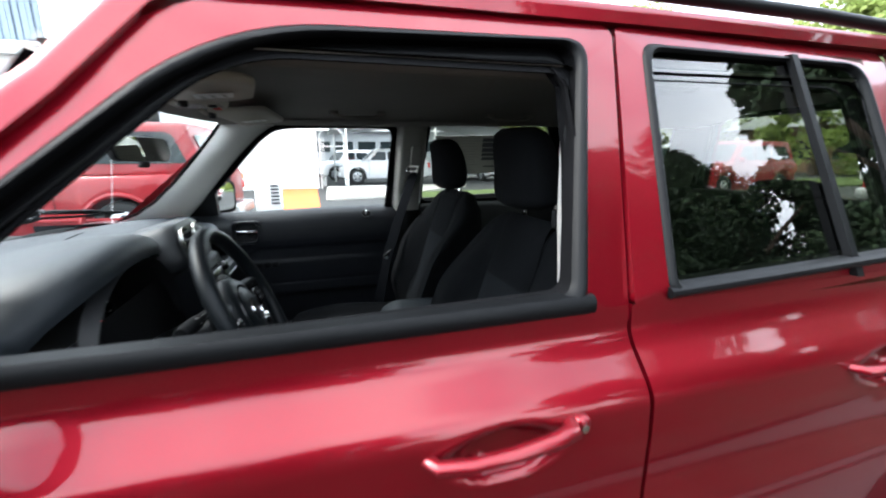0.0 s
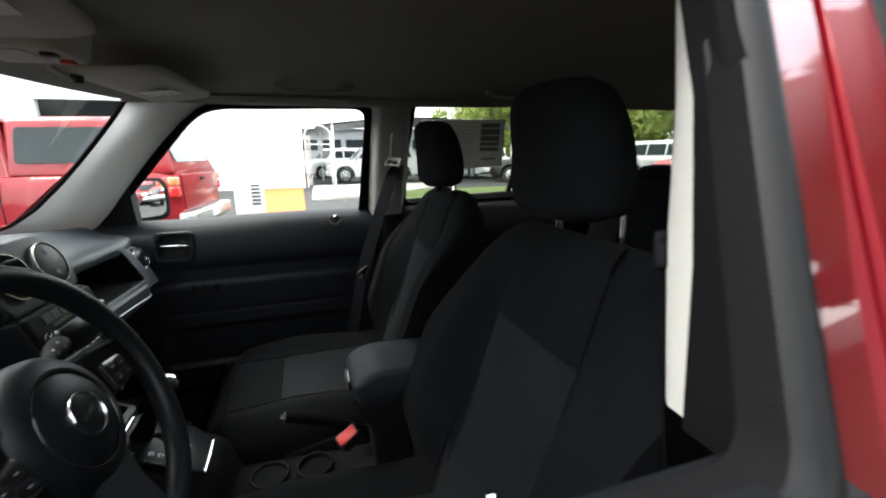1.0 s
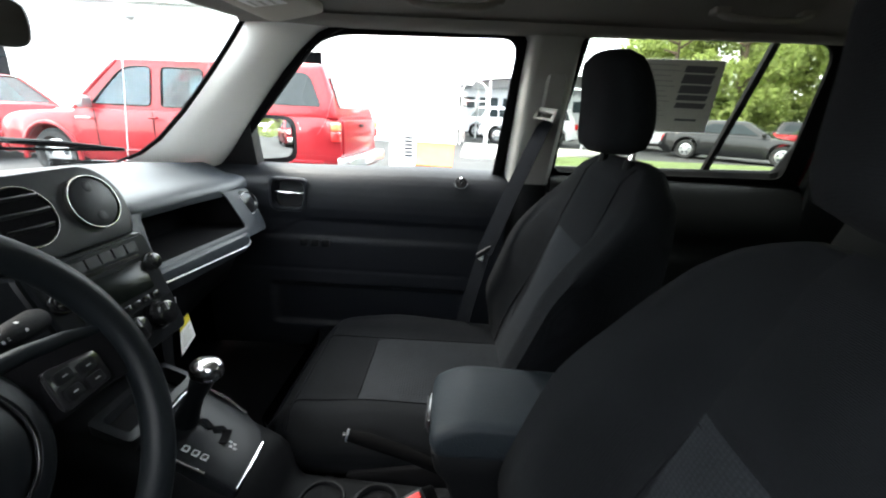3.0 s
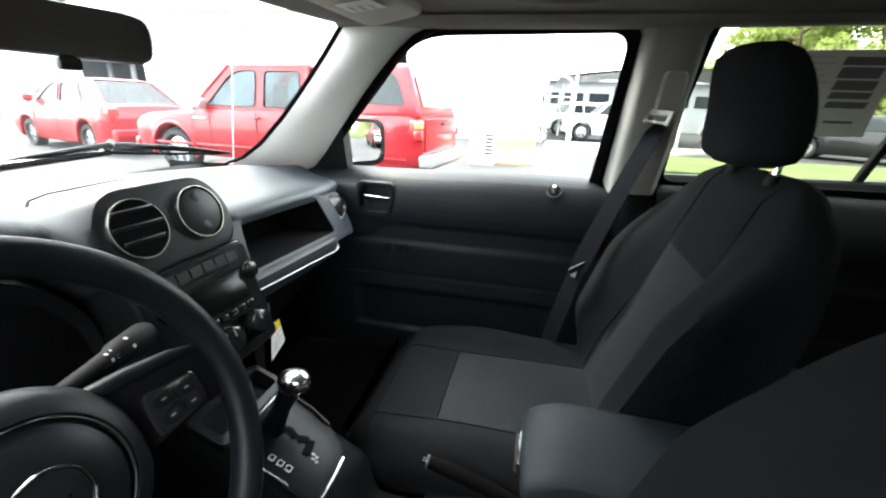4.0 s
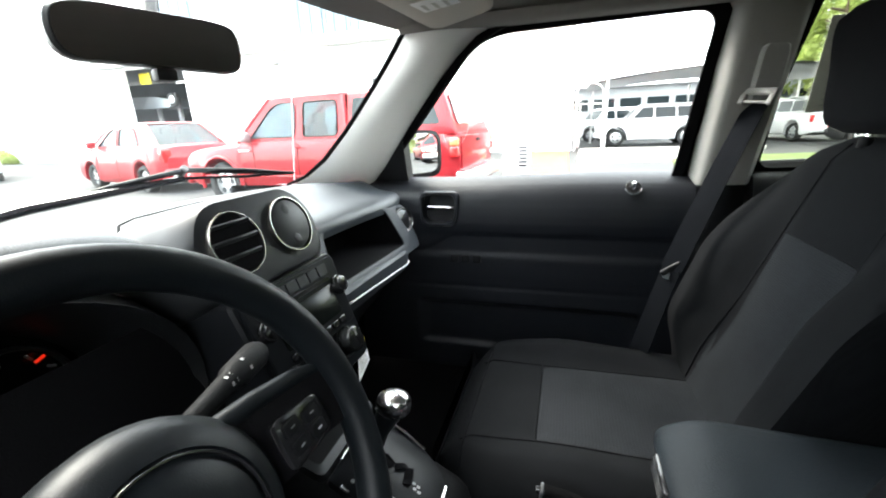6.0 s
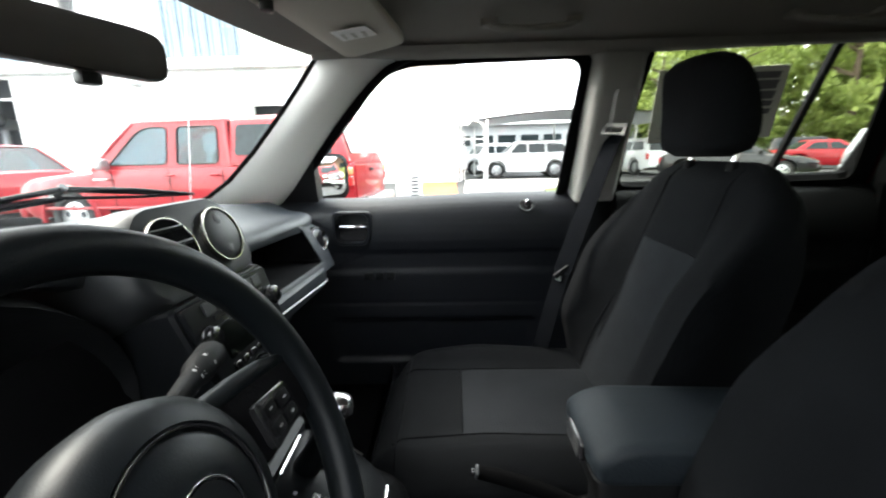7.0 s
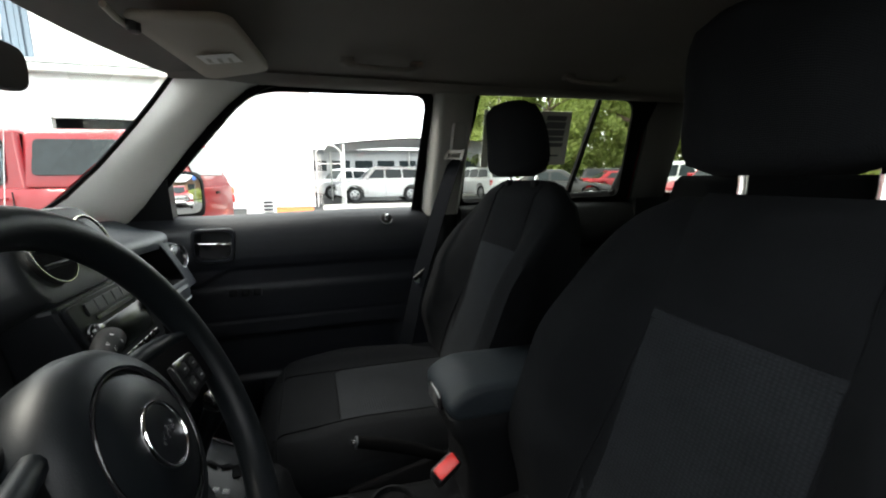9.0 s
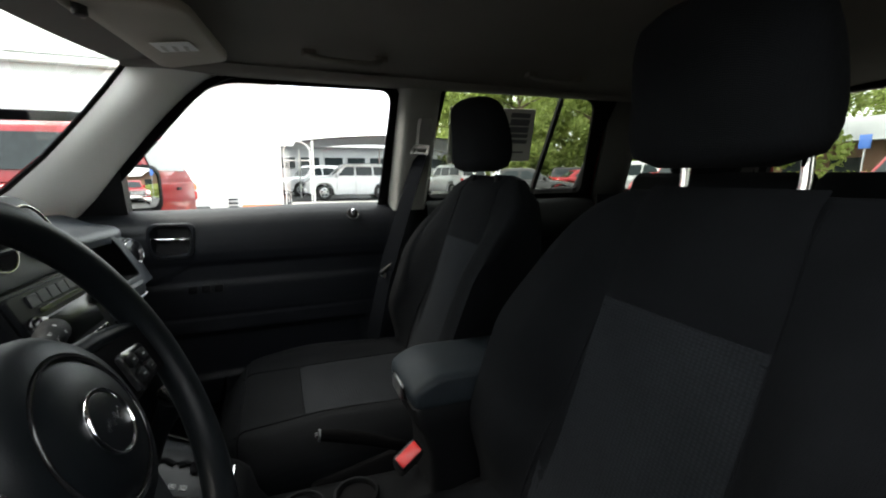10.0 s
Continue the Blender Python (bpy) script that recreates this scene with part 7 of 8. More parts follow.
def vehicle(name, label, category, at, turn, L, W, paint, top_line, cabin, wheels, wheel_r=0.33, arch=0.40, clear=0.22, panes=(), extra=None, group="", seats=()):
    """A parked car, nose to -x before it is turned; seats: where see-through glass shows seat rows. top_line: heights of bonnet, belt and tail along x; cabin: (x0, x1, x2, x3, z0, z1, w0, w1)."""
    root = thing(name, label, category, group=group)
    xs = sorted({*span(-L / 2, L / 2, 40), *[c + arch * math.cos(a) for c in wheels for a in span(0, math.pi, 15)]})
    bm = bmx()
    rings = []
    for x in xs:
        zb = clear + 0.10 * smoothstep(L / 2 - 0.5, L / 2, abs(x))
        for c in wheels:
            if abs(x - c) < arch:
                zb = max(zb, wheel_r + math.sqrt(arch * arch - (x - c) ** 2))
        zt = interp(x, top_line)
        e = smoothstep(L / 2 - 0.35, L / 2, abs(x))
        w = W / 2 * (1 - 0.14 * e * e)
        flare = 0.03 * max(smoothstep(arch + 0.12, arch, abs(x - c)) for c in wheels)
        h = zt - zb
        half = [(w * 0.95, zb), (w * 0.985 + flare, zb + min(0.05, h * 0.16)), (w * 1.0 + flare * 0.6, zb + h * 0.36), (w * 1.003, zb + h * 0.58), (w * 0.99, zb + h * 0.78), (w * 0.965, zb + h * 0.91), (w * 0.93, zt - 0.012), (w * 0.86, zt), (w * 0.45, zt + 0.014)]
        rings.append([(x, y, z) for y, z in half] + [(x, 0, zt + 0.018)] + [(x, -y, z) for y, z in reversed(half)])
    loft(bm, rings)
    part("body", bm, paint, root, angle=38)
    x0, x1, x2, x3, z0, z1, w0, w1 = cabin
    if seats:
        open_cabin(root, paint, cabin, panes, seats)
    else:
        closed_cabin(root, paint, cabin, panes)
    for c in wheels:
        for sg in (-1, 1):
            bm = bmx()
            ring(bm, (c, sg * (W / 2 - 0.11), wheel_r), (0, sg, 0), wheel_r * 0.62, wheel_r, 0.10, 30)
            wl_ = part("wheel", bm, "tyre", root)
            bm = bmx()
            disc(bm, (c, sg * (W / 2 - 0.06), wheel_r), (0, sg, 0), wheel_r * 0.63, 0.08, 28, 0.015)
            part("rim", bm, "silver", wl_)
            bm = bmx()
            for k in range(5):
                a = 2 * math.pi * k / 5 + 0.3
                disc(bm, (c + wheel_r * 0.38 * math.cos(a), sg * (W / 2 - 0.058), wheel_r + wheel_r * 0.38 * math.sin(a)), (0, sg, 0), wheel_r * 0.13, 0.004, 12)
            part("rim_openings", bm, "dark_in", wl_)
    ht = interp(-L / 2 + 0.1, top_line)
    hr = interp(L / 2 - 0.1, top_line)
    for sg in (-1, 1):
        bm = bmx()
        box(bm, (-L / 2 + 0.0, sg * W * 0.33 - 0.16, ht - 0.26), (-L / 2 + 0.16, sg * W * 0.33 + 0.16, ht - 0.08), 0.04, 3)
        part("headlight", bm, "lamp", root)
        bm = bmx()
        box(bm, (L / 2 - 0.20, sg * W * 0.42 - 0.08, hr - 0.32), (L / 2 - 0.015, sg * W * 0.42 + 0.045, hr - 0.05), 0.03, 3)
        part("tail_light", bm, "lamp_red", root)
        bm = bmx()
        box(bm, (x0 + 0.22, sg * (w0 + 0.10) - 0.09, z0 + 0.02), (x0 + 0.34, sg * (w0 + 0.10) + 0.09, z0 + 0.18), 0.04, 3)
        part("door_mirror", bm, "silver" if category == "pickup truck" else paint, root)
    for xb, nm in ((-L / 2, "front_bumper"), (L / 2, "rear_bumper")):
        bm = bmx()
        box(bm, (xb - 0.07, -W * 0.45, 0.36), (xb + 0.07, W * 0.45, 0.56), 0.05, 3)
        part(nm, bm, paint, root)
    bm = bmx()
    box(bm, (-L / 2 + 0.1, -W / 2 + 0.18, clear), (L / 2 - 0.1, W / 2 - 0.18, clear + 0.3))
    part("underbody", bm, "tyre", root, smooth=False)
    if extra:
        extra(root)
    root.matrix_basis = pose(at[0], at[1], 0, 0, 0, turn)
    return root


def seams(root, xs, W, z0, z1, off=0.003):
    for sg in (-1, 1):
        for x in xs:
            bm = bmx()
            box(bm, (x - 0.006, sg * (W / 2) - 0.004, z0), (x + 0.006, sg * (W / 2) + off, z1))
            part("door_seam", bm, "rubber", root, smooth=False)


def pickup_extra(root):
    # canopy over the bed
    bm = bmx()
    lo = rounded([(0.88, -0.80), (2.66, -0.82), (2.66, 0.82), (0.88, 0.80)], 0.05, 4)
    hi = rounded([(0.85, -0.66), (2.42, -0.66), (2.42, 0.66), (0.85, 0.66)], 0.08, 4)
    loft(bm, [[(x, y, 1.11) for x, y in lo], [(x, y, 1.16) for x, y in lo], [(x, y, 1.72) for x, y in hi]] + [[(1.6 + (x - 1.6) * kx, y * ky, z) for x, y in hi] for kx, ky, z in ((0.985, 0.97, 1.755), (0.95, 0.92, 1.783), (0.88, 0.82, 1.802), (0.6, 0.5, 1.815))])
    part("bed_canopy", bm, "red_car", root, "red canopy with side windows over the bed")
    for sg in (-1, 1):
        bm = bmx()
        plate(bm, [(x, sg * (0.82 - 0.27 * (z - 1.16) + 0.006), z) for x, z in rounded([(0.99, 1.25), (2.44, 1.25), (2.24, 1.67), (0.99, 1.67)], [0.05, 0.05, 0.11, 0.06], 5)], (0, sg, 0.3), 0.01)
        part("canopy_window", bm, "car_glass", root)
        for z_0, z_1, mt, lb in ((0.945, 1.055, "amber", "amber lamp lens"), (0.80, 0.94, "lamp_red", "red lamp lens")):
            bm = bmx()
            box(bm, (2.60, sg * 0.845 - 0.05, z_0), (2.715, sg * 0.845 + 0.062, z_1), 0.025, 3)
            part("corner_lamp", bm, mt, root, lb)
        bm = bmx()
        box(bm, (-1.22, sg * 0.918 - 0.008, 0.93), (-0.98, sg * 0.918 + 0.008, 0.955), 0.004)
        part("wing_badge", bm, "silver", root)
        bm = bmx()
        box(bm, (-2.2, sg * 0.905 - 0.02, 0.50), (2.5, sg * 0.905 + 0.012, 0.545), 0.012)
        part("side_moulding", bm, "red_car", root)
        for x in (-0.10, 0.60):
            bm = bmx()
            tube(bm, [(x + 0.06, sg * 0.915, 0.98), (x + 0.075, sg * 0.94, 0.985), (x + 0.19, sg * 0.94, 0.99), (x + 0.20, sg * 0.915, 0.99)], 0.014, 8)
            part("door_handle", bm, "red_car", root)
        for c in (-1.72, 1.58):
            bm = bmx()
            tube(bm, [(c + 0.47 * math.cos(a), sg * 0.915, 0.38 + 0.47 * math.sin(a)) for a in span(-0.15, math.pi + 0.15, 17)], 0.035, 8)
            part("wheel_flare", bm, "red_car", root)
    bm = bmx()
    q = [(2.66 - 0.40 * (z - 1.16) + 0.012, y, z) for y, z in rounded([(-0.62, 1.24), (0.62, 1.24), (0.54, 1.64), (-0.54, 1.64)], 0.05, 4)]
    plate(bm, q, (1, 0, 0.3), 0.012)
    part("canopy_rear_window", bm, "car_glass", root)
    bm = bmx()
    box(bm, (2.69, -0.72, 0.62), (2.725, 0.72, 1.08), 0.015)
    tgx = part("tailgate", bm, "red_car", root)
    bm = bmx()
    box(bm, (2.72, -0.09, 0.98), (2.735, 0.09, 1.02), 0.004)
    part("tailgate_handle", bm, "rubber", tgx)
    bm = bmx()
    box(bm, (2.66, -0.86, 0.42), (2.86, 0.86, 0.60), 0.04, 3)
    part("chrome_bumper", bm, "silver", root, "bright rear bumper")
    bm = bmx()
    box(bm, (2.858, -0.16, 0.46), (2.866, 0.16, 0.58), 0.003)
    part("number_plate", bm, "paper", root)
    seams(root, (-0.92, 0.0, 0.84), 1.80, 0.5, 1.06)


vehicle("pickup_truck", "red four-door pickup truck with a red bed canopy", "pickup truck", (-4.20, 6.32), -6, 5.40, 1.80, "red_car",
        [(-2.7, 0.86), (-2.3, 0.98), (-1.1, 1.08), (0.9, 1.10), (2.7, 1.12)], (-1.34, -0.56, 0.80, 0.92, 1.06, 1.80, 0.80, 0.66), (-1.72, 1.58), 0.38, 0.45, 0.34,
        panes=([(-1.06, 1.13), (-0.08, 1.13), (-0.08, 1.68), (-0.52, 1.68)], [(0.06, 1.13), (0.74, 1.13), (0.71, 1.68), (0.06, 1.68)]), extra=pickup_extra, seats=(-0.02, 0.66))

def hatch_extra(root):
    seams(root, (-0.85, 0.12, 1.0), 1.74, 0.35, 0.9)
    for sg in (-1, 1):
        bm = bmx()
        box(bm, (1.96, sg * 0.74 - 0.09, 0.72), (2.14, sg * 0.74 + 0.12, 0.98), 0.03, 3)
        part("tail_lamp", bm, "lamp_red", root)
    bm = bmx()
    box(bm, (2.02, -0.80, 0.30), (2.20, 0.80, 0.56), 0.05, 3)
    part("rear_bumper", bm, "red_car", root)
    bm = bmx()
    box(bm, (2.14, -0.14, 0.66), (2.16, 0.14, 0.70), 0.005)
    part("hatch_handle", bm, "rubber", root)


hatch_line = [(-2.15, 0.60), (-1.95, 0.74), (-1.6, 0.86), (-1.0, 0.95), (0.6, 1.0), (1.7, 1.05), (2.0, 1.04), (2.1, 0.95), (2.15, 0.80)]
vehicle("hatchback", "red compact hatchback parked by the building", "car", (-10.4, 8.0), -14, 4.30, 1.74, "red_car", hatch_line,
        (-1.22, -0.26, 1.22, 1.98, 1.0, 1.56, 0.79, 0.60), (-1.28, 1.22), 0.31, 0.37, 0.20,
        panes=([(-0.84, 1.05), (0.10, 1.05), (0.06, 1.45), (-0.26, 1.45)], [(0.18, 1.05), (1.16, 1.05), (0.86, 1.45), (0.14, 1.45)]), extra=hatch_extra, seats=(0.10, 0.95))

suv_line = [(-2.25, 0.80), (-1.95, 0.98), (-1.0, 1.08), (2.1, 1.10), (2.25, 0.95)]
SUVP = ([(-0.78, 1.14), (0.0, 1.14), (0.0, 1.55), (-0.40, 1.55)], [(0.08, 1.14), (0.86, 1.14), (0.84, 1.55), (0.08, 1.55)], [(0.94, 1.14), (1.85, 1.16), (1.70, 1.53), (0.92, 1.55)])


def suv_like(name, label, at, turn, paint, extra=None):
    return vehicle(name, label, "car", at, turn, 4.5, 1.84, paint, suv_line, (-1.10, -0.45, 1.90, 2.15, 1.06, 1.70, 0.82, 0.68), (-1.42, 1.32), 0.36, 0.43, 0.26, panes=SUVP, extra=extra, group="parked cars")


def grille(root):
    bm = bmx()
    box(bm, (-2.30, -0.55, 0.62), (-2.20, 0.55, 0.98), 0.03, 2)
    g_ = part("grille", bm, "plastic", root)
    for k in range(3):
        bm = bmx()
        box(bm, (-2.325, -0.52, 0.69 + 0.10 * k), (-2.29, 0.52, 0.725 + 0.10 * k), 0.008)
        part("grille_bar", bm, "chrome", g_)
    for sg in (-1, 1):
        bm = bmx()
        box(bm, (-2.30, sg * 0.74 - 0.13, 0.74), (-2.16, sg * 0.74 + 0.13, 0.96), 0.04, 3)
        part("headlamp", bm, "lamp", root)
    bm = bmx()
    box(bm, (-2.38, -0.85, 0.36), (-2.2, 0.85, 0.58), 0.05, 3)
    part("front_bumper", bm, "silver", root)


suv_like("parked_suv", "white SUV parked under the canopy edge", (3.25, 20.45), 0, "white_car", lambda r: seams(r, (-0.85, 0.04, 0.9), 1.84, 0.4, 1.05))
suv_like("parked_suv", "white boxy SUV with dark lower trim", (1.9, 25.2), 25, "white_car")
suv_like("parked_suv", "white off-road SUV seen from behind", (8.95, 21.2), -80, "white_car")
suv_like("parked_suv", "red SUV facing the camera car", (13.6, 4.1), 0, "red_car", grille)
suv_like("parked_suv", "silver SUV parked behind the grass strip", (13.6, 11.7), 96, "grey_car")
suv_like("parked_suv", "red SUV in the far row", (12.2, 8.9), 8, "red_car")
suv_like("parked_suv", "dark SUV in the far row", (21.5, 26.0), 150, "black_car")
sedan_line = [(-2.45, 0.66), (-2.1, 0.80), (-1.1, 0.93), (1.5, 0.98), (2.2, 0.98), (2.45, 0.85)]


def sedan_like(name, label, at, turn, paint):
    return vehicle(name, label, "car", at, turn, 4.9, 1.86, paint, sedan_line, (-1.15, -0.25, 0.95, 1.75, 0.93, 1.46, 0.80, 0.58), (-1.5, 1.5), 0.35, 0.41, 0.20,
                   panes=([(-0.70, 1.0), (0.20, 1.0), (0.20, 1.34), (-0.15, 1.34)], [(0.28, 1.0), (1.25, 1.02), (0.85, 1.33), (0.28, 1.34)]), group="parked cars")


sedan_like("parked_sedan", "black sedan parked beyond the grass strip", (10.5, 16.0), 140, "black_car")
sedan_like("parked_sedan", "white sedan in the far row", (16.0, 27.0), 160, "white_car")
sedan_like("parked_sedan", "red sedan in the far row", (19.0, 22.0), 165, "red_car")
sedan_like("parked_sedan", "dark grey sedan in the far row", (24.0, 19.5), 170, "grey_car")

suv_like("parked_suv", "white SUV with chrome-barred grille facing the lot", (-20.6, 9.2), 153, "white_car", grille)

# ---- far buildings and canopy ----
cp = thing("car_canopy", "grey roofed car canopy on white posts with an arched end", "canopy", (3, 17.5, 0))
bm = bmx()
rows = [[(x, y, 2.45 + 0.35 * math.sin(math.pi * (x - 0.6) / 9.0)) for y in (17.6, 22.8)] for x in span(0.6, 9.6, 14)]
grid(bm, rows)
grid(bm, [[(x, y, z + 0.08) for x, y, z in r] for r in rows])
part("canopy_roof", bm, "grey_roof", cp)
for x, y in ((1.22, 17.6), (5.2, 17.6), (9.5, 17.6), (0.95, 22.7), (5.2, 22.7), (9.5, 22.7)):
    bm = bmx()
    tube(bm, [(x, y, 0), (x, y, 2.55)], 0.045, 10)
    part("post", bm, "white_wall", cp)
bm = bmx()
tube(bm, [(0.10, 17.4, 0.0), (0.10, 17.4, 2.1)] + [(0.60 - 0.50 * math.cos(a), 17.4, 2.1 + 0.40 * math.sin(a)) for a in span(0.1, math.pi - 0.1, 13)] + [(1.10, 17.4, 2.1), (1.10, 17.4, 0.0)], 0.022, 8)
tube(bm, [(0.10, 17.4, 1.75), (1.10, 17.4, 1.75)], 0.02, 6)
for k in range(4):
    tube(bm, [(0.10 + 0.06 * k, 17.4, 0.1), (0.10 + 0.06 * k, 17.4, 2.1)], 0.009, 6)
part("arch", bm, "white_wall", cp)

fb = thing("far_building", "pale grey workshop with a row of dark windows", "building", (6, 34, 0))
bm = bmx()
box(bm, (-1.0, 34, 0), (16, 42, 3.3))
part("wall", bm, "grey_wall", fb, smooth=False)
bm = bmx()
loft(bm, [[(-1.5, 33.4, 3.3), (16.5, 33.4, 3.3), (16.5, 42.6, 3.3), (-1.5, 42.6, 3.3)], [(-1.5, 36.5, 4.4), (16.5, 36.5, 4.4), (16.5, 39.5, 4.4), (-1.5, 39.5, 4.4)]])
part("roof", bm, "grey_roof", fb, smooth=False)
for k in range(9):
    bm = bmx()
    box(bm, (-0.2 + 1.8 * k, 33.93, 1.7), (1.2 + 1.8 * k, 34.02, 2.5), 0.01)
    part("window", bm, "car_glass", fb, smooth=False)
hb = thing("brown_building", "low brown building with a wide dark roof", "building", (38, 16, 0))
bm = bmx()
box(bm, (34, 8, 0), (42, 26, 3.2))
part("wall", bm, material("brown_wall", (0.22, 0.13, 0.09), 0.85, var=0.15, scale=1), hb, smooth=False)
bm = bmx()
loft(bm, [[(33, 7, 3.2), (43, 7, 3.2), (43, 27, 3.2), (33, 27, 3.2)], [(37, 10, 5.0), (39, 10, 5.0), (39, 24, 5.0), (37, 24, 5.0)]])
part("roof", bm, "grey_roof", hb, smooth=False)
for k in range(6):
    bm = bmx()
    box(bm, (33.95, 9 + 2.8 * k, 0.9), (34.05, 10.6 + 2.8 * k, 2.2))
    part("window", bm, "car_glass", hb, smooth=False)
sg_ = thing("blue_sign", "small blue parking sign on a post", "sign", (20, 8.3, 0))
bm = bmx()
tube(bm, [(20, 8.3, 0), (20, 8.3, 2.6)], 0.03, 8)
part("post", bm, "grey_wall", sg_)
bm = bmx()
box(bm, (19.95, 8.12, 2.1), (19.97, 8.48, 2.6), 0.005)
part("plate", bm, "blue", sg_)
rb = thing("grey_building", "long grey building across the road", "building", (-6, -22, 0))
bm = bmx()
box(bm, (-22, -30, 0), (1.5, -20, 4.2))
part("wall", bm, "grey_wall", rb, smooth=False)
bm = bmx()
loft(bm, [[(-23, -31, 4.2), (2.3, -31, 4.2), (2.3, -19, 4.2), (-23, -19, 4.2)], [(-20, -26, 6.2), (-1, -26, 6.2), (-1, -24, 6.2), (-20, -24, 6.2)]])
part("roof", bm, "grey_roof", rb, smooth=False)


# ---- trees ----
def tree(name, label, at, height, spread, mat, n, seed, conifer=False, leaf=1.0, low=0.28):
    rnd = random.Random(seed)
    root = thing(name, label, "tree", group="trees of the lot")
    bm = bmx()
    pts = [(0, 0, 0), (0.1, 0.05, height * 0.25), (0.0, 0.15, height * 0.5), (0.1, 0.0, height * 0.8)]
    tube(bm, pts, [height * 0.028, height * 0.02, height * 0.014, height * 0.005], 10)
    limbs = []
    for k in range(11):
        a = rnd.uniform(0, 2 * math.pi)
        z0 = height * rnd.uniform(0.25, 0.7)
        r = spread * rnd.uniform(0.5, 0.95) * (1.0 if not conifer else (1 - z0 / height))
        z1 = z0 + height * rnd.uniform(0.05, 0.22) * (1 if not conifer else -0.2)
        end = Vector((r * math.cos(a), r * math.sin(a), z1))
        limbs.append(end)
        tube(bm, [(0, 0, z0), tuple(end * 0.5 + Vector((0, 0, z0 * 0.5 + 0.1))), tuple(end)], [height * 0.010, height * 0.006, height * 0.002], 6)
    part("trunk", bm, "bark", root)
    verts, faces = [], []
    clumps = []
    for k in range(46):
        if conifer:
            f = rnd.uniform(0.08, 1.0)
            r = spread * (1 - f) * rnd.uniform(0.5, 1.0)
            z = height * f
        else:
            f = rnd.uniform(0, 1)
            z = height * (low + (0.98 - low) * f)
            r = spread * math.sqrt(max(0.05, 1 - (2 * f - 0.9) ** 2 * 0.8)) * rnd.uniform(0.3, 1.0)
        a = rnd.uniform(0, 2 * math.pi)
        clumps.append((r * math.cos(a), r * math.sin(a), z, spread * rnd.uniform(0.16, 0.34)))
    for k in range(n):
        cx, cy, cz_, cr = clumps[k % len(clumps)]
        d = Vector((rnd.gauss(0, 1), rnd.gauss(0, 1), rnd.gauss(0, 0.8))).normalized() * cr * rnd.uniform(0.3, 1.0) ** 0.5
        p = Vector((cx, cy, cz_)) + d
        sz = rnd.uniform(0.07, 0.16) * (height / 9.0) * leaf
        u = Vector((rnd.gauss(0, 1), rnd.gauss(0, 1), rnd.gauss(0, 1))).normalized()
        w = u.cross(Vector((rnd.gauss(0, 1), rnd.gauss(0, 1), rnd.gauss(0, 1)))).normalized()
        i = len(verts)
        verts += [tuple(p - u * sz), tuple(p + w * sz * 0.5), tuple(p + u * sz), tuple(p - w * sz * 0.5)]
        faces.append((i, i + 1, i + 2, i + 3))
    me = bpy.data.meshes.new("crown")
    me.from_pydata(verts, [], faces)
    me.materials.append(M[mat])
    cr_ = new("crown", me)
    cr_.parent = root
    root.matrix_basis = pose(at[0], at[1], 0, 0, 0, rnd.uniform(0, 360))
    return root


rnd0 = random.Random(4)
spots = [(16, 34), (19, 31), (23, 35), (27, 30), (31, 33), (36, 29), (28, 40), (18, 41), (40, 36), (45, 28), (48, 18), (47, 8), (44, 2), (33, 38), (30, 17.5), (-46, 20.5), (-52, 27), (-50, 19)]
for k, (x, y) in enumerate(spots):
    tree("tree", "tall broadleaf tree in fresh green leaf", (x, y), rnd0.uniform(9, 13), rnd0.uniform(3.4, 4.6), "leaf", 9000, 10 + k, leaf=1.5, low=0.12)
for k, (x, y, h_) in enumerate(((12, -9, 12), (17, -12, 14), (-26, 30, 14), (28, -4, 13), (38, -8, 14), (50, -2, 15), (24, 46, 15))):
    tree("tree", "dark green conifer beside the lot", (x, y), h_, 3.2, "needle", 6000, 50 + k, True)
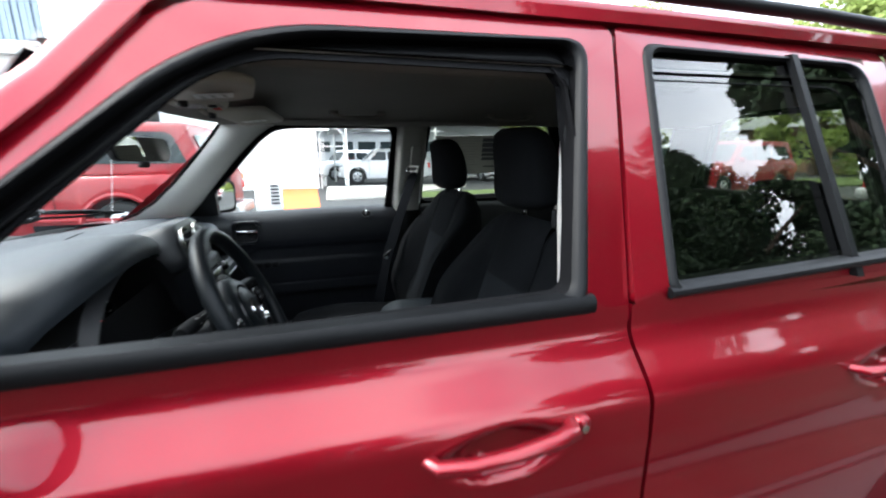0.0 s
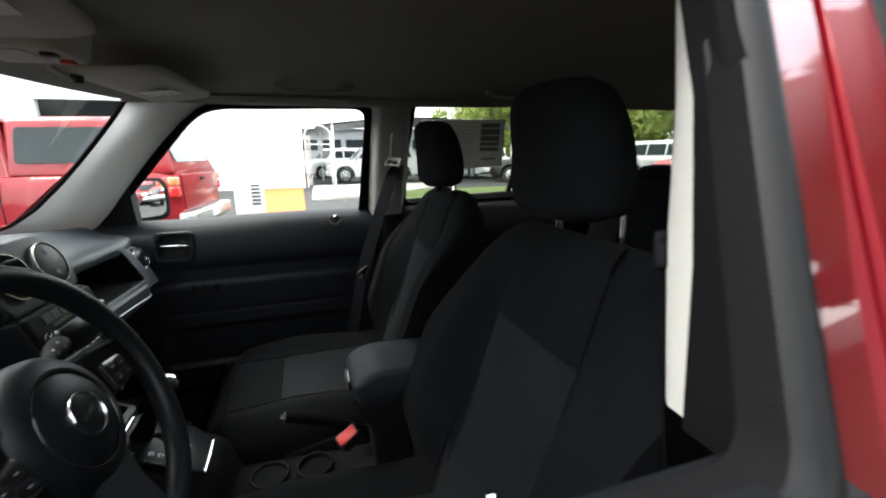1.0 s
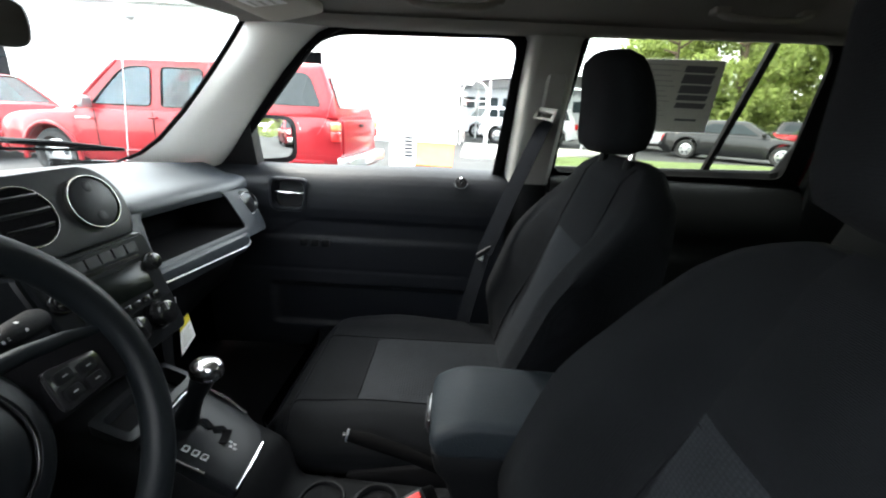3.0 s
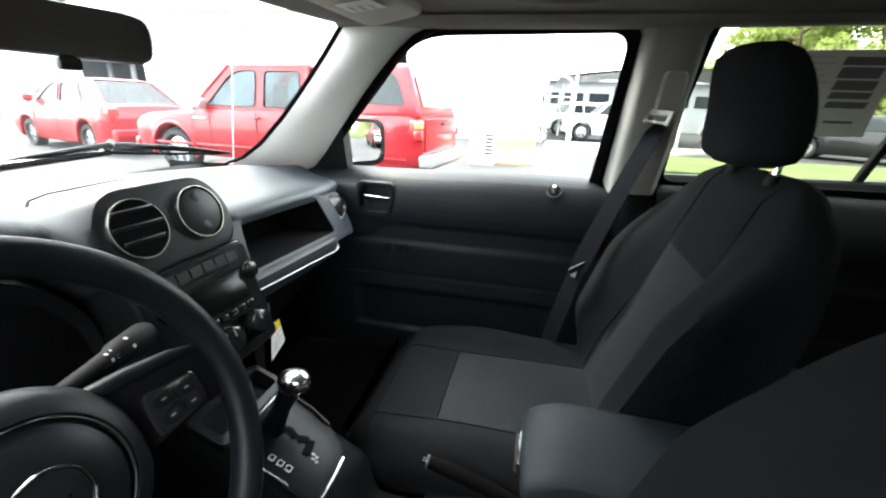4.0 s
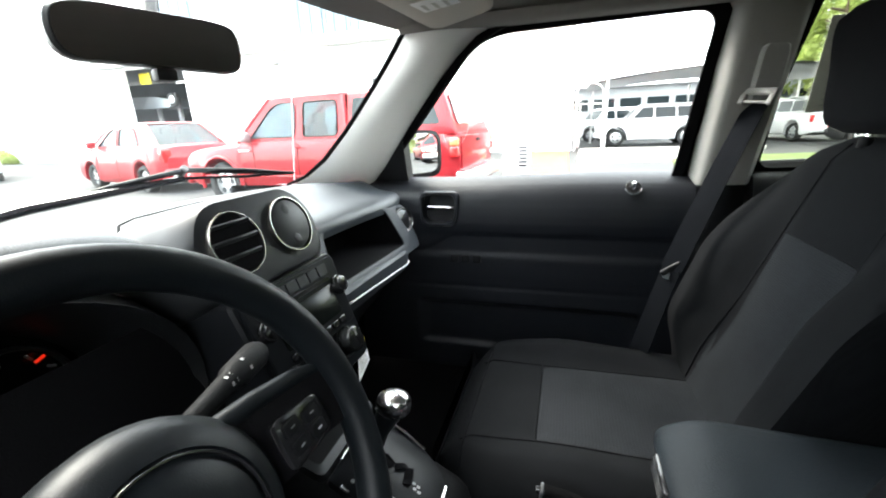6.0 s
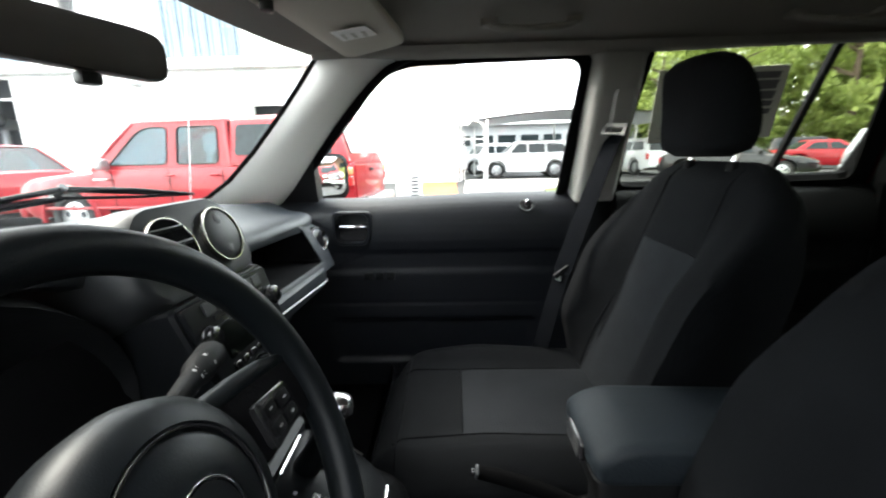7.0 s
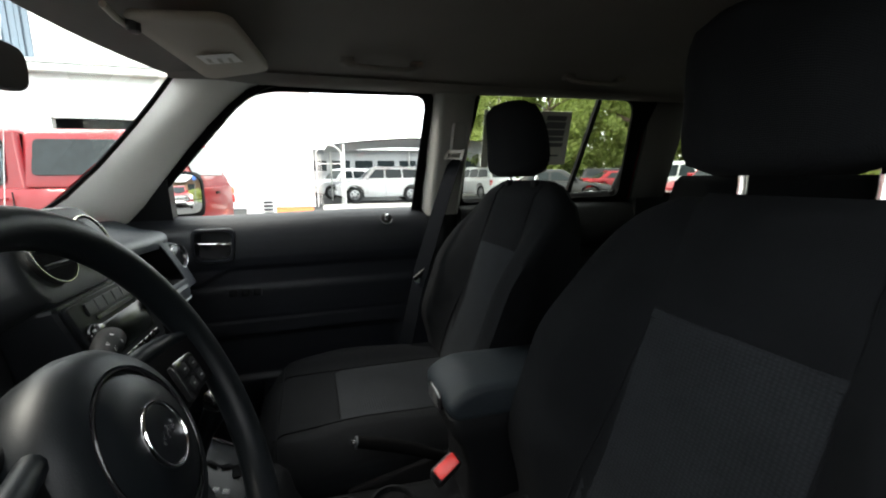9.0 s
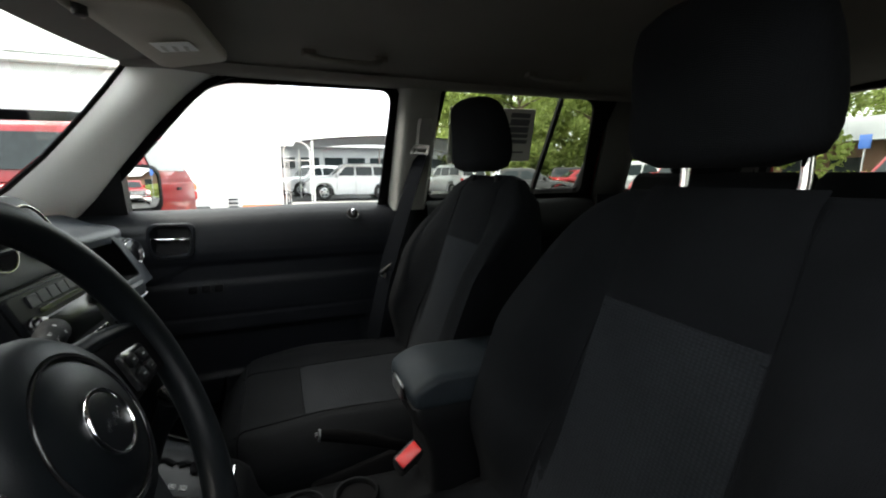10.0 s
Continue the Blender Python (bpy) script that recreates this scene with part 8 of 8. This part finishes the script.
# the first three are unseen, added to keep light out of the cabin
for k, (x, y, h_) in enumerate(((-9.0, -12.5, 7.0), (-5.0, -12.0, 7.5), (-1.0, -11.5, 7.0), (7.6, -8.6, 8.5), (11.4, -8.2, 8.5), (17.0, -6.0, 13.0), (10.5, -12.0, 11.0), (14.0, -11.0, 11.0), (21.0, -6.5, 14.0))):
    tree("tree", "broad dense tree placed to shade the driver's side of the car", (x, y), h_, 3.3, "needle", 44000 if -9 < y and 0 < x < 12 else 20000, 80 + k, leaf=0.75 if -9 < y and 0 < x < 12 else 1.35, low=0.14)
sb = thing("shrub", "low green shrub against the building", "shrub", (-33.0, 17.0, 0))
bm_v, bm_f, rnd = [], [], random.Random(21)
for k in range(1600):
    a, r = rnd.uniform(0, 6.283), rnd.uniform(0, 1) ** 0.5
    p = Vector((-33.0 + 1.1 * r * math.cos(a), 17.0 + 0.5 * r * math.sin(a), rnd.uniform(0.05, 0.9 * math.sqrt(max(0.05, 1 - r * r)))))
    u = Vector((rnd.gauss(0, 1), rnd.gauss(0, 1), rnd.gauss(0, 1))).normalized() * 0.07
    w = u.cross(Vector((rnd.gauss(0, 1), rnd.gauss(0, 1), 1))).normalized() * 0.035
    i = len(bm_v)
    bm_v += [tuple(p - u), tuple(p + w), tuple(p + u), tuple(p - w)]
    bm_f.append((i, i + 1, i + 2, i + 3))
me = bpy.data.meshes.new("leaves")
me.from_pydata(bm_v, [], bm_f)
me.materials.append(M["leaf"])
lv_ = new("leaves", me)
lv_.parent = sb
lv_.matrix_parent_inverse = sb.matrix_world.inverted()
hd = thing("hedge", "clipped green hedge along the lot", "hedge", (30, 5, 0), kind="stuff")
rnd = random.Random(8)
verts, faces = [], []
for k in range(6000):
    p = Vector((rnd.uniform(29, 30.4), rnd.uniform(-4, 16), rnd.uniform(0.1, 1.3)))
    u = Vector((rnd.gauss(0, 1), rnd.gauss(0, 1), rnd.gauss(0, 1))).normalized()
    w = u.cross(Vector((rnd.gauss(0, 1), rnd.gauss(0, 1), 1))).normalized()
    i = len(verts)
    verts += [tuple(p - u * 0.12), tuple(p + w * 0.06), tuple(p + u * 0.12), tuple(p - w * 0.06)]
    faces.append((i, i + 1, i + 2, i + 3))
me = bpy.data.meshes.new("leaves")
me.from_pydata(verts, [], faces)
me.materials.append(M["leaf"])
hl = new("leaves", me)
hl.parent = hd
hl.matrix_parent_inverse = Matrix.Translation((-30, -5, 0))
